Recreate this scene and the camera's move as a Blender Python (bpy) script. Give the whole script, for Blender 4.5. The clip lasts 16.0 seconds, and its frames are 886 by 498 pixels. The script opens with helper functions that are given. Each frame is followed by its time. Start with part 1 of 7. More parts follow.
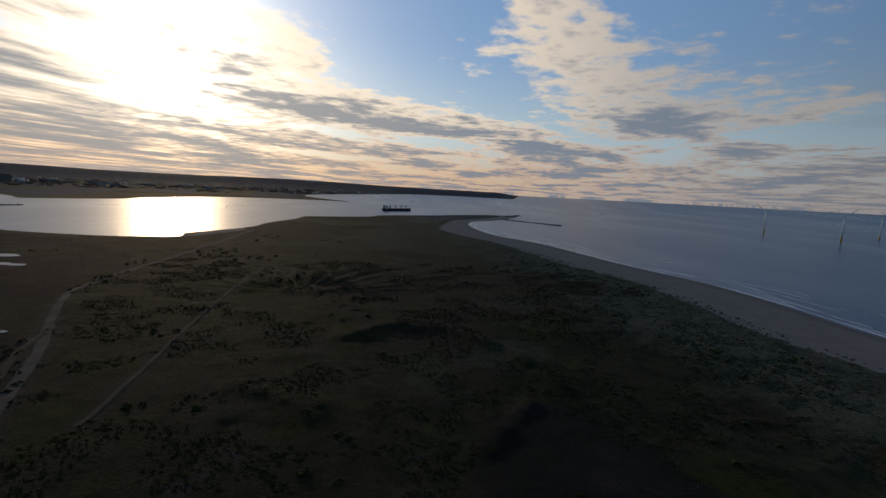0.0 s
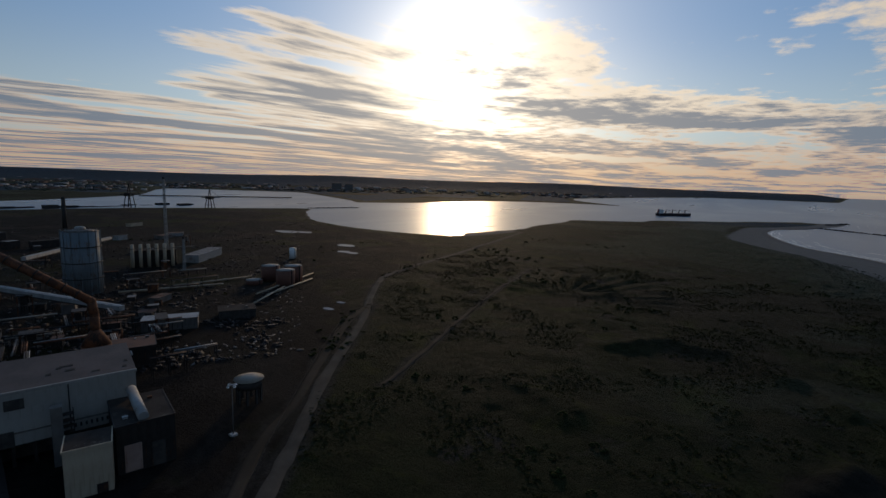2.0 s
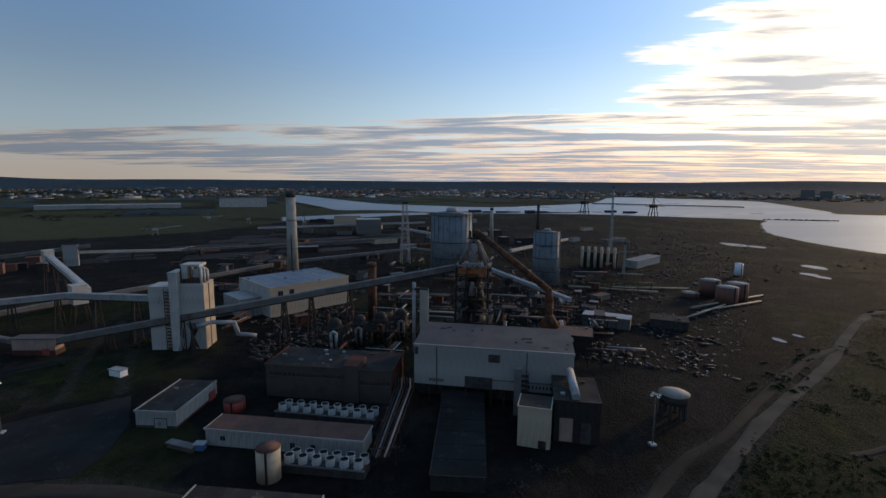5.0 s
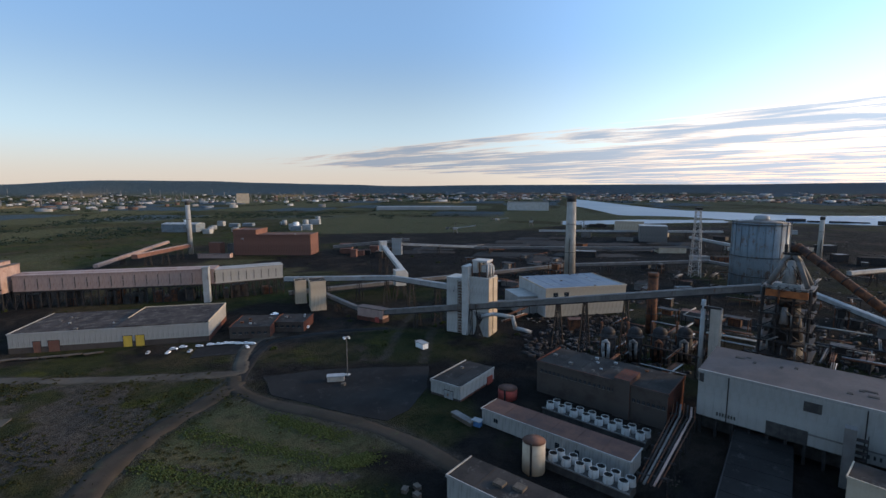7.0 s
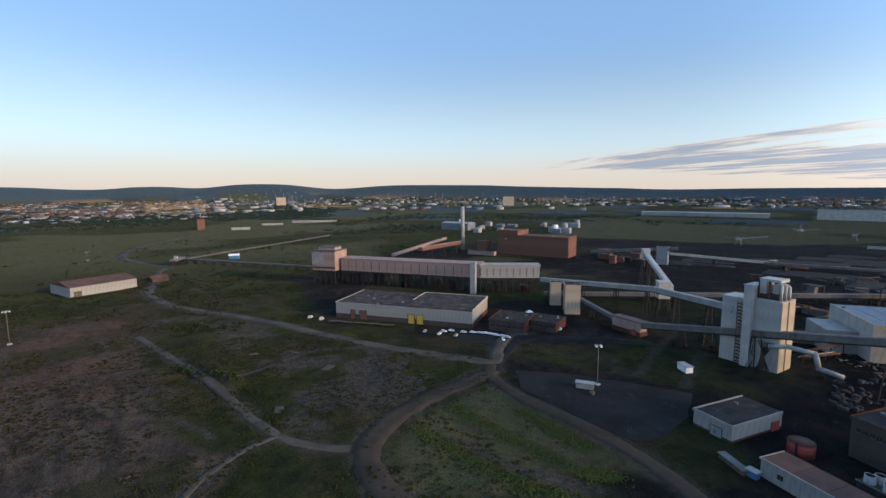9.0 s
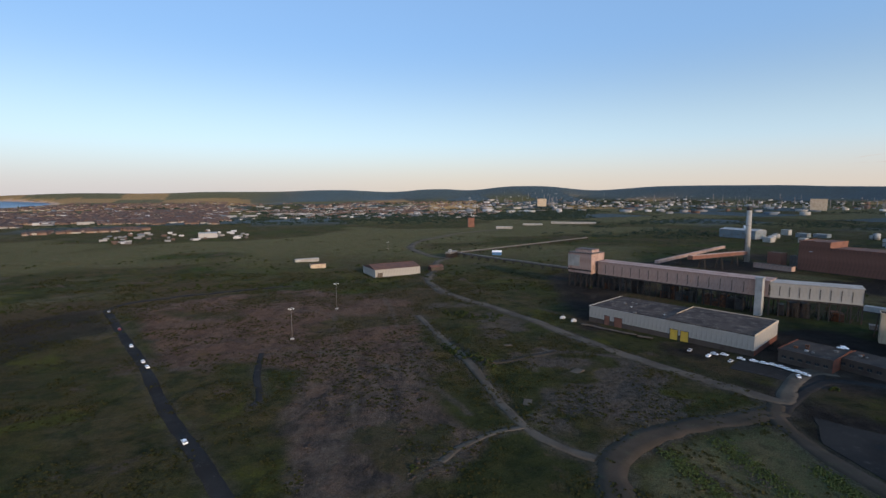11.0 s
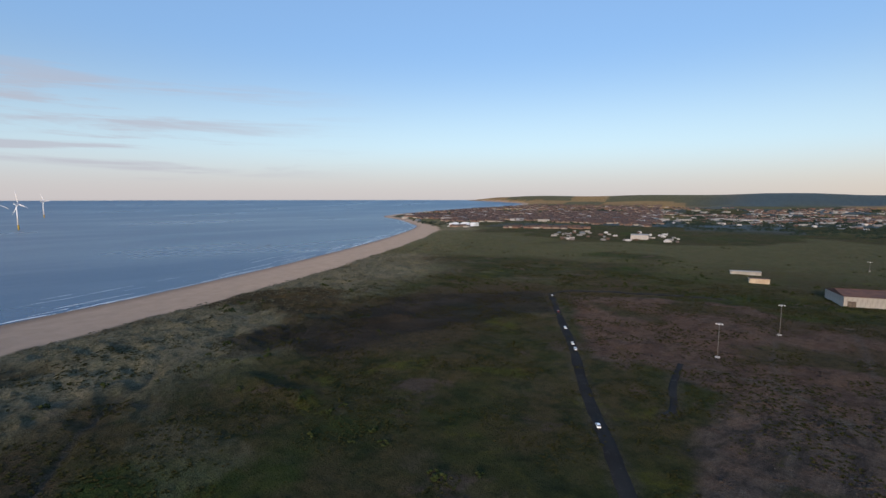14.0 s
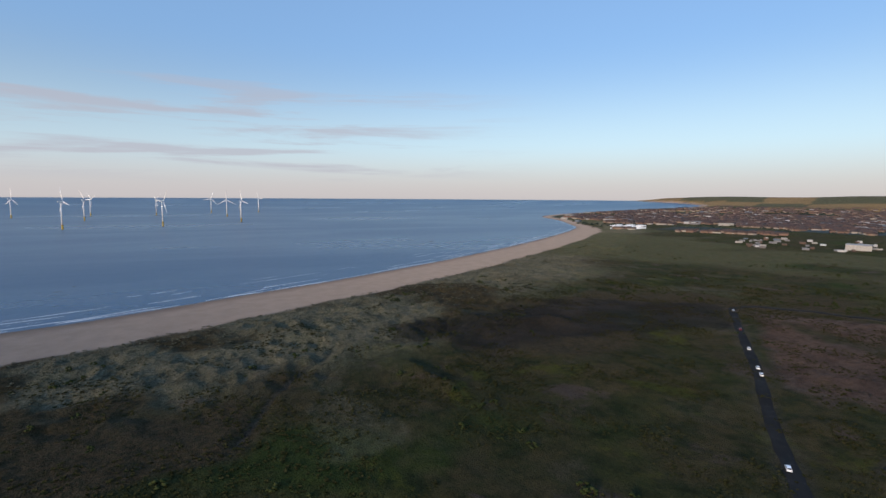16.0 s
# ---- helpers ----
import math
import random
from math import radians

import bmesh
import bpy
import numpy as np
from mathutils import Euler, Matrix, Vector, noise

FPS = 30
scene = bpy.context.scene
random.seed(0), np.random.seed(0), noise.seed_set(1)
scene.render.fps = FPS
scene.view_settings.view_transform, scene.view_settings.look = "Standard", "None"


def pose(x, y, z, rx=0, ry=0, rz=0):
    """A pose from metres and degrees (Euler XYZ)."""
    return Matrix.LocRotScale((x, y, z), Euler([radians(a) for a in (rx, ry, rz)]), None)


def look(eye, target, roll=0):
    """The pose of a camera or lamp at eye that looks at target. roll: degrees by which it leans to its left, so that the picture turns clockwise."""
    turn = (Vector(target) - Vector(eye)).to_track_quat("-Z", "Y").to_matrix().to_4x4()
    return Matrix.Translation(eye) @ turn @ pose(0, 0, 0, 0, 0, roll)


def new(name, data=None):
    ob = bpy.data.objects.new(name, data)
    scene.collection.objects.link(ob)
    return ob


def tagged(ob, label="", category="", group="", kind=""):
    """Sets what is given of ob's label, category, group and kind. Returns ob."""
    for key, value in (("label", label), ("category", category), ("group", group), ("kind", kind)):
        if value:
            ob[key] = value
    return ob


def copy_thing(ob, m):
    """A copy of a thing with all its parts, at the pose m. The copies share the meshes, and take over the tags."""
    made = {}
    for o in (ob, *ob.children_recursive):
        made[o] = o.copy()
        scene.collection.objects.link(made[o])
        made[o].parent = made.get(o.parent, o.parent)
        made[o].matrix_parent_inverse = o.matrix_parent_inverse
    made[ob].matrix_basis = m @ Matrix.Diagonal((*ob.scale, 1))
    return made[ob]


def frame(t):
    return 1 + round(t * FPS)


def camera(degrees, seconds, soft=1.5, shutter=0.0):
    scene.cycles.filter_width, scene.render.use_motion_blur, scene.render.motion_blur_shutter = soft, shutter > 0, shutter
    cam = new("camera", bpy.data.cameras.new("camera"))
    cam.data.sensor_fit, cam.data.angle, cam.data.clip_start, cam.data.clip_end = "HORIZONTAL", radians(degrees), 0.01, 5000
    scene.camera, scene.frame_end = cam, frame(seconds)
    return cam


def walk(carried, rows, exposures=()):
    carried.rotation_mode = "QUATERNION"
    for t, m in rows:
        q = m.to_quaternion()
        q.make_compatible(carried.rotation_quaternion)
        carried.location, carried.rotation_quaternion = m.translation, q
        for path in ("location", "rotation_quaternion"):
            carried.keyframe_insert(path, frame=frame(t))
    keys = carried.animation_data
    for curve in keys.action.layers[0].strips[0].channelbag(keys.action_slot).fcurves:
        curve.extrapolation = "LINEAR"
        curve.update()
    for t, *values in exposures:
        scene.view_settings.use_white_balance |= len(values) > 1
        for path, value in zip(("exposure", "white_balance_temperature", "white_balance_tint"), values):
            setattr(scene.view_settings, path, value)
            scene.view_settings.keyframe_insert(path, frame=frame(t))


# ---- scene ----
cam = camera(85.82, 16.0)
# time, x, y, z, tilt, lean, turn
PATH = [
    (0.0, 0.0, 0.0, 100.0, 82.89, -2.86, 0.30),
    (0.5, 0.0, 0.0, 100.0, 82.66, -2.67, 5.70),
    (1.0, 0.0, 0.0, 100.0, 82.38, -2.40, 14.33),
    (1.5, 0.0, 0.0, 100.0, 82.17, -2.10, 23.25),
    (2.0, 0.0, 0.0, 100.0, 82.07, -1.79, 31.58),
    (2.5, 0.0, 0.0, 100.0, 81.99, -1.57, 39.80),
    (3.0, 0.0, 0.0, 100.0, 81.96, -1.25, 48.30),
    (3.5, 0.0, 0.0, 100.0, 81.94, -0.99, 56.94),
    (4.0, 0.0, 0.0, 100.0, 81.95, -0.81, 65.11),
    (6.5, 0.0, 0.0, 100.0, 82.40, 0.07, 105.81),
    (7.0, 0.0, 0.0, 100.0, 82.52, 0.18, 113.97),
    (7.5, 0.0, 0.0, 100.0, 82.70, 0.27, 121.77),
    (8.0, 0.0, 0.0, 100.0, 82.85, 0.24, 129.32),
    (8.5, 0.0, 0.0, 100.0, 82.95, 0.26, 136.89),
    (9.0, 0.0, 0.0, 100.0, 83.04, 0.22, 144.43),
    (11.5, 0.0, 0.0, 100.0, 83.40, 0.32, 182.58),
    (12.0, 0.0, 0.0, 100.0, 83.50, 0.27, 190.54),
    (12.5, 0.0, 0.0, 100.0, 83.61, 0.18, 198.74),
    (13.0, 0.0, 0.0, 100.0, 83.71, 0.21, 207.05),
    (13.5, 0.0, 0.0, 100.0, 83.78, 0.09, 215.24),
    (14.0, 0.0, 0.0, 100.0, 83.85, -0.03, 223.59),
    (14.5, 0.0, 0.0, 100.0, 83.85, -0.20, 232.02),
    (15.0, 0.0, 0.0, 100.0, 83.92, -0.26, 240.15),
    (15.5, 0.0, 0.0, 100.0, 83.85, -0.36, 241.99),
    (16.0, 0.0, 0.0, 100.0, 83.75, -0.38, 242.40),
]
EXPOSURE = [(0.0, -1.35), (1.5, -1.45), (2.5, -1.48), (3.5, -1.25), (4.2, -0.9), (6.5, 0.15), (7.5, 0.47), (9.0, 0.48), (12.0, 0.3), (14.0, 0.27), (16.0, 0.25)]
walk(cam, [(t, pose(*p)) for t, *p in PATH], EXPOSURE)

# ---- sky and sun ----
SUN_AZ, SUN_EL = radians(29.6), radians(13.0)
TO_SUN = Vector((-math.sin(SUN_AZ) * math.cos(SUN_EL), math.cos(SUN_AZ) * math.cos(SUN_EL), math.sin(SUN_EL)))


class Nodes:
    """Short hand for building node trees."""

    def __init__(self, tree):
        self.tree = tree
        self.nodes, self.links = tree.nodes, tree.links
        self.nodes.clear()

    def put(self, sock, v):
        if isinstance(v, bpy.types.NodeSocket):
            self.links.new(v, sock)
        elif v is not None:
            if isinstance(v, (tuple, list)) and len(v) == 3 and sock.type == "RGBA":
                v = (*v, 1.0)
            sock.default_value = v

    def add(self, kind, **inputs):
        n = self.nodes.new(kind)
        for k, v in inputs.items():
            self.put(n.inputs[k.replace("_", " ")], v)
        return n

    def math(self, op, a, b=None, c=None, clamp=False):
        n = self.nodes.new("ShaderNodeMath")
        n.operation, n.use_clamp = op, clamp
        for i, v in enumerate((a, b, c)):
            if v is not None:
                self.put(n.inputs[i], v)
        return n.outputs[0]

    def vec(self, op, a, b=None, scale=None):
        n = self.nodes.new("ShaderNodeVectorMath")
        n.operation = op
        self.put(n.inputs[0], a)
        if b is not None:
            self.put(n.inputs[1], b)
        if scale is not None:
            self.put(n.inputs["Scale"], scale)
        return n.outputs["Value"] if op in ("DOT_PRODUCT", "LENGTH") else n.outputs[0]

    def step(self, v, lo, hi, a=0.0, b=1.0):
        n = self.nodes.new("ShaderNodeMapRange")
        n.interpolation_type = "SMOOTHSTEP"
        for k, x in zip(("Value", "From Min", "From Max", "To Min", "To Max"), (v, lo, hi, a, b)):
            self.put(n.inputs[k], x)
        return n.outputs[0]

    def mix(self, f, a, b, blend="MIX"):
        n = self.nodes.new("ShaderNodeMix")
        n.data_type, n.blend_type = "RGBA", blend
        self.put(n.inputs[0], f), self.put(n.inputs[6], a), self.put(n.inputs[7], b)
        return n.outputs[2]

    def noise(self, vector, scale, detail=4.0, rough=0.55, distortion=0.0):
        n = self.nodes.new("ShaderNodeTexNoise")
        for k, v in (("Vector", vector), ("Scale", scale), ("Detail", detail), ("Roughness", rough), ("Distortion", distortion)):
            self.put(n.inputs[k], v)
        return n.outputs[0]

    def xyz(self, v):
        n = self.nodes.new("ShaderNodeSeparateXYZ")
        self.put(n.inputs[0], v)
        return n.outputs

    def join(self, x, y, z=0.0):
        n = self.nodes.new("ShaderNodeCombineXYZ")
        for i, v in enumerate((x, y, z)):
            self.put(n.inputs[i], v)
        return n.outputs[0]


def build_sky():
    world = bpy.data.worlds.new("sky")
    scene.world = world
    world.use_nodes = True
    N = Nodes(world.node_tree)
    sky = N.nodes.new("ShaderNodeTexSky")
    sky.sky_type, sky.sun_disc = "NISHITA", False
    sky.sun_elevation, sky.sun_rotation = SUN_EL, -SUN_AZ
    sky.air_density, sky.dust_density, sky.ozone_density = 1.0, 0.6, 2.2
    d = N.vec("NORMALIZE", N.nodes.new("ShaderNodeTexCoord").outputs["Generated"])
    x, y, z = N.xyz(d)
    up = N.math("MAXIMUM", z, 0.0)
    toward = N.vec("DOT_PRODUCT", d, tuple(TO_SUN))          # 1 at the sun
    flat = N.vec("NORMALIZE", N.join(x, y, 0.0001))
    side = N.vec("DOT_PRODUCT", flat, (-math.sin(radians(6)), math.cos(radians(6)), 0))
    base = N.vec("SCALE", sky.outputs[0], scale=0.115)
    # clearer blue towards the zenith, a pale warm haze along the horizon
    base = N.mix(N.step(up, 0.0, 0.42, 0.0, 1.0), base, N.mix(1.0, base, (0.98, 1.06, 1.22), "MULTIPLY"))
    base = N.mix(N.step(up, 0.12, 0.30, 0.0, 0.45), base, (0.28, 0.49, 0.82))
    base = N.mix(N.step(up, 0.04, 0.30, 0.6, 0.0), base, (0.56, 0.69, 0.83))
    haze_warm = N.mix(N.step(toward, 0.55, 0.97), N.mix(N.step(x, -0.2, 0.5), (0.58, 0.46, 0.36), (0.50, 0.43, 0.42)), (0.85, 0.50, 0.25))
    base = N.mix(N.step(up, 0.0, 0.11, 0.72, 0.0), base, haze_warm)
    # cloud deck, on a plane overhead: a stratus sheet in the west with a clean slanting edge, broken heaps in the north
    k = N.math("DIVIDE", 1.0, N.math("ADD", up, 0.03))
    deck = N.join(N.math("MULTIPLY", x, k), N.math("MULTIPLY", y, k), 0.0)
    along = N.vec("DOT_PRODUCT", deck, (-0.30, -0.954, 0.0))
    across = N.vec("DOT_PRODUCT", deck, (-0.954, 0.30, 0.0))
    streak = N.join(N.math("MULTIPLY", along, 0.27), across, 3.7)
    heap = N.join(N.math("MULTIPLY", along, 0.62), across, 8.1)
    broad = N.noise(streak, 0.50, 3.0, 0.5, 0.3)
    sheet = N.math("ADD", N.math("MULTIPLY", N.noise(streak, 1.25, 9.0, 0.62, 0.35), 0.72), N.math("MULTIPLY", N.noise(heap, 0.9, 7.0, 0.6), 0.28))
    puffs = N.math("ADD", N.math("MULTIPLY", N.noise(heap, 0.60, 10.0, 0.60, 0.25), 0.72), N.math("MULTIPLY", N.noise(deck, 3.6, 6.0, 0.6, 0.2), 0.28))
    north = N.step(N.vec("DOT_PRODUCT", flat, (math.sin(radians(8)), math.cos(radians(8)), 0.0)), 0.55, 0.88)
    dens = N.math("ADD", N.math("MULTIPLY", sheet, N.math("SUBTRACT", 1.0, north)), N.math("MULTIPLY", puffs, north))
    west = N.step(N.math("ADD", across, N.math("MULTIPLY", N.math("SUBTRACT", broad, 0.5), 4.0)), 4.0, 7.2)
    west = N.math("MULTIPLY", west, N.step(along, 16.0, 9.0, 0.0, 1.0))
    cover = N.math("MAXIMUM", west, N.math("MULTIPLY", north, N.step(up, 0.14, 0.44, 0.93, 0.68)))
    cover = N.math("MAXIMUM", cover, N.math("MULTIPLY", N.step(toward, 0.72, 0.96), N.step(up, 0.14, 0.34, 0.95, 0.72)))
    low = N.math("SUBTRACT", 0.80, N.math("MULTIPLY", cover, 0.40))
    mask = N.step(dens, low, N.math("ADD", low, 0.075))
    edge = N.math("ADD", low, N.math("MULTIPLY", N.math("MULTIPLY", north, N.step(up, 0.08, 0.22)), 0.05))
    thick = N.step(dens, N.math("ADD", edge, 0.03), N.math("ADD", edge, 0.14))
    lit = N.mix(N.step(toward, 0.55, 0.97), (0.60, 0.55, 0.51), (1.30, 1.08, 0.82))
    lit = N.mix(N.step(up, 0.02, 0.16, 0.75, 0.0), lit, N.mix(N.step(toward, 0.35, 0.88), (0.47, 0.39, 0.355), (1.05, 0.58, 0.29)))
    dark = N.mix(N.step(toward, 0.75, 0.99), (0.25, 0.295, 0.37), (0.42, 0.41, 0.42))
    cloud = N.mix(thick, lit, dark)
    color = N.mix(N.math("MULTIPLY", mask, 0.92), base, cloud)
    # the sun's aureole, through thin cloud
    glow = N.math("POWER", N.math("MAXIMUM", toward, 0.0), 26.0)
    core = N.math("POWER", N.math("MAXIMUM", toward, 0.0), 160.0)
    veil = N.math("SUBTRACT", 1.0, N.math("MULTIPLY", N.math("MULTIPLY", thick, mask), 0.86))
    g = N.math("MULTIPLY", N.math("ADD", N.math("MULTIPLY", glow, 0.42), N.math("MULTIPLY", core, 2.2)), veil)
    color = N.mix(1.0, color, N.vec("SCALE", (1.0, 0.86, 0.66), scale=g), "ADD")
    # the whole western half is brighter, lit from behind the cloud
    sunward = N.vec("DOT_PRODUCT", flat, (-math.sin(radians(25)), math.cos(radians(25)), 0))
    color = N.vec("SCALE", color, scale=N.step(sunward, -0.1, 0.9, 1.0, 1.85))
    # thin high streaks over the open sea
    wisp = N.noise(N.join(N.math("MULTIPLY", x, 2.2), N.math("MULTIPLY", y, 2.2), N.math("MULTIPLY", z, 34.0)), 1.0, 7.0, 0.6, 0.4)
    where = N.math("MULTIPLY", N.math("MULTIPLY", N.step(x, 0.55, 0.85), N.step(side, -0.75, -0.35)), N.math("MULTIPLY", N.step(up, 0.02, 0.06), N.step(up, 0.17, 0.24, 1.0, 0.0)))
    color = N.mix(N.math("MULTIPLY", N.math("MULTIPLY", N.step(wisp, 0.47, 0.62), where), 0.65), color, (0.40, 0.39, 0.45))
    # below the horizon: what the far haze would return
    color = N.mix(N.step(z, -0.02, 0.0), (0.25, 0.24, 0.24), color)
    out = N.add("ShaderNodeBackground", Color=color, Strength=1.0)
    end = N.nodes.new("ShaderNodeOutputWorld")
    N.links.new(out.outputs[0], end.inputs[0])


build_sky()
sun = bpy.data.lights.new("sun", "SUN")
sun.energy, sun.angle, sun.color = 2.6, radians(6.0), (1.0, 0.70, 0.42)
new("sun", sun).matrix_world = look((0, 0, 300), Vector((0, 0, 300)) - TO_SUN)

# ---- materials ----
def material(name, shade, rough=0.8, metal=0.0):
    """A material whose colour, roughness and bump come from shade(N, position)."""
    m = bpy.data.materials.new(name)
    m.use_nodes = True
    N = Nodes(m.node_tree)
    bsdf = N.nodes.new("ShaderNodeBsdfPrincipled")
    pos = N.nodes.new("ShaderNodeTexCoord").outputs["Object"]
    color, r, height, depth = shade(N, pos)
    N.put(bsdf.inputs["Base Color"], color)
    N.put(bsdf.inputs["Roughness"], rough if r is None else r)
    bsdf.inputs["Metallic"].default_value = metal
    bsdf.inputs["Specular IOR Level"].default_value = 0.04 if rough >= 0.9 else 0.25
    if height is not None:
        b = N.add("ShaderNodeBump", Height=height, Distance=depth)
        N.links.new(b.outputs[0], bsdf.inputs["Normal"])
    end = N.nodes.new("ShaderNodeOutputMaterial")
    N.links.new(bsdf.outputs[0], end.inputs[0])
    return m


def worn(name, a, b, scale=0.4, rough=0.8, metal=0.0, rust=None, rust_at=0.62, depth=0.02):
    """Paint or masonry: two tones, fine grain, streaks running down and, if given, rust or dirt patches."""
    def shade(N, p):
        x, y, z = N.xyz(p)
        col = N.mix(N.step(N.noise(p, scale, 5.0), 0.35, 0.65), a, b)
        drip = N.noise(N.join(N.math("MULTIPLY", x, 1.3), N.math("MULTIPLY", y, 1.3), N.math("MULTIPLY", z, 0.09)), 1.0, 4.0)
        col = N.mix(N.step(drip, 0.52, 0.72, 0.0, 0.45), col, tuple(c * 0.55 for c in b))
        if rust:
            patch = N.math("ADD", N.math("MULTIPLY", N.noise(p, 0.16, 6.0, 0.65), 0.6), N.math("MULTIPLY", drip, 0.4))
            col = N.mix(N.step(patch, rust_at - 0.06, rust_at + 0.05), col, rust)
        fine = N.noise(p, 5.0, 4.0, 0.7)
        return N.mix(N.step(fine, 0.3, 0.7, 0.0, 0.18), col, tuple(c * 0.7 for c in a)), None, fine, depth
    return material(name, shade, rough, metal)


# ---- ground and water ----
EYE_H, FLAT_R, RIM_R, RIM_Z, SEA = 100.0, 2600.0, 4900.0, 72.0, -1.5


def lift(r):
    """The far country climbs gently to the skyline."""
    return RIM_Z * np.maximum(0.0, (np.asarray(r, float) - FLAT_R) / (RIM_R - FLAT_R)) ** 2


def lattice(ix, iy, seed):
    h = (ix * 374761393 + iy * 668265263 + seed * 974634777) & 0x7FFFFFFF
    h = ((h ^ (h >> 13)) * 1274126177) & 0x7FFFFFFF
    return ((h ^ (h >> 16)) & 0xFFFF) / 65535.0


def value_noise(x, y, seed=0):
    x, y = np.asarray(x, float), np.asarray(y, float)
    ix, iy = np.floor(x).astype(np.int64), np.floor(y).astype(np.int64)
    fx, fy = x - ix, y - iy
    fx, fy = fx * fx * (3 - 2 * fx), fy * fy * (3 - 2 * fy)
    a, b = lattice(ix, iy, seed), lattice(ix + 1, iy, seed)
    c, d = lattice(ix, iy + 1, seed), lattice(ix + 1, iy + 1, seed)
    return (a + (b - a) * fx) * (1 - fy) + (c + (d - c) * fx) * fy


def fbm(x, y, size, octaves=4, seed=0, gain=0.5):
    """Value noise about 0, within about -0.5 to 0.5."""
    total, amp, norm = 0.0, 1.0, 0.0
    for i in range(octaves):
        k = 2.0 ** i / size
        total = total + amp * value_noise(np.asarray(x) * k + 17.3 * i, np.asarray(y) * k - 9.1 * i, seed + i)
        norm, amp = norm + amp, amp * gain
    return total / norm - 0.5


def smooth(v, lo, hi):
    t = np.clip((np.asarray(v, float) - lo) / (hi - lo), 0, 1)
    return t * t * (3 - 2 * t)


def spline(points, steps=6):
    """A smooth line through the points."""
    p = [Vector((*q, 0.0)[:3]) for q in points]
    p = [2 * p[0] - p[1]] + p + [2 * p[-1] - p[-2]]
    out = []
    for i in range(1, len(p) - 2):
        for s in range(steps):
            t = s / steps
            a, b, c, d = p[i - 1:i + 3]
            out.append(0.5 * ((2 * b) + (c - a) * t + (2 * a - 5 * b + 4 * c - d) * t * t + (3 * b - a - 3 * c + d) * t ** 3))
    out.append(p[-2])
    return np.array([(v.x, v.y) for v in out])


def line_distance(x, y, line):
    best = np.full(np.shape(x), 1e18)
    for (ax, ay), (bx, by) in zip(line[:-1], line[1:]):
        dx, dy = bx - ax, by - ay
        t = np.clip(((x - ax) * dx + (y - ay) * dy) / max(dx * dx + dy * dy, 1e-9), 0, 1)
        best = np.minimum(best, (x - ax - t * dx) ** 2 + (y - ay - t * dy) ** 2)
    return np.sqrt(best)


def inside(x, y, ring):
    odd = np.zeros(np.shape(x), bool)
    for (ax, ay), (bx, by) in zip(ring, np.roll(ring, -1, 0)):
        if ay != by:
            odd ^= ((ay > y) != (by > y)) & (x < (bx - ax) * (y - ay) / (by - ay) + ax)
    return odd


def area(x, y, ring, soft=6.0, rough=0.0, seed=5):
    """1 inside the ring of points, 0 outside, with a soft, ragged edge."""
    ring = np.array(ring, float)
    out = np.zeros(np.shape(x))
    lo, hi = ring.min(0) - 60, ring.max(0) + 60
    m = (x > lo[0]) & (x < hi[0]) & (y > lo[1]) & (y < hi[1])
    xm, ym = x[m], y[m]
    d = line_distance(xm, ym, np.vstack([ring, ring[:1]])) * np.where(inside(xm, ym, ring), 1, -1)
    out[m] = smooth(d + rough * fbm(xm, ym, 18, 4, seed), -soft, soft)
    return out


COAST_WEST = [(331, 2158), (300, 1990), (180, 1705), (98, 1584), (79, 1396), (117, 1149), (206, 983), (280, 735), (337, 597), (357, 475),
              (362, 374), (400, 245), (451, 128)]
COAST_EAST = [(464, 81), (490, 23), (524, -53), (569, -155), (686, -376), (906, -729), (1191, -1111), (1373, -1258), (1672, -1454),
              (1998, -1629), (2203, -1915), (2390, -2396), (2444, -3018), (2411, -3528), (2623, -3723), (3008, -3747)]
OPEN_SEA = [(3700, -3700), (5400, -2500), (5600, 2500), (3600, 4600), (1300, 5500), (760, 4900)]
FAR_SHORE = [(624, 4365), (-260, 4406), (-919, 3663), (-951, 3302), (-544, 2859), (-817, 2841), (-1206, 2611), (-1338, 2128),
             (-1303, 1922), (-1467, 1646), (-1607, 1761), (-2240, 2127), (-2523, 2184), (-2831, 1921), (-3051, 1652), (-2571, 1297),
             (-2303, 1079), (-1952, 507), (-2100, 259), (-2175, 127), (-2351, 6), (-2798, -181), (-3292, -426), (-3458, -564)]
NEAR_SHORE = [(-2640, -433), (-2355, -308), (-1959, -173), (-1781, -104), (-1782, -5), (-1752, 101), (-1617, 246), (-1568, 406),
              (-1545, 588), (-1489, 773), (-1362, 973), (-1244, 1144), (-1114, 1025), (-1006, 934), (-907, 853), (-820, 811), (-691, 775),
              (-550, 773), (-455, 806), (-472, 861), (-453, 926), (-422, 1046), (-434, 1162), (-419, 1338), (-426, 1459), (-356, 1508),
              (-246, 1603), (-224, 1703), (11, 1905), (200, 2100)]
CHANNEL = [(-1288, -224), (-1326, -139), (-1389, -39), (-1488, 85), (-1526, 187), (-1609, 182), (-1554, -43), (-1468, -153), (-1414, -245)]
SEA_LINE = np.vstack([spline(COAST_WEST), spline(COAST_EAST)])
WATER_RING = np.vstack([SEA_LINE, np.array(OPEN_SEA), spline(FAR_SHORE, 3), spline(NEAR_SHORE, 4)])


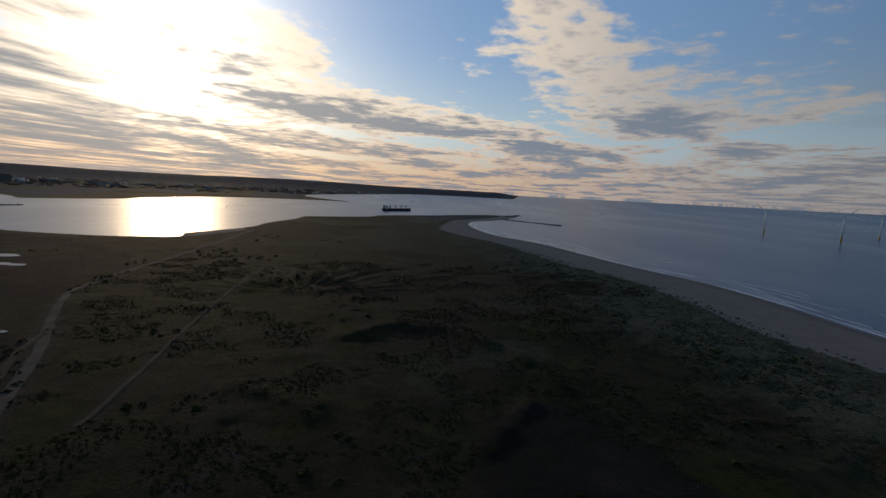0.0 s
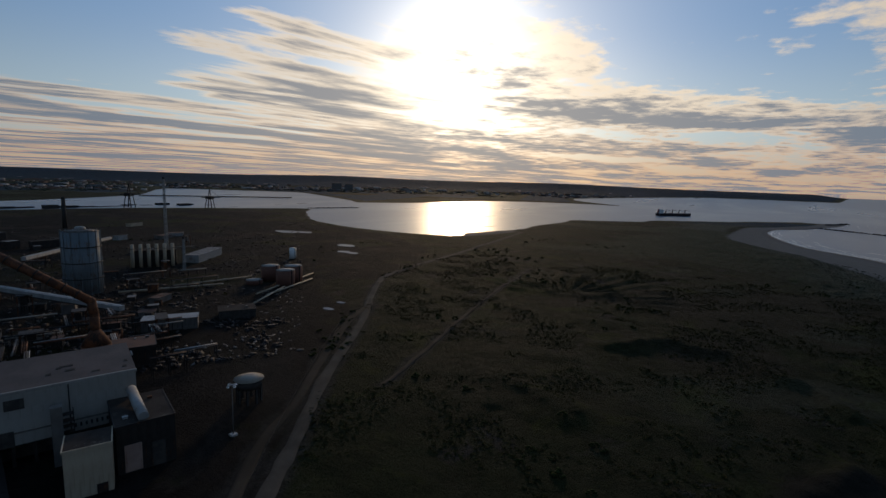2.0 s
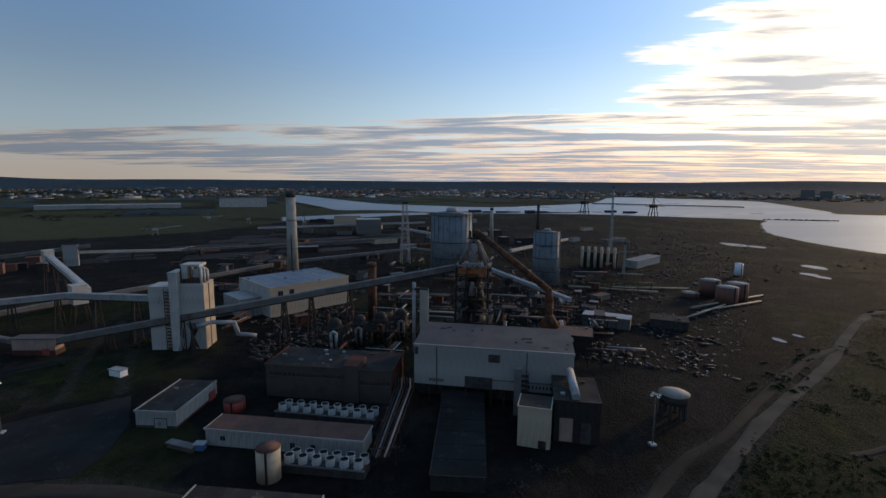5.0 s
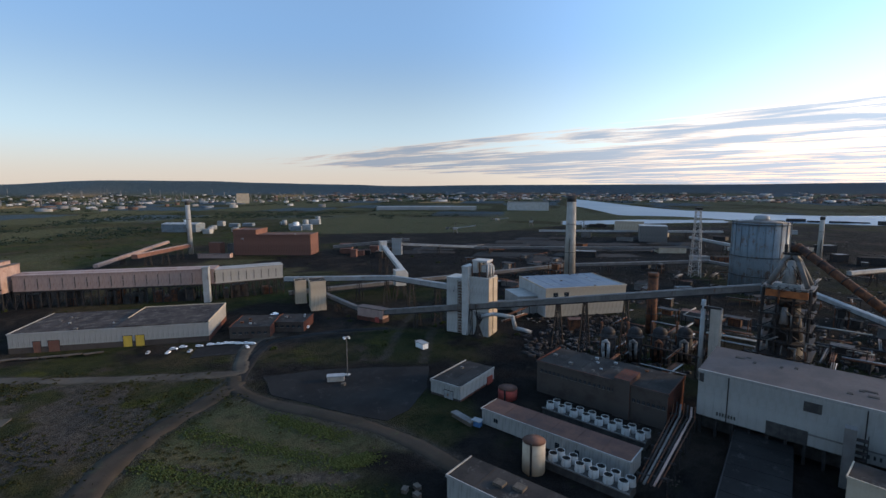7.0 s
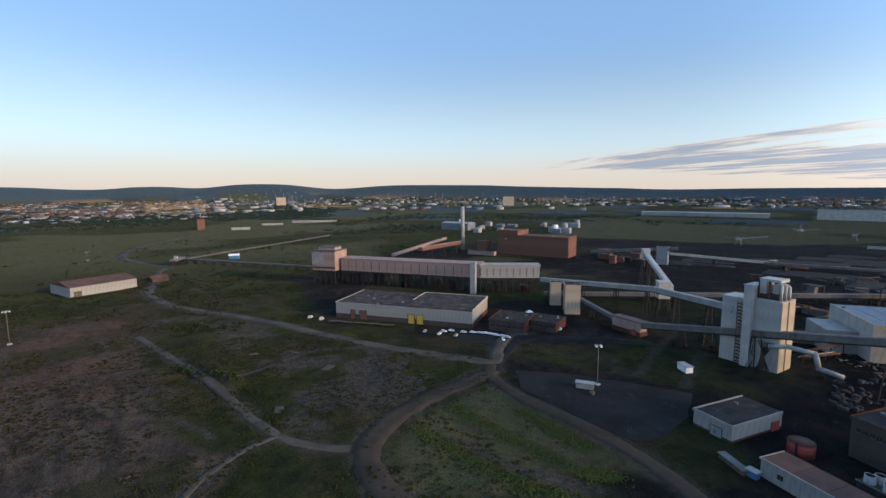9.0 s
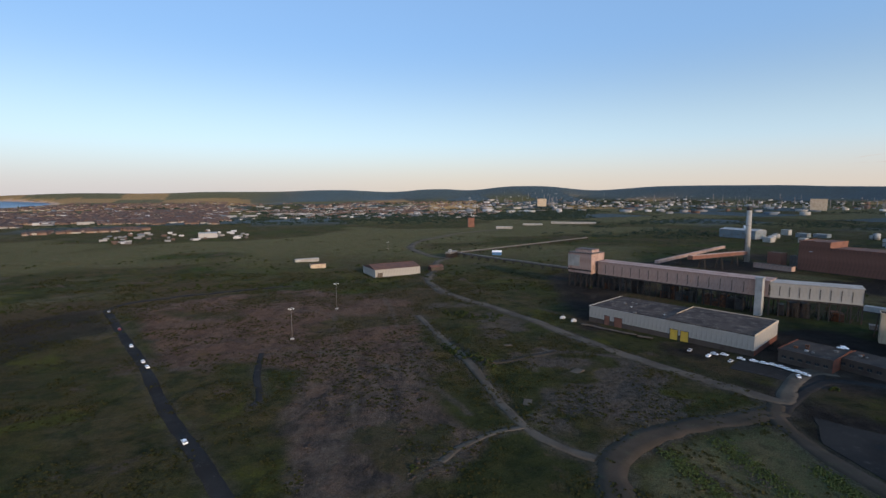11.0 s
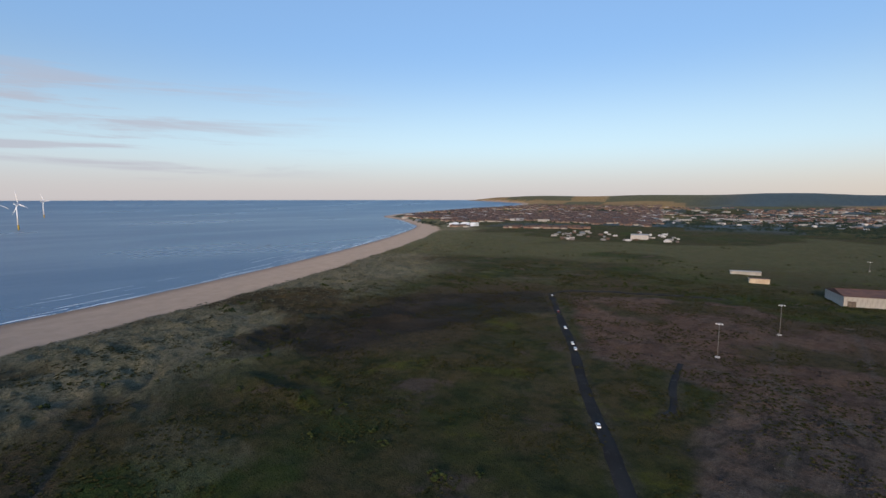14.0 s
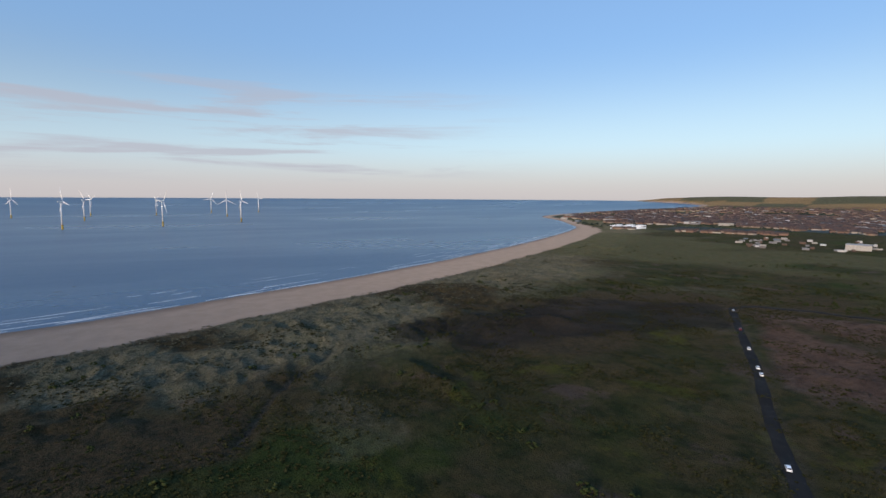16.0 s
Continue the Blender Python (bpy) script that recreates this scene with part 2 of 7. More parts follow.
def water_depth(x, y):
    """Distance to the shore: positive on land, negative over water."""
    d = line_distance(x, y, np.vstack([WATER_RING, WATER_RING[:1]])) * np.where(inside(x, y, WATER_RING), -1, 1)
    ring = np.array(CHANNEL, float)
    c = line_distance(x, y, np.vstack([ring, ring[:1]])) * np.where(inside(x, y, ring), -1, 1)
    return np.minimum(d, c)


def hill(x, y, az, r, wide, deep, high):
    """A long ridge on the skyline."""
    a = radians(az)
    u = x * -math.cos(a) + y * -math.sin(a)
    v = x * -math.sin(a) + y * math.cos(a) - r
    return high * np.exp(-np.abs(u / wide) ** 2.6 - (v / deep) ** 2)


def ground_height(x, y, depth=None):
    r = np.hypot(x, y)
    d = water_depth(x, y) if depth is None else depth
    z = lift(r) + np.where(d > 0, SEA + 1.5 * smooth(d, 0, 70), SEA + np.maximum(d * 0.06, -4.0))
    near = 1 - smooth(r, 1500, 2600)
    sea = line_distance(x, y, SEA_LINE)
    dune = smooth(sea, 92, 125) * (1 - smooth(sea + 90 * fbm(x, y, 140, 4, 12), 190, 300)) * near
    ridge = 1 - np.abs(fbm(x + 0.5 * y, y - 0.2 * x, 19, 4, 3)) * 4.0
    z = z + dune * (0.8 + 2.6 * ridge + 3.0 * fbm(x, y, 60, 3, 8))
    open_ground = smooth(d, 90, 200) * near * OPEN(x, y)
    z = z + open_ground * (5.0 * fbm(x, y, 70, 4, 21) + 2.2 * np.maximum(0, fbm(x, y, 24, 4, 33)) + 1.0 * fbm(x, y, 9, 2, 36))
    for bank, wide, high in BANKS:
        z = z + high * np.exp(-(line_distance(x, y, np.array(bank, float)) / wide) ** 2) * (0.8 + 0.9 * fbm(x, y, 12, 3, 40))
    # the fan of old furrows
    fx, fy = x + 128.0, y - 425.0
    inside_fan = smooth(np.hypot(fx, fy), 25, 45) * (1 - smooth(np.hypot(fx * 1.3, fy), 120, 160)) * smooth(fy, 0, 20)
    z = z + inside_fan * 1.2 * np.cos(np.arctan2(fy, fx) * 30 + 2 * fbm(x, y, 40, 2, 6))
    z = np.where(d > 60, np.maximum(z, lift(r) + SEA + 0.8), z)
    land = smooth(d, 0, 200)
    for h in HILLS:
        z = z + land * hill(x, y, *h)
    return z


INDUSTRY = [(-110, 84), (-166, 158), (-223, 252), (-300, 362), (-320, 470), (-400, 610), (-600, 730), (-900, 800), (-1150, 960),
            (-1500, 700), (-1500, 150), (-1250, -200), (-1000, -330), (-820, -600), (-560, -720), (-330, -640), (-180, -560), (-128, -330),
            (-178, -215), (-150, -140), (-125, -60), (-95, 20)]
HILLS = [(165, 4500, 560, 330, 98), (148, 4650, 700, 300, 78), (136, 4700, 520, 260, 52), (126, 4750, 480, 240, 34), (176, 4560, 300, 260, 52),
         (188, 4700, 420, 240, 30), (200, 4600, 330, 200, 28), (205, 4780, 900, 200, 24), (219, 4620, 230, 160, 34), (214, 4700, 420, 170, 20),
         (100, 4800, 1400, 260, 22), (60, 4800, 2200, 260, 24), (30, 4800, 1700, 260, 30), (12, 4800, 900, 200, 14), (183, 4800, 1700, 260, 26)]


BANKS = [([(-61, 302), (-31, 333), (6, 332), (45, 290), (67, 237)], 7, 4.5), ([(46, 218), (21, 174)], 5, 3.0), ([(-179, 423), (-130, 428), (-87, 452)], 8, 3.0),
         ([(-95, 218), (-53, 204)], 9, 3.0), ([(340, -198), (315, -205), (291, -257)], 10, 5.0), ([(300, -200), (263, -105), (210, -116)], 9, 3.2), ([(-38, -300), (-48, -255)], 5, 3.5),
         ([(300, -80), (249, -37), (199, -12)], 3, -1.6), ([(-79, 181), (-43, 176)], 8, -3.0)]


RUTS = [([(-30, -205), (-10, -260), (0, -330), (10, -420), (20, -470)], 3.5, 0.7), ([(36, -140), (22, -190), (26, -250), (46, -330), (60, -430)], 3.0, 0.6),
        ([(-13, -166), (6, -150), (24, -150), (40, -160)], 3.0, 0.7), ([(130, -276), (100, -292), (66, -300), (30, -290), (0, -260)], 4.0, 0.75),
        ([(235, -430), (170, -440), (110, -430), (60, -400), (10, -390)], 3.0, 0.6), ([(-44, -262), (-70, -273), (-97, -284), (-130, -270)], 5.0, 0.8),
        ([(-104, -205), (-128, -226), (-142, -238)], 7.0, 0.7), ([(-64, -205), (-86, -222), (-110, -214)], 5.0, 0.6), ([(-108, -150), (-116, -120), (-128, -92)], 5.0, 0.75),
        ([(-150, -320), (-120, -400), (-86, -470), (-70, -560)], 2.6, 0.5), ([(-230, -140), (-300, -165), (-360, -175)], 5.0, 0.6), ([(-236, -118), (-300, -140), (-370, -150)], 5.0, 0.55),
        ([(-30, -560), (0, -600), (-20, -640), (40, -700)], 5.0, 0.5), ([(200, -12), (249, -37), (300, -80), (330, -140)], 2.2, 0.35)]


ROADS = [
    ("road_west", [(-108, 76), (-122, 97), (-138, 122), (-166, 162), (-189, 200), (-223, 257), (-262, 312), (-296, 366), (-311, 398), (-324, 470),
                         (-333, 560), (-348, 700), (-385, 955)], 6.5, "track", "pale worn beach road with ragged grass verges"),
    ("road_east", [(36, -120), (50, -140), (65, -161), (85, -189), (116, -232), (156, -292), (195, -346), (243, -413), (254, -432), (252, -456),
                         (228, -474), (194, -496), (120, -530)], 6.5, "asphalt", "straight dark asphalt access road through rough grass"),
    ("road_main", [(-75, -727), (-54, -690), (-44, -610), (-32, -552), (-39, -483), (-56, -445), (-82, -399), (-104, -351), (-125, -298), (-146, -257),
                         (-166, -224), (-180, -203), (-188, -208), (-203, -222), (-226, -236), (-240, -232)], 9, "track", "pale grey works road across grassland"),
    ("road_link", [(-172, -192), (-205, -214), (-232, -222), (-262, -200), (-285, -170)], 6, "asphalt", "grey works road beside the car park"),
    ("road_works", [(-176, -200), (-165, -186), (-160, -160), (-161, -130), (-160, -104), (-155, -80), (-148, -62), (-138, -40)], 8, "dirtroad",
           "grey works road round the grass triangle"),
    ("track_dirt", [(-172, -194), (-150, -189), (-122, -184), (-99, -176), (-82, -165), (-73, -150), (-70, -128), (-72, -108)], 12, "dirtroad",
           "brown dirt track worn through grass"),
    ("track_cross", [(-14, -385), (-34, -289), (-43, -246), (-50, -200), (-58, -178), (-74, -162)], 5, "track", "narrow pale path beside bare ground"),
    ("track_spur", [(-52, -190), (-36, -186), (-22, -177), (-13, -166)], 3.2, "track", "narrow pale path on bare slag"),
    ("track_grass", [(-44, -262), (-70, -273), (-97, -284)], 4, "dirtroad", "faint path through rough grass"),
    ("road_far", [(-75, -727), (-52, -757), (-24, -850), (-22, -905), (-45, -1005), (-149, -1188), (-283, -1315)], 12, "track",
           "pale curving road across distant grassland"),
    ("track_dunes", [(-140, 176), (-142, 190), (-147, 215), (-158, 265), (-170, 318), (-186, 400), (-198, 489), (-205, 540)], 3.4, "dirtroad",
           "faint sandy track among grassy dunes"),
    ("track_yard", [(-120, 78), (-145, 110), (-160, 140), (-188, 182), (-228, 248), (-250, 300)], 5, "dirtroad", "muddy works track beside the fence"),
    ("road_estate", [(88, -300), (80, -262), (70, -232), (72, -222)], 4, "asphalt", "short spur of old asphalt road"),
]


def OPEN(x, y):
    return 1 - area(x, y, INDUSTRY, 14, 0)


def floor_z(x, y):
    return float(ground_height(np.array([float(x)]), np.array([float(y)]))[0])


def link_mesh(name, verts, faces, mat, smooth_shade=False):
    me = bpy.data.meshes.new(name)
    me.from_pydata([tuple(v) for v in verts], [], [tuple(f) for f in faces])
    me.materials.append(mat)
    if smooth_shade:
        me.shade_smooth()
    me.update()
    return new(name, me)


def grid_mesh(name, x, y, z, mat):
    """A closed ring of rows: arrays of shape (rows, turns)."""
    n, m = x.shape
    i, j = np.meshgrid(np.arange(n - 1), np.arange(m), indexing="ij")
    k = (j + 1) % m
    quads = np.stack([i * m + j, i * m + k, (i + 1) * m + k, (i + 1) * m + j], -1).reshape(-1, 4)
    me = bpy.data.meshes.new(name)
    me.vertices.add(n * m)
    me.vertices.foreach_set("co", np.stack([x, y, z], -1).astype(np.float32).ravel())
    me.loops.add(quads.size)
    me.loops.foreach_set("vertex_index", quads[:, ::-1].astype(np.int32).ravel())
    me.polygons.add(len(quads))
    me.polygons.foreach_set("loop_start", np.arange(0, quads.size, 4, dtype=np.int32))
    me.polygons.foreach_set("use_smooth", np.ones(len(quads), bool))
    me.materials.append(mat)
    me.update(calc_edges=True)
    return new(name, me)


def ground_shade(N, p):
    def attr(name):
        n = N.nodes.new("ShaderNodeAttribute")
        n.attribute_name = name
        return n.outputs["Fac"]
    big, mid = N.noise(p, 0.012, 5.0, 0.6), N.noise(p, 0.06, 6.0, 0.65)
    fine, tuft = N.noise(p, 0.45, 5.0, 0.7), N.noise(p, 1.6, 3.0, 0.7)
    col = N.mix(N.step(big, 0.36, 0.62), (0.034, 0.041, 0.013), (0.056, 0.048, 0.021))
    col = N.mix(N.step(mid, 0.42, 0.68), col, (0.016, 0.024, 0.008))
    col = N.mix(N.step(N.noise(p, 0.03, 6.0, 0.7), 0.56, 0.72, 0.0, 0.7), col, (0.085, 0.072, 0.040))
    patch = N.noise(p, 0.022, 7.0, 0.68, 0.4)
    col = N.mix(N.step(patch, 0.57, 0.66, 0.0, 0.85), col, (0.074, 0.058, 0.043))
    col = N.mix(N.step(patch, 0.44, 0.36, 0.0, 0.75), col, (0.058, 0.064, 0.012))
    col = N.mix(N.step(N.noise(p, 0.008, 5.0, 0.6), 0.55, 0.68, 0.0, 0.6), col, (0.030, 0.052, 0.010))
    marram = N.mix(N.step(mid, 0.35, 0.65), (0.146, 0.138, 0.088), (0.075, 0.076, 0.045))
    col = N.mix(attr("marram"), col, N.mix(N.step(fine, 0.4, 0.62), marram, (0.19, 0.176, 0.118)))
    col = N.mix(attr("green"), col, N.mix(N.step(mid, 0.3, 0.7), (0.062, 0.078, 0.034), (0.105, 0.092, 0.045)))
    col = N.mix(attr("straw"), col, (0.26, 0.18, 0.075))
    col = N.mix(attr("heath"), col, N.mix(N.step(fine, 0.4, 0.6), (0.066, 0.050, 0.026), (0.036, 0.034, 0.017)))
    slag = N.mix(N.step(mid, 0.35, 0.65), (0.024, 0.0215, 0.020), (0.012, 0.011, 0.0105))
    slag = N.mix(N.step(big, 0.5, 0.66), slag, (0.046, 0.036, 0.029))
    slag = N.mix(N.step(N.noise(p, 0.028, 7.0, 0.75), 0.56, 0.70, 0.0, 0.8), slag, (0.022, 0.028, 0.011))
    slag = N.mix(N.step(N.noise(p, 0.018, 6.0, 0.7, 0.5), 0.53, 0.62, 0.0, 0.8), slag, (0.016, 0.015, 0.015))
    slag = N.mix(N.step(N.noise(N.vec("ADD", p, (300.0, 90.0, 0.0)), 0.024, 7.0, 0.72, 0.6), 0.56, 0.66, 0.0, 0.7), slag, (0.050, 0.042, 0.034))
    slag = N.mix(N.step(N.noise(p, 0.35, 5.0, 0.8), 0.66, 0.78, 0.0, 0.5), slag, (0.11, 0.10, 0.09))
    col = N.mix(attr("slag"), col, slag)
    col = N.mix(attr("coal"), col, N.mix(N.step(N.noise(p, 0.02, 5.0, 0.7), 0.45, 0.65), (0.017, 0.016, 0.016), (0.036, 0.031, 0.027)))
    # scraped bare site: wheel-worn streaks, dark ash, pale grit and rusty stains
    px, py, pz = N.xyz(p)
    drag = N.noise(N.join(N.math("MULTIPLY", px, 0.085), N.math("MULTIPLY", py, 0.022), 0.0), 1.0, 7.0, 0.7, 0.8)
    blot = N.noise(N.vec("ADD", p, (70.0, 210.0, 0.0)), 0.05, 7.0, 0.72, 0.5)
    bare = N.mix(N.step(drag, 0.40, 0.60), (0.040, 0.035, 0.032), (0.092, 0.075, 0.062))
    bare = N.mix(N.step(blot, 0.50, 0.60, 0.0, 0.85), bare, (0.102, 0.074, 0.058))
    bare = N.mix(N.step(blot, 0.42, 0.34, 0.0, 0.8), bare, (0.028, 0.026, 0.026))
    bare = N.mix(N.step(N.noise(p, 0.09, 7.0, 0.75, 0.4), 0.60, 0.68, 0.0, 0.8), bare, (0.15, 0.13, 0.112))
    bare = N.mix(N.step(N.noise(p, 0.035, 6.0, 0.7), 0.58, 0.66, 0.0, 0.8), bare, (0.050, 0.050, 0.020))
    bare = N.mix(N.math("MULTIPLY", attr("red"), 0.6), bare, (0.105, 0.064, 0.046))
    col = N.mix(attr("bare"), col, bare)
    col = N.mix(attr("scuff"), col, N.mix(N.step(fine, 0.35, 0.6), (0.105, 0.092, 0.075), (0.060, 0.053, 0.045)))
    sand = N.mix(N.step(mid, 0.3, 0.7), (0.215, 0.178, 0.150), (0.18, 0.150, 0.126))
    sand = N.mix(attr("wet"), sand, (0.130, 0.102, 0.084))
    col = N.mix(attr("sand"), col, sand)
    # far woods and hills: distance haze put into the colour as blue
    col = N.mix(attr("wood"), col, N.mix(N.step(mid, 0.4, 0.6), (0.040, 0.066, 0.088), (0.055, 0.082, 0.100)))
    grain = N.math("SUBTRACT", 1.0, attr("sand"))
    col = N.mix(N.math("MULTIPLY", grain, N.step(tuft, 0.35, 0.62, 0.0, 0.6)), col, N.mix(1.0, col, (0.35, 0.36, 0.35), "MULTIPLY"))
    col = N.mix(N.math("MULTIPLY", grain, N.step(N.noise(p, 0.16, 6.0, 0.72), 0.46, 0.66, 0.0, 0.55)), col, N.mix(1.0, col, (0.40, 0.42, 0.42), "MULTIPLY"))
    mineral = N.math("MAXIMUM", N.math("MAXIMUM", attr("slag"), attr("coal")), N.math("MAXIMUM", N.math("MAXIMUM", attr("bare"), attr("wood")), N.math("MULTIPLY", attr("marram"), 0.65)))
    plant = N.math("MULTIPLY", grain, N.math("SUBTRACT", 1.0, mineral))
    col = N.mix(plant, col, N.mix(1.0, col, (1.0, 0.99, 1.12), "MULTIPLY"))
    height = N.math("ADD", N.math("MULTIPLY", fine, 1.0), N.math("MULTIPLY", tuft, 0.5))
    height = N.math("MULTIPLY", height, N.math("SUBTRACT", 1.0, N.math("MULTIPLY", attr("sand"), 0.85)))
    return col, N.step(attr("wet"), 0.0, 1.0, 0.9, 0.62), height, 1.7


MAT_GROUND = material("ground", ground_shade, 0.95)
next(n for n in MAT_GROUND.node_tree.nodes if n.type == "BSDF_PRINCIPLED").inputs["Diffuse Roughness"].default_value = 1.0


def place_xy(az, el):
    t = np.linspace(300, 4880, 3000)
    r = float(np.interp(el, np.degrees(np.arctan((lift(t) - EYE_H) / t)), t))
    return -math.sin(radians(az)) * r, math.cos(radians(az)) * r


def build_ground():
    turns = 1240
    el = np.concatenate([np.linspace(89, 42, 12), np.arange(40, 12, -0.13), np.arange(12, 1.0, -0.055), np.linspace(1.0, 0.3, 26)])
    r_flat = EYE_H / np.tan(np.radians(el))
    r = np.where(el > 2.2, r_flat, 0.0)
    tail = el <= 2.2
    r[tail] = np.linspace(r[~tail][-1] + 15, 4960, tail.sum())
    a = np.linspace(0, 2 * math.pi, turns, endpoint=False)
    x, y = np.outer(r, -np.sin(a)), np.outer(r, np.cos(a))
    d = water_depth(x, y)
    z = ground_height(x, y, d)
    sea = line_distance(x, y, SEA_LINE)
    rr = np.hypot(x, y)
    z = z + smooth(d, 30, 250) * 22 * smooth(rr, 3900, 4850)
    ob = grid_mesh("ground", x, y, z, MAT_GROUND)
    rag = fbm(x, y, 30, 4, 71)
    masks = {}
    width = 96 + 16 * rag + 16 * smooth(y, 150, 350) - 45 * smooth(y, 1150, 1500) - 38 * smooth(x, 1000, 1300)
    beach = (1 - smooth(sea, width - 3, width + 4)) * (d > -60)
    bar = area(x, y, [(-455, 800), (-425, 840), (-400, 960), (-425, 1000), (-462, 900)], 10, 8)
    masks["sand"] = np.maximum(np.maximum(beach, bar), (d < 6) * 0.8)
    masks["wet"] = masks["sand"] * (1 - smooth(sea, 6, 22 + 10 * rag))
    masks["marram"] = smooth(sea, 85, 100) * (1 - smooth(sea + 130 * fbm(x, y, 140, 4, 12), 170, 265)) * (rr < 2600)
    islands = smooth(fbm(x, y, 60, 4, 91), 0.10, 0.17) * (1 - smooth(sea, 330, 480))
    masks["marram"] = np.maximum(0.8 * masks["marram"], 0.22 * islands)
    masks["heath"] = smooth(fbm(x, y, 110, 4, 44), 0.05, 0.16) * (1 - smooth(rr, 500, 900))
    ind = area(x, y, INDUSTRY, 10, 22)
    grassy = smooth(fbm(x, y, 85, 5, 63) + 0.10 * smooth(-y, 40, 120) * smooth(x, -480, -380), 0.05, 0.13)
    masks["slag"] = ind * (1 - 0.8 * grassy)
    dirt = area(x, y, [(235, -430), (185, -478), (98, -512), (44, -463), (-7, -443), (-16, -350), (-16, -283), (-11, -228), (-20, -199),
                       (-31, -182), (-17, -160), (36, -140), (53, -211), (57, -266), (91, -287), (130, -274)], 5, 14)
    masks["bare"] = dirt * (1 - 0.75 * smooth(fbm(x, y, 46, 4, 93), 0.12, 0.2))
    masks["slag"] = masks["slag"] * (1 - dirt)
    # rough grass has crept back between the yards
    verge = np.zeros_like(x)
    for ring in ([(-186, -232), (-205, -216), (-262, -190), (-330, -190), (-345, -140), (-300, -92), (-245, -90), (-240, -108), (-215, -165)],
                 [(-128, -340), (-178, -226), (-216, -256), (-160, -350)], [(-330, -345), (-420, -300), (-470, -200), (-380, -165), (-345, -230)],
                 [(-158, -92), (-178, -96), (-196, -96), (-186, -70), (-160, -72)], [(-240, -300), (-330, -360), (-420, -470), (-330, -520), (-240, -480), (-180, -400)]):
        verge = np.maximum(verge, area(x, y, ring, 8, 26))
    masks["slag"] = masks["slag"] * (1 - 0.9 * verge * smooth(fbm(x, y, 34, 5, 64), -0.16, -0.02))
    # worn patches and wheel tracks in the grass between the roads
    worn_at = smooth(fbm(x, y, 38, 5, 97), 0.09, 0.16) * area(x, y, [(-30, -300), (-60, -180), (-130, -186), (-172, -205), (-120, -305), (-60, -420), (-20, -440)], 12, 20)
    scuff = 0.7 * worn_at
    for line, wide, much in RUTS:
        gap = line_distance(x, y, spline(line, 5)) + 0.8 * np.abs(fbm(x, y, 7, 2, 15)) * wide
        scuff = np.maximum(scuff, much * (1 - smooth(gap, wide * 0.35, wide)) * (0.55 + 1.2 * np.clip(fbm(x, y, 16, 3, 16) + 0.25, 0, 0.4)))
    # grit thrown onto the verges
    for name, line, wide, mat, label in ROADS:
        gap = line_distance(x, y, spline(line, 4)) + 6.0 * fbm(x, y, 10, 4, 18)
        scuff = np.maximum(scuff, (0.55 if mat != "asphalt" else 0.3) * (1 - smooth(gap, wide * 0.45, wide * 0.5 + 4.5)))
    masks["scuff"] = scuff
    masks["red"] = np.maximum(dirt * smooth(np.hypot(x - 90, y + 390) + 60 * rag, 175, 95), 0) * (0.55 + 0.9 * np.clip(rag + 0.3, 0, 0.5))
    dark = area(x, y, [(335, -130), (340, -198), (354, -322), (269, -441), (216, -371), (245, -279), (258, -163), (294, -118)], 8, 26)
    masks["coal"] = np.maximum(0.75 * dark, area(x, y, [(-811, -655), (-1000, -289), (-962, 112), (-728, 86), (-575, -96), (-514, -327),
                                                         (-718, -479)], 12, 14))
    fields = area(x, y, [(-813, -749), (-990, -798), (-1044, -925), (-1322, -881), (-1534, -332), (-1370, -397), (-1000, -310), (-830, -640)], 12, 6)
    fields = np.maximum(fields, area(x, y, [(-409, -577), (-475, -541), (-554, -380), (-480, -322), (-400, -400)], 8, 4))
    fields = np.maximum(fields, area(x, y, [(-159, -179), (-158, -130), (-154, -82), (-116, -95), (-75, -125), (-84, -153), (-108, -170)], 4, 5))
    patch = smooth(fbm(x, y, 420, 3, 101), 0.02, 0.08) * smooth(rr, 500, 900)
    masks["green"] = np.maximum(fields, 0.8 * patch * (1 - ind))
    plot_x, plot_y = np.floor((x + 0.3 * y) / 330), np.floor((y - 0.3 * x) / 270)
    straw = lattice(plot_x.astype(np.int64), plot_y.astype(np.int64), 7) > 0.80
    masks["straw"] = straw * smooth(rr, 2700, 2900) * (d > 60) * (1 - smooth(rr, 4300, 4500)) * (y < -500) * 0.8
    pond = area(x, y, [(23, 202), (49, 219), (76, 219), (87, 198), (96, 162), (104, 148), (60, 128), (13, 140), (19, 174)], 4, 6)
    masks["coal"] = np.maximum(masks["coal"], 0.8 * pond)
    pick = lattice(plot_x.astype(np.int64), plot_y.astype(np.int64), 8)
    country = smooth(rr, 1500, 1900) * (d > 60) * (1 - ind)
    hay = area(x, y, [place_xy(176.4, -1.03), place_xy(170.8, -1.0), place_xy(170.8, -2.25), place_xy(176.4, -2.0)], 10, 0)
    masks["straw"] = np.maximum(masks["straw"] * (pick > 0.3), hay)
    masks["green"] = np.maximum(masks["green"], 0.8 * country * (pick < 0.35))
    # woodland plots, plus all land near the skyline, share this haze-blue tint
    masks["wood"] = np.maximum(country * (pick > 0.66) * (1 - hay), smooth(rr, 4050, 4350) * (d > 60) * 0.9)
    # sandstone headland; the pale straw tone also carries painted low sunlight
    cliff = area(x, y, [(2380, -3480), (2640, -3700), (3080, -3720), (3060, -3830), (2600, -3830), (2330, -3560)], 25, 30)
    masks["straw"] = np.maximum(masks["straw"], 0.85 * cliff)
    east = smooth(x, 700, 1400) * (y < 0)
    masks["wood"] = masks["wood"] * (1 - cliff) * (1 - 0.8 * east)
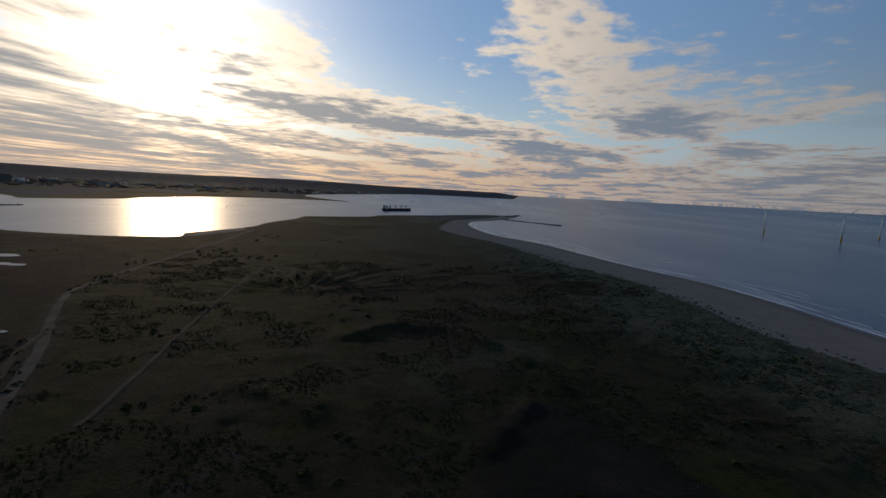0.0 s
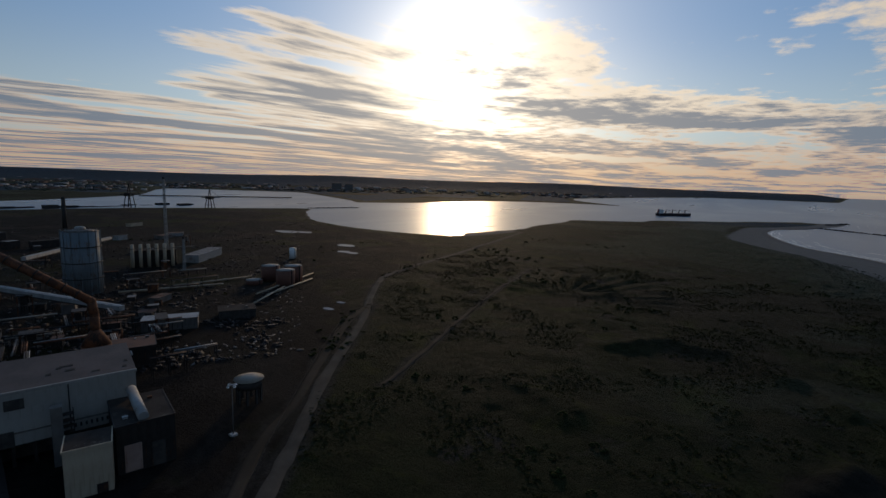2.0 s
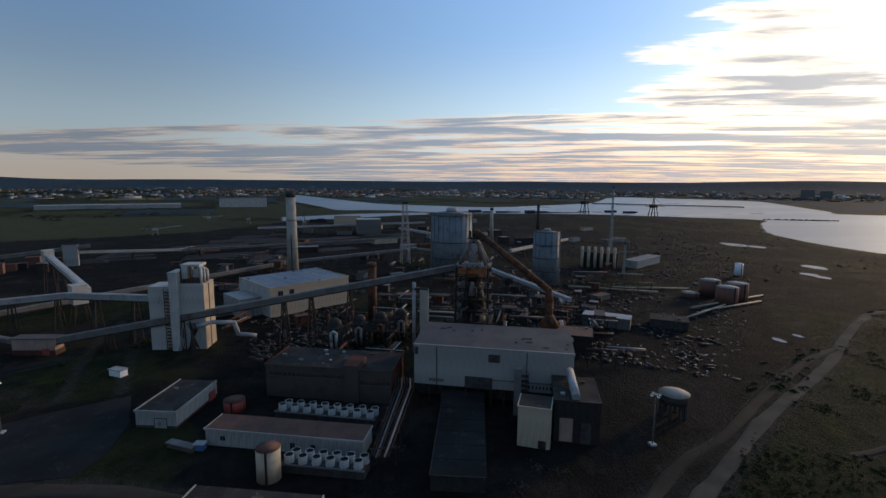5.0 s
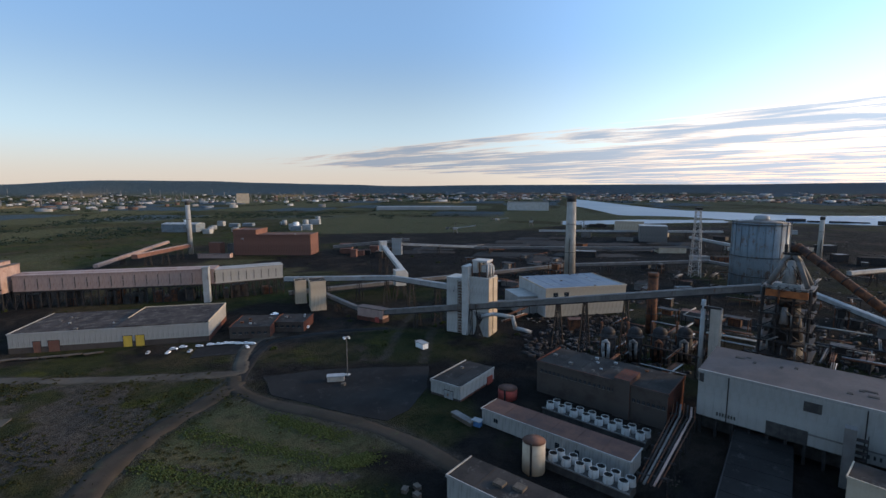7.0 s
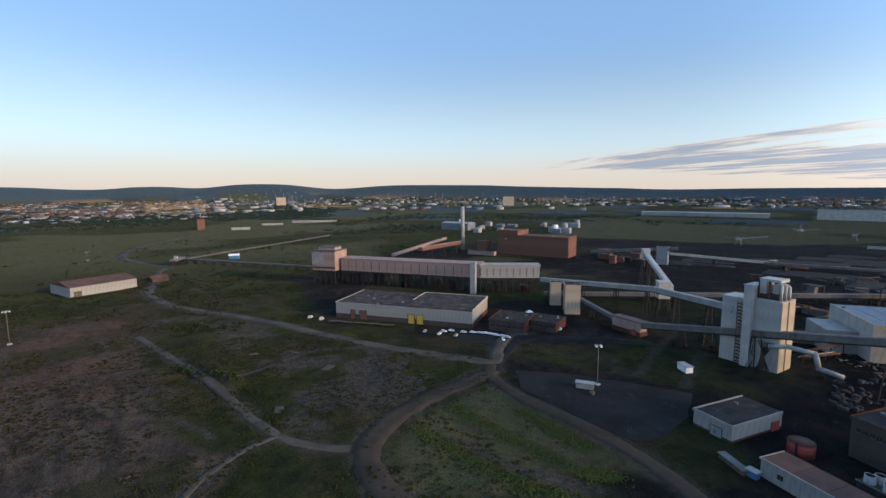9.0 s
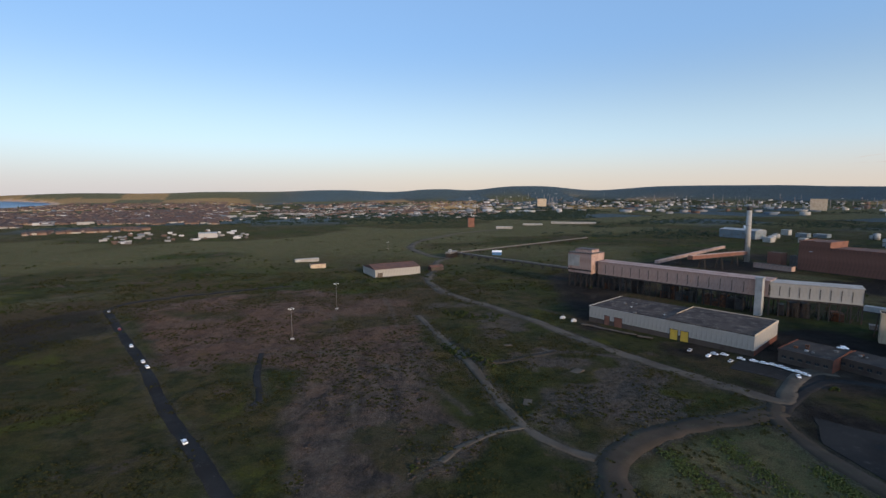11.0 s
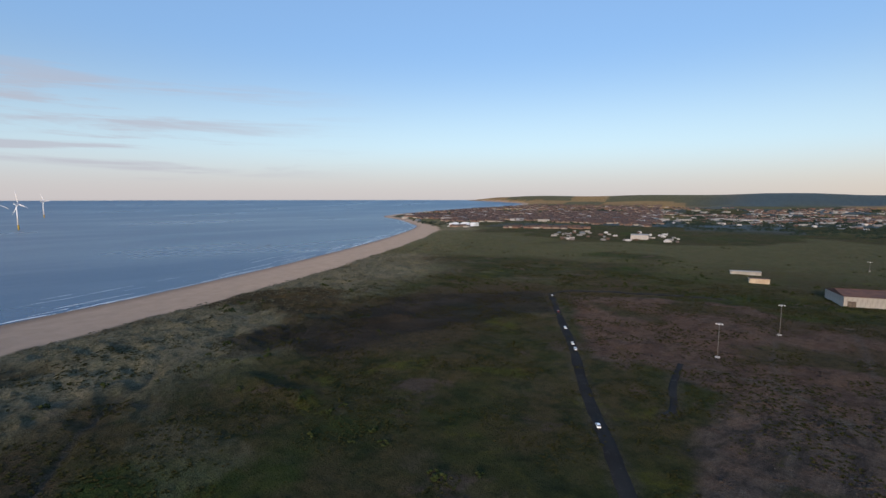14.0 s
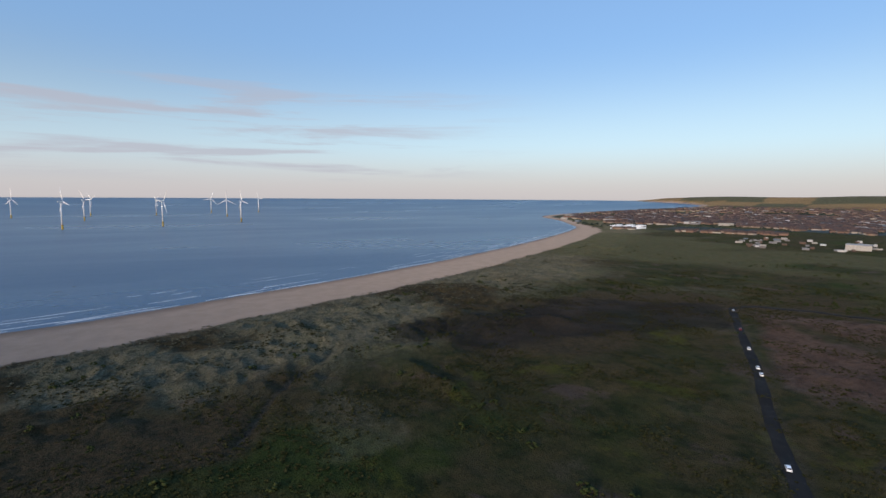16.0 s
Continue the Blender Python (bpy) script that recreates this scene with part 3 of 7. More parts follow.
    masks["straw"] = np.maximum(masks["straw"], 0.7 * east * smooth(rr, 3700, 3900) * (pick > 0.5))
    masks["green"] = np.maximum(masks["green"], 0.8 * east * smooth(rr, 3700, 3900) * (pick <= 0.5))
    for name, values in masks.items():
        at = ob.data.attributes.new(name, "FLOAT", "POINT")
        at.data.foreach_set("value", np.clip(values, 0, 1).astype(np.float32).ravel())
    tagged(ob, "grassy coastal land with dunes, beach sand and bare slag", "ground", kind="structure")


build_ground()


def water_shade(N, p):
    x, y, z = N.xyz(p)
    swell = N.noise(N.join(N.math("MULTIPLY", x, 0.030), N.math("MULTIPLY", y, 0.012), 0.0), 1.0, 4.0, 0.6)
    chop = N.noise(N.join(N.math("MULTIPLY", x, 0.25), N.math("MULTIPLY", y, 0.16), 0.0), 1.0, 5.0, 0.65)
    slick = N.noise(N.join(N.math("MULTIPLY", x, 0.0030), N.math("MULTIPLY", y, 0.0009), 0.0), 1.0, 5.0, 0.6, 0.6)
    col = N.mix(N.step(slick, 0.4, 0.65), (0.013, 0.055, 0.118), (0.018, 0.064, 0.128))
    h = N.math("ADD", N.math("MULTIPLY", swell, 3.0), N.math("MULTIPLY", chop, 1.0))
    return col, N.step(slick, 0.42, 0.68, 0.31, 0.27), h, 0.13


def build_water():
    mat = material("sea_water", water_shade, 0.15)
    bsdf = next(n for n in mat.node_tree.nodes if n.type == "BSDF_PRINCIPLED")
    bsdf.inputs["Specular IOR Level"].default_value = 0.2
    bsdf.inputs["IOR"].default_value = 1.333
    r = np.concatenate([np.linspace(60, 600, 14), np.linspace(700, 2600, 20), np.linspace(2660, 4960, 60)])
    a = np.linspace(0, 2 * math.pi, 360, endpoint=False)
    x, y = np.outer(r, -np.sin(a)), np.outer(r, np.cos(a))
    ob = grid_mesh("water", x, y, SEA + np.repeat(lift(r)[:, None], 360, 1), mat)
    tagged(ob, "calm blue grey sea and river mouth water", "water", kind="structure")


build_water()

# ---- more materials ----
def brick_shade(N, p):
    n = N.nodes.new("ShaderNodeTexBrick")
    N.put(n.inputs["Vector"], p), N.put(n.inputs["Scale"], 1.0)
    for k, v in (("Color1", (0.135, 0.048, 0.032, 1)), ("Color2", (0.095, 0.037, 0.027, 1)), ("Mortar", (0.07, 0.058, 0.05, 1))):
        n.inputs[k].default_value = v
    for k, v in (("Mortar Size", 0.015), ("Brick Width", 0.45), ("Row Height", 0.15)):
        n.inputs[k].default_value = v
    soot = N.noise(p, 0.12, 5.0, 0.65)
    return N.mix(N.step(soot, 0.45, 0.7, 0.0, 0.6), n.outputs[0], (0.04, 0.028, 0.024)), None, N.noise(p, 3.0), 0.02


MAT = {
    "white": worn("white_cladding", (0.32, 0.308, 0.285), (0.245, 0.235, 0.216), 0.10, 0.7, rust=(0.20, 0.12, 0.075), rust_at=0.66),
    "pale": worn("pale_steel_paint", (0.31, 0.315, 0.31), (0.235, 0.24, 0.236), 0.15, 0.6, rust=(0.16, 0.09, 0.055), rust_at=0.62),
    # real cream cladding, and the painted sunlight on the silo block's side
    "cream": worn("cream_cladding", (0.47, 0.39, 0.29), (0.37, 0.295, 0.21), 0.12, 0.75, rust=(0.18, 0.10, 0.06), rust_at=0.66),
    "pink": worn("faded_pink_cladding", (0.36, 0.255, 0.215), (0.28, 0.19, 0.158), 0.12, 0.75, rust=(0.20, 0.09, 0.05), rust_at=0.60),
    "brown": worn("red_brown_cladding", (0.185, 0.088, 0.062), (0.13, 0.060, 0.043), 0.08, 0.8, rust=(0.10, 0.05, 0.035), rust_at=0.62),
    "rust": worn("rusted_steel", (0.16, 0.065, 0.032), (0.065, 0.033, 0.022), 0.35, 0.85, 0.2, rust=(0.028, 0.022, 0.020), rust_at=0.56),
    "dark": worn("sooty_steel", (0.040, 0.036, 0.034), (0.024, 0.022, 0.022), 0.3, 0.7, 0.3, rust=(0.085, 0.042, 0.026), rust_at=0.60),
    "grey": worn("weathered_grey_steel", (0.165, 0.153, 0.142), (0.115, 0.107, 0.10), 0.2, 0.65, 0.1, rust=(0.11, 0.07, 0.05), rust_at=0.62),
    "holder": worn("blue_grey_holder_paint", (0.17, 0.205, 0.225), (0.125, 0.152, 0.168), 0.06, 0.6, 0.1, rust=(0.11, 0.075, 0.055), rust_at=0.57),
    "concrete": worn("concrete", (0.36, 0.33, 0.285), (0.28, 0.255, 0.22), 0.15, 0.9),
    # soot, and also the dark fill where openings and recesses lie in shade
    "soot": worn("sooty_concrete_and_shadow", (0.07, 0.065, 0.06), (0.045, 0.042, 0.04), 0.4, 0.9),
    "roof": worn("dark_felt_roof", (0.052, 0.045, 0.040), (0.032, 0.029, 0.027), 0.12, 0.9, rust=(0.10, 0.09, 0.08), rust_at=0.60),
    "redroof": worn("rusty_sheet_roof", (0.125, 0.062, 0.043), (0.080, 0.043, 0.033), 0.15, 0.85, rust=(0.07, 0.045, 0.04), rust_at=0.58),
    "blueroof": worn("blue_grey_roof_sheets", (0.085, 0.12, 0.17), (0.13, 0.155, 0.18), 0.07, 0.5, rust=(0.05, 0.055, 0.06), rust_at=0.6),
    "mauve": worn("grey_mauve_roof_sheets", (0.105, 0.083, 0.075), (0.072, 0.060, 0.056), 0.09, 0.75, rust=(0.10, 0.07, 0.06), rust_at=0.60),
    "blue": worn("blue_paint", (0.07, 0.17, 0.33), (0.055, 0.13, 0.26), 0.3, 0.5),
    "red": worn("dull_red_paint", (0.32, 0.055, 0.04), (0.22, 0.05, 0.04), 0.3, 0.6),
    "yellow": worn("yellow_paint", (0.50, 0.34, 0.05), (0.40, 0.27, 0.05), 0.3, 0.6),
    "asphalt": worn("asphalt", (0.026, 0.025, 0.024), (0.018, 0.017, 0.0165), 0.05, 0.9, rust=(0.048, 0.045, 0.042), rust_at=0.6),
    "track": worn("pale_grit_track", (0.092, 0.078, 0.062), (0.056, 0.048, 0.039), 0.06, 0.95, rust=(0.085, 0.08, 0.07), rust_at=0.6),
    "dirtroad": worn("brown_dirt_track", (0.056, 0.044, 0.034), (0.036, 0.030, 0.023), 0.06, 0.95, rust=(0.06, 0.058, 0.035), rust_at=0.6),
    "stone": worn("pale_rubble", (0.42, 0.41, 0.39), (0.30, 0.29, 0.28), 0.5, 0.9),
    "wood": worn("weathered_timber", (0.12, 0.10, 0.08), (0.08, 0.066, 0.055), 0.5, 0.9),
    "plain": worn("chalky_white_sheeting", (0.43, 0.415, 0.385), (0.34, 0.33, 0.305), 0.12, 0.7, rust=(0.24, 0.17, 0.12), rust_at=0.68),
    "oldroof": worn("stained_bitumen_roof", (0.070, 0.057, 0.050), (0.036, 0.031, 0.029), 0.10, 0.9, rust=(0.125, 0.105, 0.092), rust_at=0.56),
    "fan": worn("dull_white_fan_casing", (0.44, 0.44, 0.42), (0.34, 0.34, 0.325), 0.4, 0.6, rust=(0.17, 0.11, 0.07), rust_at=0.6),
    "turbine": worn("white_turbine_paint", (0.78, 0.78, 0.77), (0.72, 0.72, 0.71), 0.05, 0.4),
    "rubber": worn("black_rubber", (0.02, 0.02, 0.02), (0.025, 0.025, 0.025), 0.5, 0.8),
    "hull": worn("dark_ship_hull", (0.035, 0.032, 0.035), (0.05, 0.03, 0.028), 0.1, 0.6),
    "house": worn("brick_and_render_houses", (0.26, 0.16, 0.12), (0.36, 0.30, 0.25), 0.01, 0.85),
    "tile": worn("tiled_roofs", (0.16, 0.085, 0.065), (0.12, 0.09, 0.08), 0.012, 0.85),
    "foam": worn("white_foam", (0.75, 0.76, 0.76), (0.62, 0.64, 0.66), 0.2, 0.7),
}
MAT["brick"] = material("sooty_red_brick", brick_shade, 0.9)


def glass_shade(N, p):
    return (0.02, 0.025, 0.03), 0.12, None, 0.0


MAT["glass"] = material("dark_window_glass", glass_shade, 0.12)


def leaf_shade(N, p):
    n = N.nodes.new("ShaderNodeNewGeometry").outputs["Random Per Island"]
    return N.mix(n, (0.017, 0.026, 0.009), (0.036, 0.044, 0.016)), None, None, 0.0


MAT["leaf"] = material("bush_leaves", leaf_shade, 0.9)


def lamp_shade(N, p):
    return (0.9, 0.9, 0.88), 0.4, None, 0.0


MAT["lampglass"] = material("lamp_glass", lamp_shade, 0.4)


def car_paint(name, c):
    def shade(N, p):
        return N.mix(N.step(N.noise(p, 0.8), 0.4, 0.7, 0.0, 0.25), c, tuple(v * 0.8 for v in c)), 0.28, None, 0.0
    return material(name, shade)


MAT["carwhite"] = car_paint("white_car_paint", (0.78, 0.79, 0.80))
MAT["cargrey"] = car_paint("silver_car_paint", (0.35, 0.36, 0.38))
MAT["carred"] = car_paint("dark_red_car_paint", (0.16, 0.03, 0.03))


# ---- mesh tools ----
def bx(bm, x0, x1, y0, y1, z0, z1, m=None):
    """A box between two corners."""
    t = Matrix.Translation(((x0 + x1) / 2, (y0 + y1) / 2, (z0 + z1) / 2)) @ Matrix.Diagonal((abs(x1 - x0), abs(y1 - y0), abs(z1 - z0), 1))
    bmesh.ops.create_cube(bm, size=1, matrix=m @ t if m else t)
    return bm


def beam(bm, a, b, w, h=None):
    """A bar from a to b, w wide and h high."""
    a, b = Vector(a), Vector(b)
    turn = (b - a).to_track_quat("X", "Z").to_matrix().to_4x4()
    bmesh.ops.create_cube(bm, size=1, matrix=Matrix.Translation((a + b) / 2) @ turn @ Matrix.Diagonal(((b - a).length, w, h or w, 1)))
    return bm


def tube(bm, a, b, r, r2=None, n=12, cap=True):
    """A round bar from a to b."""
    a, b = Vector(a), Vector(b)
    turn = (b - a).to_track_quat("Z", "Y").to_matrix().to_4x4()
    made = bmesh.ops.create_cone(bm, cap_ends=cap, segments=n, radius1=r, radius2=r if r2 is None else r2, depth=(b - a).length,
                                 matrix=Matrix.Translation((a + b) / 2) @ turn)
    for v in made["verts"]:
        for f in v.link_faces:
            f.smooth = len(f.verts) == 4
    return bm


def dome(bm, c, r, flat=1.0, n=14):
    made = bmesh.ops.create_uvsphere(bm, u_segments=n, v_segments=8, radius=r, matrix=Matrix.Translation(c) @ Matrix.Diagonal((1, 1, flat, 1)))
    for v in made["verts"]:
        for f in v.link_faces:
            f.smooth = True
    return bm


def pipe_run(bm, points, r, n=10):
    for a, b in zip(points[:-1], points[1:]):
        tube(bm, a, b, r, n=n)
    for p in points[1:-1]:
        dome(bm, p, r * 1.05, n=n)
    return bm


def part(name, bm, mat, parent, label=""):
    """One mesh under a thing or a part."""
    me = bpy.data.meshes.new(name)
    bm.to_mesh(me)
    bm.free()
    me.materials.append(MAT[mat] if isinstance(mat, str) else mat)
    ob = new(name, me)
    ob.parent = parent
    if label:
        ob["label"] = label
    return ob


def thing(name, at, rz, label, category, group="", kind=""):
    """An empty at the base of a thing, on the ground."""
    ob = new(name)
    x, y = at[:2]
    z = at[2] if len(at) > 2 else floor_z(x, y)
    ob.matrix_world = pose(x, y, z, 0, 0, rz)
    return tagged(ob, label, category, group, kind)


def B():
    return bmesh.new()


def solid(name, bm, mat, at, rz, label, category, group="", kind=""):
    """A thing of one mesh."""
    me = bpy.data.meshes.new(name)
    bm.to_mesh(me)
    bm.free()
    me.materials.append(MAT[mat] if isinstance(mat, str) else mat)
    ob = new(name, me)
    x, y = at[:2]
    ob.matrix_world = pose(x, y, at[2] if len(at) > 2 else floor_z(x, y), 0, 0, rz)
    return tagged(ob, label, category, group, kind)


def place(az, el):
    """The spot on the land seen from the eye at that bearing and dip."""
    lo, hi = 20.0, 4900.0
    s = math.tan(radians(el))
    for _ in range(50):
        m = (lo + hi) / 2
        if EYE_H + s * m > lift(m):
            lo = m
        else:
            hi = m
    return -math.sin(radians(az)) * lo, math.cos(radians(az)) * lo


# ---- roads ----
def ribbon(name, points, width, mat, label, rise=0.12, category="road"):
    line = spline(points, 10)
    keep = [line[0]]
    for p in line[1:]:
        if np.hypot(*(p - keep[-1])) > 3:
            keep.append(p)
    line = np.array(keep)
    step = np.gradient(line, axis=0)
    step /= np.maximum(np.hypot(step[:, 0], step[:, 1]), 1e-6)[:, None]
    side = np.stack([-step[:, 1], step[:, 0]], 1)
    wob = fbm(line[:, 0], line[:, 1], 9, 3, 51)[:, None] * 0.22 * width
    rows = []
    for k in (-0.5, -0.44, -0.15, 0.15, 0.44, 0.5):
        p = line + side * (k * width + wob * np.sign(k))
        z = ground_height(p[:, 0], p[:, 1]) + (rise if abs(k) < 0.49 else -0.5)
        rows.append(np.column_stack([p, z]))
    # level across, so that no bump of the ground pokes through
    top_z = np.max([r[:, 2] for r in rows[1:5]], axis=0)
    for r in rows[1:5]:
        r[:, 2] = 0.5 * r[:, 2] + 0.5 * top_z + 0.05
    n = len(line)
    verts = np.concatenate(rows)
    faces = [(j * n + i, j * n + i + 1, (j + 1) * n + i + 1, (j + 1) * n + i) for j in range(5) for i in range(n - 1)]
    faces = [f[::-1] for f in faces]
    ob = link_mesh(name, verts, faces, MAT[mat], True)
    return tagged(ob, label, category, kind="structure")


for road in ROADS:
    ribbon(*road)


def flat_area(name, ring, mat, label, category, rise=0.16):
    ring = np.array(ring, float)
    dense = []
    for a, b in zip(ring, np.roll(ring, -1, 0)):
        n = max(2, int(np.hypot(*(b - a)) / 4))
        dense += [a + (b - a) * i / n for i in range(n)]
    dense = np.array(dense)
    dense += np.stack([fbm(dense[:, 0], dense[:, 1], 12, 3, 3), fbm(dense[:, 0], dense[:, 1], 12, 3, 9)], 1) * 3
    z = max(ground_height(dense[:, 0], dense[:, 1])) + rise
    bm = bmesh.new()
    up = [bm.verts.new((x, y, z)) for x, y in dense]
    face = bm.faces.new(up)
    low = bmesh.ops.extrude_face_region(bm, geom=[face])
    bmesh.ops.translate(bm, verts=[v for v in low["geom"] if isinstance(v, bmesh.types.BMVert)], vec=(0, 0, -0.8))
    bmesh.ops.recalc_face_normals(bm, faces=bm.faces)
    me = bpy.data.meshes.new(name)
    bm.to_mesh(me)
    bm.free()
    me.materials.append(MAT[mat])
    return tagged(new(name, me), label, category, kind="structure")


flat_area("yard_asphalt", [(-182, -186), (-205, -160), (-231, -112), (-205, -100), (-180, -97), (-167, -101), (-166, -133), (-167, -165)], "asphalt",
          "black asphalt lorry yard with cracked edges", "yard")
flat_area("car_park", [(-186, -246), (-205, -262), (-232, -232), (-214, -214)], "asphalt", "grey car park beside the long warehouse", "car park")


# ---- works buildings ----
def panel_row(parent, a, b, z0, z1, out, n, mat, name="cladding_panel"):
    """Upright sheets along a wall from a to b, standing proud by a few centimetres, with open joints."""
    a, b = Vector((*a, 0)), Vector((*b, 0))
    step = (b - a) / n
    w = step.length
    bm = B()
    bx(bm, 0.04, w - 0.04, -0.10, 0.05, z0, z1)
    bx(bm, w * 0.31, w * 0.33, -0.16, -0.10, z0, z1)
    bx(bm, w * 0.64, w * 0.66, -0.16, -0.10, z0, z1)
    first = part(name, bm, mat, parent)
    ang = math.degrees(math.atan2(step.y, step.x))
    first.matrix_basis = pose(a.x + out[0] * 0.06, a.y + out[1] * 0.06, 0, 0, 0, ang)
    for i in range(1, n):
        o = first.copy()
        scene.collection.objects.link(o)
        p = a + step * i
        o.matrix_basis = pose(p.x + out[0] * 0.06, p.y + out[1] * 0.06, 0, 0, 0, ang)


def shed(name, at, rz, L, D, H, wall, roof, label, category, z0=0.0, rise=0.0, pitched=False, plinth=0.0, doors=(), windows=(), panels=0,
         side_panels=0, vents=0, parapet=0.5, seed=1, under=False):
    """A hall: front along x, depth along y; doors and windows on the front as (x, width, height, colour) and (x, width, z, height)."""
    rng = random.Random(seed)
    t = thing(name, at, rz, label, category)
    bm = B()
    bx(bm, 0, L, 0, D, z0 - (0.5 if z0 == 0 else 0), H)
    part("wall", bm, wall, t)
    bm = B()
    if pitched:
        over = 0.6
        v = [bm.verts.new(p) for p in ((-over, -over, H), (L + over, -over, H), (L + over, D / 2, H + rise), (-over, D / 2, H + rise),
                                       (-over, D + over, H), (L + over, D + over, H))]
        bm.faces.new((v[0], v[1], v[2], v[3])), bm.faces.new((v[3], v[2], v[5], v[4])), bm.faces.new((v[0], v[3], v[4])), bm.faces.new((v[1], v[5], v[2]))
        bm.faces.new((v[0], v[4], v[5], v[1]))
        bmesh.ops.recalc_face_normals(bm, faces=bm.faces)
        part("roof", bm, roof, t)
        bm = B()
        bx(bm, -over, L + over, D / 2 - 0.3, D / 2 + 0.3, H + rise - 0.1, H + rise + 0.25)
        part("ridge_cap", bm, roof, t)
    else:
        v = [bm.verts.new(p) for p in ((-0.4, -0.4, H - 0.2), (L + 0.4, -0.4, H - 0.2), (L + 0.4, D + 0.4, H - 0.2), (-0.4, D + 0.4, H - 0.2),
                                       (-0.4, -0.4, H + 0.15), (L + 0.4, -0.4, H + 0.15), (L + 0.4, D + 0.4, H + 0.15 + rise), (-0.4, D + 0.4, H + 0.15 + rise))]
        for f in ((0, 1, 5, 4), (1, 2, 6, 5), (2, 3, 7, 6), (3, 0, 4, 7), (4, 5, 6, 7), (3, 2, 1, 0)):
            bm.faces.new([v[i] for i in f])
        part("roof", bm, roof, t)
        if parapet:
            for x0, x1, y0, y1 in ((-0.45, L + 0.45, -0.45, -0.1), (-0.45, -0.1, -0.1, D + 0.1), (L + 0.1, L + 0.45, -0.1, D + 0.1)):
                bm = B()
                bx(bm, x0, x1, y0, y1, H - 0.3, H + parapet + (rise if y1 > 1 else 0) * 0.5)
                part("parapet", bm, wall, t)
            n = max(2, int(L / 9))
            for i in range(1, n):
                bm = B()
                beam(bm, (L * i / n, 0.1, H + 0.2), (L * i / n, D - 0.1, H + 0.2 + rise), 0.25, 0.12)
                part("roof_seam", bm, roof, t)
    if plinth:
        bm = B()
        bx(bm, -0.15, L + 0.15, -0.15, D + 0.15, -0.5, plinth)
        part("plinth", bm, "brick", t, "sooty red brick plinth")
    if panels:
        panel_row(t, (0, 0), (L, 0), max(z0, plinth), H - 0.35, (0, -1), panels, wall)
    if side_panels:
        panel_row(t, (L, 0), (L, D), max(z0, plinth), H - 0.35, (1, 0), side_panels, wall)
        panel_row(t, (0, D), (0, 0), max(z0, plinth), H - 0.35, (-1, 0), side_panels, wall)
    for x, w, h, c in doors:
        bm = B()
        bx(bm, x, x + w, -0.28, 0.1, z0, z0 + h)
        d = part("door", bm, c, t)
        bm = B()
        bx(bm, x - 0.25, x, -0.36, 0.1, z0, z0 + h + 0.25), bx(bm, x + w, x + w + 0.25, -0.36, 0.1, z0, z0 + h + 0.25), bx(bm, x, x + w, -0.36, 0.1, z0 + h, z0 + h + 0.25)
        part("door_frame", bm, "dark", d)
    for x, w, z, h in windows:
        bm = B()
        bx(bm, x, x + w, -0.22, 0.1, z, z + h)
        p = part("window", bm, "glass", t)
        bm = B()
        bx(bm, x - 0.12, x + w + 0.12, -0.32, -0.1, z - 0.15, z), bx(bm, x + w / 2 - 0.05, x + w / 2 + 0.05, -0.27, -0.2, z, z + h)
        part("window_frame", bm, "grey", p)
    for i in range(vents):
        x, y, s = rng.uniform(2, L - 3), rng.uniform(2, max(2.5, D - 3)), rng.uniform(0.6, 1.4)
        bm = B()
        zr = H + (rise * y / D if not pitched else rise * (1 - abs(y - D / 2) * 2 / D))
        bx(bm, x, x + s * 1.4, y, y + s, zr - 0.1, zr + s * 0.8), bx(bm, x - 0.1, x + s * 1.4 + 0.1, y - 0.1, y + s + 0.1, zr + s * 0.8, zr + s * 0.8 + 0.12)
        part("roof_vent", bm, rng.choice(["grey", "rust", "pale"]), t)
    return t


# casthouse: white cladding over an open ground floor, its shade put in as dark colour
cast = shed("casthouse", (-210, 19.5), 71.2, 71, 27, 26.5, "white", "mauve", "long white clad casthouse with holed mauve roof, rust streaked", "building",
            z0=8.0, rise=2.6, panels=24, side_panels=9, parapet=0)
# openings are solid dark boxes, the unlit inside put into their colour
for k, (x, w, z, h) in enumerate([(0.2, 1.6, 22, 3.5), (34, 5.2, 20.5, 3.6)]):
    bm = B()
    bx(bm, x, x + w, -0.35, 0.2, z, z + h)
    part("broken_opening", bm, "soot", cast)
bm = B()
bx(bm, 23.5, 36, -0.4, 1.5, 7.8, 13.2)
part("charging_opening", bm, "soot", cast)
bm = B()
bx(bm, 36, 71, -0.38, -0.15, 12.0, 12.6)
part("stringcourse", bm, "grey", cast)
for x in [7 + 1.0 * i for i in range(7)] + [52 + 1.55 * i for i in range(8)]:
    bm = B()
    bx(bm, x, x + 0.6, -0.33, -0.1, 9.6, 11.0)
    part("louvre", bm, "soot", cast)
for x in (10.5, 51.0):
    bm = B()
    bx(bm, x - 0.18, x + 0.18, -0.42, -0.1, 8, 26)
    part("downpipe", bm, "dark", cast)
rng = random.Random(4)
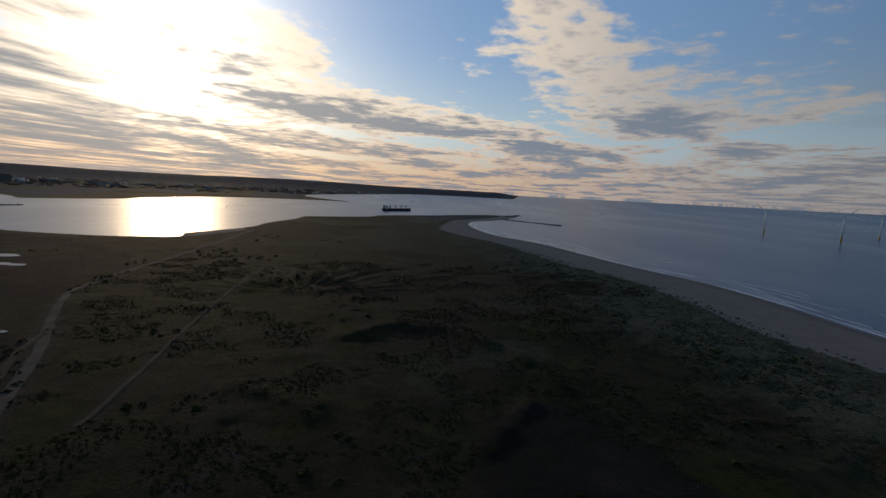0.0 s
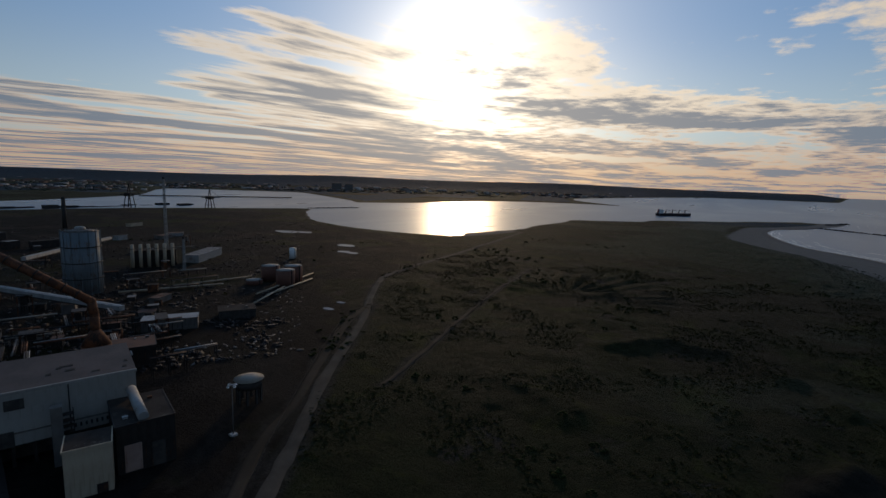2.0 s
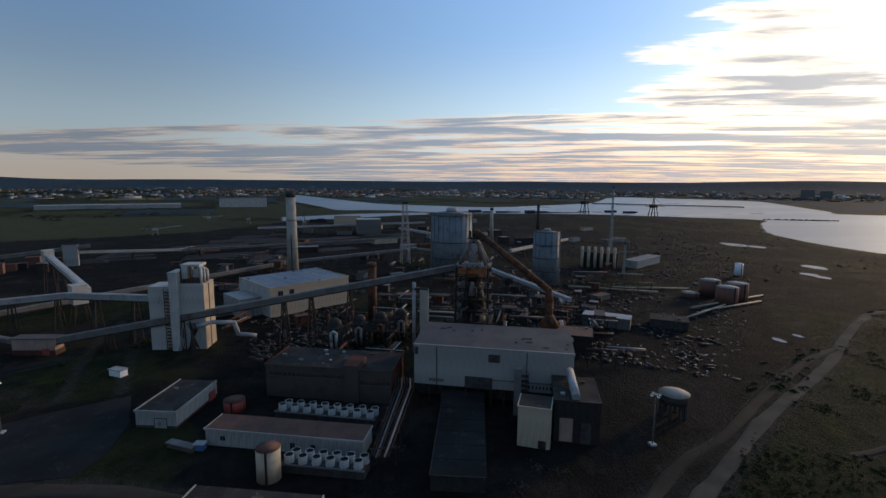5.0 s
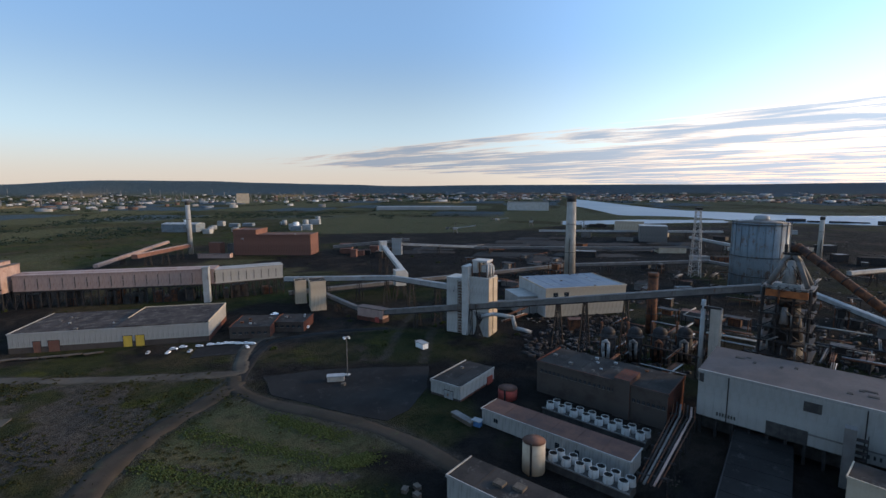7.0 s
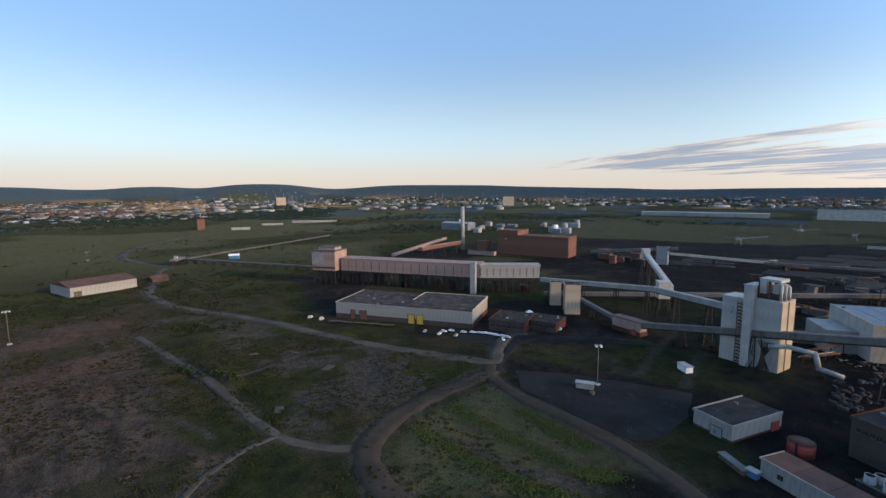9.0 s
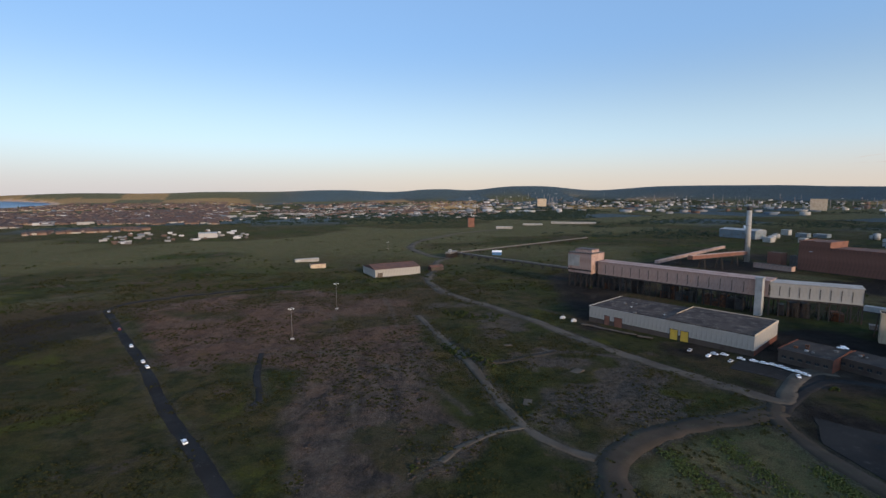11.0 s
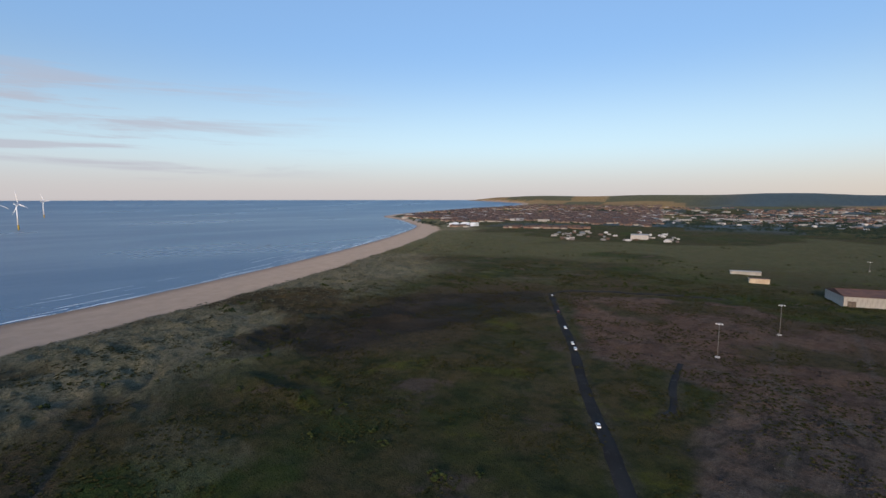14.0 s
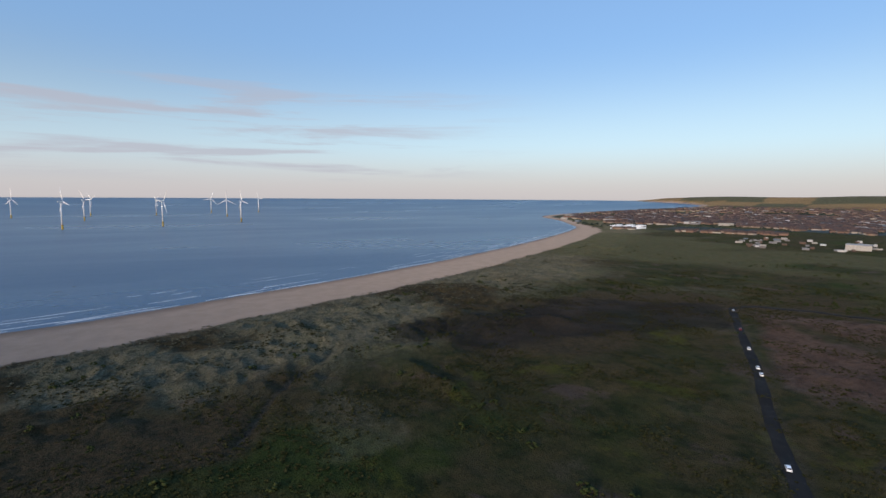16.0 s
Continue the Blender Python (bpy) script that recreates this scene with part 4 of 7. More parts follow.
# roof holes likewise: dark boxes on the sheets for the shade below
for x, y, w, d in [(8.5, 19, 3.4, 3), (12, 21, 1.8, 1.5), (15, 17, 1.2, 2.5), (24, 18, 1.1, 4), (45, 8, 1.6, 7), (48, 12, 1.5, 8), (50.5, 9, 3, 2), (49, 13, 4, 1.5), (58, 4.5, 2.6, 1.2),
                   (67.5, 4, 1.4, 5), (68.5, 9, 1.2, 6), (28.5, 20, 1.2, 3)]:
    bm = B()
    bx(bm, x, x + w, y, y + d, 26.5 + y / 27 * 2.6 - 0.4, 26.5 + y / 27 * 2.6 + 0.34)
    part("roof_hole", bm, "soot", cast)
for i in range(13):
    bm = B()
    bx(bm, 0.6 + i * 5.7, 1.6 + i * 5.7, 0.5, 1.6, -0.5, 8)
    part("column", bm, "dark", cast)
# dark block behind the columns stands for shade in the open storey
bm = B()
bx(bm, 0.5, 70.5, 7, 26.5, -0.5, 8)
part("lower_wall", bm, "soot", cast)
bm = B()
bx(bm, -0.5, 71.5, -0.5, 0.2, 26.0, 27.0)
part("gutter", bm, "white", cast)

# stair tower and duct in front of the casthouse
t = thing("stair_tower", (-193, 62), 71.2, "narrow grey steel stair tower beside the white casthouse", "tower")
bm = B(); bx(bm, 0, 3.2, -5, -1.5, 0, 21)
part("shaft", bm, "grey", t)
for i in range(8):
    bm = B(); bx(bm, 3.2, 6.2, -4.6, -2.2, 2.2 * i + 2, 2.2 * i + 2.25)
    part("landing", bm, "dark", t)
for x, y in ((6.1, -4.6), (6.1, -2.3)):
    bm = B(); bx(bm, x - 0.12, x + 0.12, y - 0.12, y + 0.12, 0, 19)
    part("post", bm, "dark", t)

shed("runway_shed", (-207, 33), 71.2 - 90 + 6, 66, 18, 5.5, "dark", "asphalt", "low black roofed shed running out from the casthouse", "shed", parapet=0.25, seed=3)
kio = shed("switch_tower", (-165, 55), 65.6, 12, 11, 16, "cream", "roof", "tall cream boxy building with dark ridged roof", "building", panels=5, side_panels=4, parapet=0.4,
           doors=((8, 2.4, 3, "dark"),), seed=5)
hop = shed("hopper_house", (-166, 70), 71, 17, 24, 17, "dark", "roof", "dark hopper house with a pale round duct on its roof", "building", panels=6, side_panels=6, parapet=0.3, vents=3,
           doors=((10, 4, 9, "soot"),), seed=6)
bm = B(); tube(bm, (8, 1, 18.2), (7, 22, 20.5), 1.7, n=14)
part("duct", bm, "pale", hop, "pale round duct")
bm = B(); bx(bm, 2, 7, -0.4, 0.2, 0.5, 10)
part("wall_sheet", bm, "pink", hop)

# gas holders
def holder(at, r, h, rings, label, ribs):
    t = thing("gas_holder", at, 0, label, "gas holder", "gas holders")
    bm = B(); tube(bm, (0, 0, -0.5), (0, 0, h), r, n=48)
    part("shell", bm, "holder", t)
    bm = B(); tube(bm, (0, 0, h), (0, 0, h + r * 0.10), r * 1.0, r * 0.32, n=48)
    part("roof", bm, "grey", t)
    bm = B(); tube(bm, (0, 0, h + r * 0.09), (0, 0, h + r * 0.22), r * 0.28, n=20); dome(bm, (0, 0, h + r * 0.22), r * 0.27, 0.35)
    part("cupola", bm, "pale", t)
    for z in rings:
        bm = B(); tube(bm, (0, 0, z), (0, 0, z + 0.5), r + 0.9, n=48)
        part("walkway", bm, "dark", t)
    bm = B(); bx(bm, r - 0.1, r + 0.45, -0.25, 0.25, 0, h + 1.0)
    first = part("rib", bm, "holder", t)
    for i in range(1, ribs):
        o = first.copy(); scene.collection.objects.link(o)
        o.matrix_basis = pose(0, 0, 0, 0, 0, 360 * i / ribs)
    bm = B()
    for i in range(36):
        a, b = 2 * math.pi * i / 36, 2 * math.pi * (i + 1) / 36
        p, q = (math.cos(a) * (r + 0.5), math.sin(a) * (r + 0.5)), (math.cos(b) * (r + 0.5), math.sin(b) * (r + 0.5))
        beam(bm, (*p, h + 1.3), (*q, h + 1.3), 0.12), beam(bm, (*p, h), (*p, h + 1.3), 0.12)
    part("handrail", bm, "dark", t)
    return t


holder((-532, 92), 23.3, 65.5, (16, 34, 64), "huge blue grey gas holder with upright ribs, rust stained", 22)
holder((-455, 176), 13.3, 51.5, (13, 26, 39), "tall pale blue gas holder with ring walkways", 14)


def stack(at, h, r0, r1, mat, label, top="soot", bands=(), n=24, group="chimneys"):
    t = thing("chimney", at, 0, label, "chimney", group)
    bm = B(); tube(bm, (0, 0, -0.5), (0, 0, h * 0.93), r0, r1 + (r0 - r1) * 0.07, n=n)
    part("shaft", bm, mat, t)
    bm = B(); tube(bm, (0, 0, h * 0.93), (0, 0, h), r1 + (r0 - r1) * 0.07 + 0.12, r1 + 0.12, n=n)
    cap = part("cap", bm, top, t, "soot blackened rim")
    bm = B(); tube(bm, (0, 0, h - 0.2), (0, 0, h + 0.05), r1 * 0.8, n=n)
    part("flue", bm, "soot", cap)
    for z in bands:
        bm = B(); tube(bm, (0, 0, z), (0, 0, z + 0.4), r0 + (r1 - r0) * z / h + 0.45, n=n)
        part("band", bm, "dark", t)
    bm = B(); bx(bm, r0 - 0.1, r0 + 0.35, -0.3, 0.3, 0, h * 0.5)
    part("ladder", bm, "dark", t)
    return t


stack((-516, -81), 90, 6.0, 4.6, "concrete", "tall tan concrete chimney with soot black top", bands=(30, 60, 84))
stack((-496, -637), 79.5, 4.0, 3.1, "white", "tall white chimney with a black rim", bands=(26, 52))
stack((-346, 1), 42, 3.4, 3.2, "rust", "stout orange rusted steel stack", top="rust", bands=(14, 28, 39))
stack((-761, 198), 60, 3.2, 2.6, "concrete", "slim grey concrete chimney far off", bands=(40,))
stack((-1001, 365), 55, 3.6, 2.8, "soot", "dark distant chimney near the dock", bands=(40,))


# blast furnace with its downcomer
def furnace():
    t = thing("blast_furnace", (-283, 63), 71, "rust brown blast furnace tower with platforms and lattice steelwork", "furnace")
    rng = random.Random(8)
    bm = B(); tube(bm, (0, 0, -0.5), (0, 0, 24), 8.5, 7.5, n=20); tube(bm, (0, 0, 24), (0, 0, 40), 7.5, 5.2, n=20); tube(bm, (0, 0, 40), (0, 0, 52), 5.2, 3.2, n=20)
    part("stack_shell", bm, "dark", t)
    for x in (-10, -3.4, 3.4, 10):
        for y in (-9, 9):
            bm = B(); beam(bm, (x, y, 0), (x * 0.94, y * 0.94, 51), 1.0)
            part("column", bm, "dark", t)
    for z, w, mat in ((9, 12, "dark"), (16, 12, "dark"), (23, 11.5, "dark"), (30, 11, "dark"), (37, 11, "dark"), (44, 10.5, "dark"), (50, 10.5, "grey")):
        bm = B(); bx(bm, -w, w, -w + 1, w - 1, z, z + 0.5)
        p = part("platform", bm, mat, t)
        bm = B()
        for s in (-1, 1):
            beam(bm, (-w, s * (w - 1), z + 1.6), (w, s * (w - 1), z + 1.6), 0.12), beam(bm, (s * w, -w + 1, z + 1.6), (s * w, w - 1, z + 1.6), 0.12)
            for k in range(9):
                q = -w + 2 * w * k / 8
                beam(bm, (q, s * (w - 1), z + 0.5), (q, s * (w - 1), z + 1.6), 0.1)
        part("handrail", bm, "dark", p)
    for z0, z1 in ((0, 9), (9, 16), (16, 23), (23, 30), (30, 37), (37, 44), (44, 51)):
        for s in (-1, 1):
            bm = B(); beam(bm, (-10 * 0.97, s * 8.8, z0), (0, s * 8.8, z1), 0.45), beam(bm, (10 * 0.97, s * 8.8, z0), (0, s * 8.8, z1), 0.45)
            part("brace", bm, "dark", t)
    bm = B(); bx(bm, -8.5, 8.5, -9.6, -7.6, 46.0, 49.2); 
    part("hood", bm, worn("orange_rust", (0.34, 0.12, 0.045), (0.22, 0.08, 0.035), 0.3, 0.9), t, "bright orange rusted hood")
    bm = B(); bx(bm, -5.5, 5.5, -8.8, -7.6, 49.3, 52.6)
    part("screen", bm, "pale", t)
    bm = B(); tube(bm, (0, -9.3, 33), (0, -9.3, 41), 2.0, 1.1, n=14)
    part("hopper", bm, "grey", t)
    for s in (-1, 1):
        for y in (-6, 6):
            bm = B(); pipe_run(bm, [(s * 8, y, 51), (s * 3.0, y * 0.4, 63), (0, 0, 67)], 1.15)
            part("uptake", bm, "grey", t)
    bm = B(); tube(bm, (0, 0, 52), (0, 0, 63), 3.2, 1.6, n=14); bx(bm, -2.4, 2.4, -2.4, 2.4, 57, 58)
    part("charging_top", bm, "pale", t)
    for k in range(26):
        a = rng.uniform(0, 6.28)
        p = Vector((math.cos(a) * 4.5, math.sin(a) * 4.5, rng.uniform(51, 60)))
        bm = B(); beam(bm, p, p * 0.55 + Vector((rng.uniform(-2, 2), rng.uniform(-2, 2), 30)), 0.28)
        part("top_frame", bm, rng.choice(["dark", "grey", "rust"]), t)
    bm = B(); bx(bm, -3.8, 3.8, -2, 2, 66, 67); bx(bm, -3.4, -2, -1, 1, 67, 71); bx(bm, 1.5, 3.0, -1, 1, 67, 70); tube(bm, (0, 0, 67), (0, 0, 72), 1.3, 0.9)
    part("bleeder_deck", bm, "dark", t)
    for k in range(18):
        bm = B()
        x, z = rng.uniform(-10, 10), rng.uniform(2, 44)
        pipe_run(bm, [(x, -10, z), (x, -10.6, z + rng.uniform(3, 8)), (x + rng.uniform(-5, 5), -10.2, z + rng.uniform(6, 9))], rng.uniform(0.2, 0.5), 6)
        part("pipe", bm, rng.choice(["dark", "rust", "grey", "dark"]), t)
    return t


furnace()
t = thing("downcomer", (-283, 63, 0), 0, "thick rusted downcomer pipe sloping to the dust catcher", "pipe")
bm = B(); pipe_run(bm, [(0, 0, 69), (1.2, 2, 70.0), (33, 36, 40.5), (33.6, 36.6, 34), (33.6, 36.6, 24)], 1.9, 14)
part("duct", bm, "rust", t)
for k in range(1, 9):
    a = Vector((1.2, 2, 70.0)).lerp(Vector((33, 36, 40.5)), k / 9)
    d = Vector((31.8, 34, -29.5)).normalized()
    bm = B(); tube(bm, a - d * 0.25, a + d * 0.25, 2.25, n=14)
    part("flange", bm, "dark", t)
bm = B(); tube(bm, (33.6, 36.6, 8), (33.6, 36.6, 20), 6, n=20); tube(bm, (33.6, 36.6, 20), (33.6, 36.6, 27), 6, 2, n=20); tube(bm, (33.6, 36.6, -0.5), (33.6, 36.6, 8), 1.5, 6, n=20)
part("dust_catcher", bm, "rust", t)

# hot stoves with domes and hot blast pipes
for i, (x, y) in enumerate([(-279, -21), (-285, -7), (-290, 6), (-296, 19)]):
    t = thing("hot_stove", (x, y), 71, "dark domed hot blast stove with rusty pipework", "stove", "hot blast stoves")
    bm = B(); tube(bm, (0, 0, -0.5), (0, 0, 17), 4.0, n=18); dome(bm, (0, 0, 17), 4.0, 0.85)
    part("shell", bm, "dark", t)
    bm = B(); pipe_run(bm, [(0, -4.5, 2), (0, -6.5, 8), (0, -6.5, 13), (1.6, -6.5, 14.2), (3.2, -6.5, 13), (3.2, -6.5, 4)], 0.85)
    part("blast_pipe", bm, "pale" if i == 0 else ("rust" if i == 2 else "grey"), t)
    bm = B(); tube(bm, (-5, 2, -0.5), (-5, 2, 22), 0.7, n=10)
    part("vent_pipe", bm, "rust", t)
    for z in (8, 15):
        bm = B(); tube(bm, (0, 0, z), (0, 0, z + 0.3), 5.0, n=18)
        part("gallery", bm, "dark", t)
    for s in (-1, 1):
        bm = B(); beam(bm, (s * 5.5, -6.5, 0), (s * 5.5, -6.5, 12), 0.4)
        part("post", bm, "dark", t)

# the tower leg and mast by the casthouse
t = thing("lift_tower", (-271, 30), 71, "tall pale slab tower carrying the conveyor", "tower")
bm = B(); bx(bm, -1.5, 3.0, -1.5, 3.5, -0.5, 38)
part("slab", bm, "concrete", t)
bm = B(); tube(bm, (-5.2, 0, -0.5), (-5.2, 0, 42), 1.1, n=12)
part("pole", bm, "pale", t)
bm = B(); bx(bm, -6.2, 3.0, -1, 1, 37.5, 39)
part("crosshead", bm, "dark", t)


def lattice_mast(name, at, h, w, label, mat="grey", lean=0.0, group="masts", step=6.0):
    t = thing(name, at, 10, label, "mast", group)
    for sx in (-1, 1):
        for sy in (-1, 1):
            bm = B(); beam(bm, (sx * w, sy * w, -0.5), (sx * w * 0.45, sy * w * 0.45, h), 0.6)
            part("leg", bm, mat, t)
    n = int(h / step)
    for i in range(n):
        z0, z1 = h * i / n, h * (i + 1) / n
        k0, k1 = w * (1 - 0.55 * i / n), w * (1 - 0.55 * (i + 1) / n)
        for (ax, ay), (bx_, by_) in (((-1, -1), (1, -1)), ((1, -1), (1, 1)), ((1, 1), (-1, 1)), ((-1, 1), (-1, -1))):
            part("diagonal", beam(B(), (ax * k0, ay * k0, z0), (bx_ * k1, by_ * k1, z1), 0.3), mat, t)
            part("crossbar", beam(B(), (ax * k1, ay * k1, z1), (bx_ * k1, by_ * k1, z1), 0.35), mat, t)
    bm = B(); bx(bm, -w * 0.6, w * 0.6, -w * 0.6, w * 0.6, h, h + 2.5)
    part("head", bm, "dark", t)
    return t


lattice_mast("flare_tower", (-587, 43), 74, 5.2, "tall pale lattice flare tower with dark head", "pale")
lattice_mast("radio_mast", (-669, 360), 93, 1.6, "slender pale lattice radio mast", "pale")
lattice_mast("lattice_pole", (-488, 280), 33, 1.0, "short thin lattice mast", "pale", step=5)

# powerhouse and the cooling cells
pw = shed("powerhouse", (-223, -49), 73.5, 60, 25, 15, "brick", "roof", "sooty red brick powerhouse with a row of small windows", "building", vents=9, parapet=0.9, seed=9,
          windows=[(2 + 2.2 * i, 1.1, 10.5, 1.4) for i in range(17)] + [(46 + 2.0 * i, 1.1, 8.5, 1.4) for i in range(7)])
bm = B(); bx(bm, 38, 45, -1.2, 12, -0.5, 17.5)
part("stair_block", bm, "brick", pw)
low = shed("pump_house", (-182, -63), 73.5, 62, 11.5, 6.5, "white", "redroof", "long low white pump house with a rusty flat roof", "building", panels=20, vents=0, parapet=0.35, seed=10,
           windows=((6, 2, 2.5, 1.6), (34, 1.8, 1.5, 2.2), (42, 1.8, 1.5, 2.2)), doors=((26, 2.5, 3, "grey"),))
front = shed("workshop", (-131, -57), 75, 40, 13.5, 7.5, "white", "roof", "white workshop with dark felt roof and raised lights", "building", panels=12, side_panels=6, parapet=0.6, seed=12)
for x, y in ((14, 5), (20, 7)):
    bm = B(); bx(bm, x, x + 3.5, y, y + 3, 7.5, 8.6)
    part("roof_light", bm, "wood", front)


def cooling_row(a, b, n, d, base_h, label):
    a, b = Vector((*a, 0)), Vector((*b, 0))
    ang = math.degrees(math.atan2(b.y - a.y, b.x - a.x))
    L = (b - a).length
    t = thing("cooling_bank", a, ang, label, "cooling tower", "cooling banks")
    bm = B(); bx(bm, -1, L + 1, -d, d, -0.5, base_h)
    part("basin", bm, "soot", t)
    bm = B(); bx(bm, -1.2, L + 1.2, -d - 0.5, -d, base_h - 0.2, base_h + 0.25)
    part("walkway", bm, "grey", t)
    bm = B()
    tube(bm, (0, 0, 0), (0, 0, 2.7), 1.72, 1.55, n=20, cap=False)
    fan = part("fan_cylinder", bm, "fan", t)
    # dark inner sleeve added: the shade inside the cylinder as colour
    bm = B(); tube(bm, (0, 0, 1.4), (0, 0, 2.66), 1.40, 1.44, n=20, cap=False)
    part("throat_lining", bm, "soot", fan)
    # dark disc below it, for the unlit throat
    bm = B(); tube(bm, (0, 0, 1.3), (0, 0, 1.4), 1.5, n=20)
    part("fan_throat", bm, "soot", fan)
    bm = B()
    for i in range(20):
        a, b = 2 * math.pi * i / 20, 2 * math.pi * (i + 1) / 20
        beam(bm, (1.5 * math.cos(a), 1.5 * math.sin(a), 2.7), (1.5 * math.cos(b), 1.5 * math.sin(b), 2.7), 0.16, 0.1)
    part("rim", bm, "fan", fan)
    bm = B(); beam(bm, (-1.3, 0, 1.6), (1.3, 0, 1.7), 0.25, 0.06), beam(bm, (0, -1.3, 1.7), (0, 1.3, 1.6), 0.06, 0.25)
    part("fan_blade", bm, "grey", fan)
    for row in (0, 1):
        for i in range(n):
            m = pose(1.6 + (L - 3.2) * i / (n - 1) + row * 1.2, -d * 0.45 + row * d * 0.9, base_h - 0.05)
            if row == i == 0:
                fan.matrix_basis = m
            else:
                copy_thing(fan, m)


cooling_row((-203, -39), (-190, 1), 8, 3.6, 3.2, "bank of white round cooling fan stacks on dark basin")
cooling_row((-163, -30), (-155, -3), 6, 3.6, 3.2, "short bank of white round cooling fan stacks")


def tank(at, r, h, mat, label, roof="grey", group="tanks", cone=0.12):
    t = thing("storage_tank", at, 0, label, "tank", group)
    bm = B(); tube(bm, (0, 0, -0.5), (0, 0, h), r, n=28)
    part("shell", bm, mat, t)
    bm = B(); tube(bm, (0, 0, h), (0, 0, h + r * cone), r + 0.1, r * 0.1, n=28)
    part("roof", bm, roof, t)
    for z in (h * 0.33, h * 0.66, h - 0.3):
        bm = B(); tube(bm, (0, 0, z), (0, 0, z + 0.2), r + 0.12, n=28, cap=False)
        part("hoop", bm, mat, t)
    bm = B(); bx(bm, r - 0.05, r + 0.5, -0.35, 0.35, 0, h + 0.8)
    part("ladder", bm, "dark", t)
    return t


tank((-157, -35), 4.0, 11.3, "cream", "tan rendered round tank with railing", "redroof")
tank((-383, 305), 8.5, 14.5, "brown", "squat dark red storage tank", "stone")
tank((-362, 315), 8.5, 15.5, "brown", "squat dark red storage tank", "stone")
tank((-352, 297), 8.5, 15.0, "brown", "squat dark red storage tank", "stone")
tank((-380, 284), 7.5, 4.0, "brown", "low round tank with pale lid", "stone")
tank((-466, 405), 4.0, 13.5, "turbine", "small upright white tank", "turbine")
tank((-210, -60), 4.5, 5.0, "red", "low dull red tank behind the pump house", "redroof")
sil = thing("water_tower", (-178, 129), 0, "round cream topped water tower on dark legs", "water tower")
bm = B(); tube(bm, (0, 0, 7), (0, 0, 10.8), 5.6, 6.0, n=24)
part("bowl", bm, "soot", sil)
bm = B(); tube(bm, (0, 0, 10.8), (0, 0, 12.2), 6.5, 1.2, n=24)
part("lid", bm, "concrete", sil, "pale conical lid")
for i in range(8):
    a = i * math.pi / 4
    bm = B(); beam(bm, (5 * math.cos(a), 5 * math.sin(a), -0.5), (5 * math.cos(a), 5 * math.sin(a), 7.5), 0.9)
    part("leg", bm, "soot", sil)

hut = shed("store", (-200, -95.5), 78, 17, 31, 6.8, "white", "roof", "white flat roofed store with dark felt roof", "building", panels=6, side_panels=8, parapet=0.7, plinth=1.0, seed=14, vents=1,
           doors=((8, 5, 4, "pale"),))
bm = B(); bx(bm, 17, 17.6, 24, 29, 0, 4.0)
part("side_door", bm, "red", hut, "red roller door")

# silo block
s = thing("silo_block", (-296, -129), 86, "tall white concrete silo block with headhouse, sunlight painted cream on one side", "silo")
bm = B(); bx(bm, 0, 13, 0, 14, -0.5, 37.5), bx(bm, -0.3, 13, -0.3, 14.3, 37.5, 38.3)
part("low_bay", bm, "plain", s)
bm = B(); bx(bm, 13, 17.5, -3, 9, -0.5, 46.5), bx(bm, 12.7, 17.8, -3.3, 9.3, 46.5, 47.2)
part("stair_shaft", bm, "plain", s)
bm = B(); bx(bm, 17.5, 31, 0, 15, -0.5, 39), bx(bm, 17.3, 31.4, -0.3, 15.3, 39, 39.6)
part("high_bay", bm, "plain", s)
# cream in place of white: warm sunlight painted onto this side
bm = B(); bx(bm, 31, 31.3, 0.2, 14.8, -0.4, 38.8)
part("side_face", bm, "cream", s, "side cladding with warm sunlight put into its cream colour")
panel_row(s, (0, 0), (9, 0), 0, 37, (0, -1), 4, "plain")
panel_row(s, (17.6, 0), (31, 0), 0, 38.6, (0, -1), 5, "plain")
# side panels repeat the painted sunlight
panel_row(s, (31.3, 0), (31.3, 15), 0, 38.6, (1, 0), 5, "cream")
bm = B(); bx(bm, 31.2, 31.7, 6.6, 7.6, 0, 38.8)
part("downpipe", bm, "wood", s)
for i in range(18):
    bm = B(); bx(bm, 9.4, 12.6, -1.6, 0, 2 * i + 1, 2 * i + 1.25), beam(bm, (9.6, -1.5, 2 * i + 1.2), (12.4, -1.5, 2 * i + 3), 0.22)
    part("stair_flight", bm, "rust", s)
for x in (9.4, 12.6):
    bm = B(); bx(bm, x - 0.15, x + 0.15, -1.7, -1.4, 0, 37)
    part("stair_post", bm, "rust", s)
bm = B(); bx(bm, 18.2, 29, 2, 12, 49.5, 51.0), bx(bm, 18.4, 22, 2.2, 11, 42.5, 49.5), bx(bm, 24.5, 28.5, 3.5, 11, 43, 48)
part("headhouse", bm, "plain", s)
for x in (18.3, 23.5, 28.8):
    for y in (2.2, 11.8):
        bm = B(); bx(bm, x - 0.28, x + 0.28, y - 0.28, y + 0.28, 39.5, 50)
        part("headhouse_post", bm, "rust", s)
bm = B(); bx(bm, 18.5, 28.5, 3, 11, 39.5, 42)
part("machine_room", bm, "soot", s)
bm = B()
for z in (41.5, 42.6):
    beam(bm, (17.6, -0.1, z - 1), (31.2, -0.1, z - 1), 0.12), beam(bm, (31.2, -0.1, z - 1), (31.2, 15, z - 1), 0.12)
part("handrail", bm, "rust", s)
for k in range(3):
    bm = B(); pipe_run(bm, [(29.6 + 0.5 * k, 2 + 3.5 * k, 39.5), (29.6 + 0.5 * k, 2 + 3.5 * k, 48.5 - k), (27.5, 3 + 3.5 * k, 50.5 - k)], 0.75)
    part("vent_duct", bm, "plain", s)
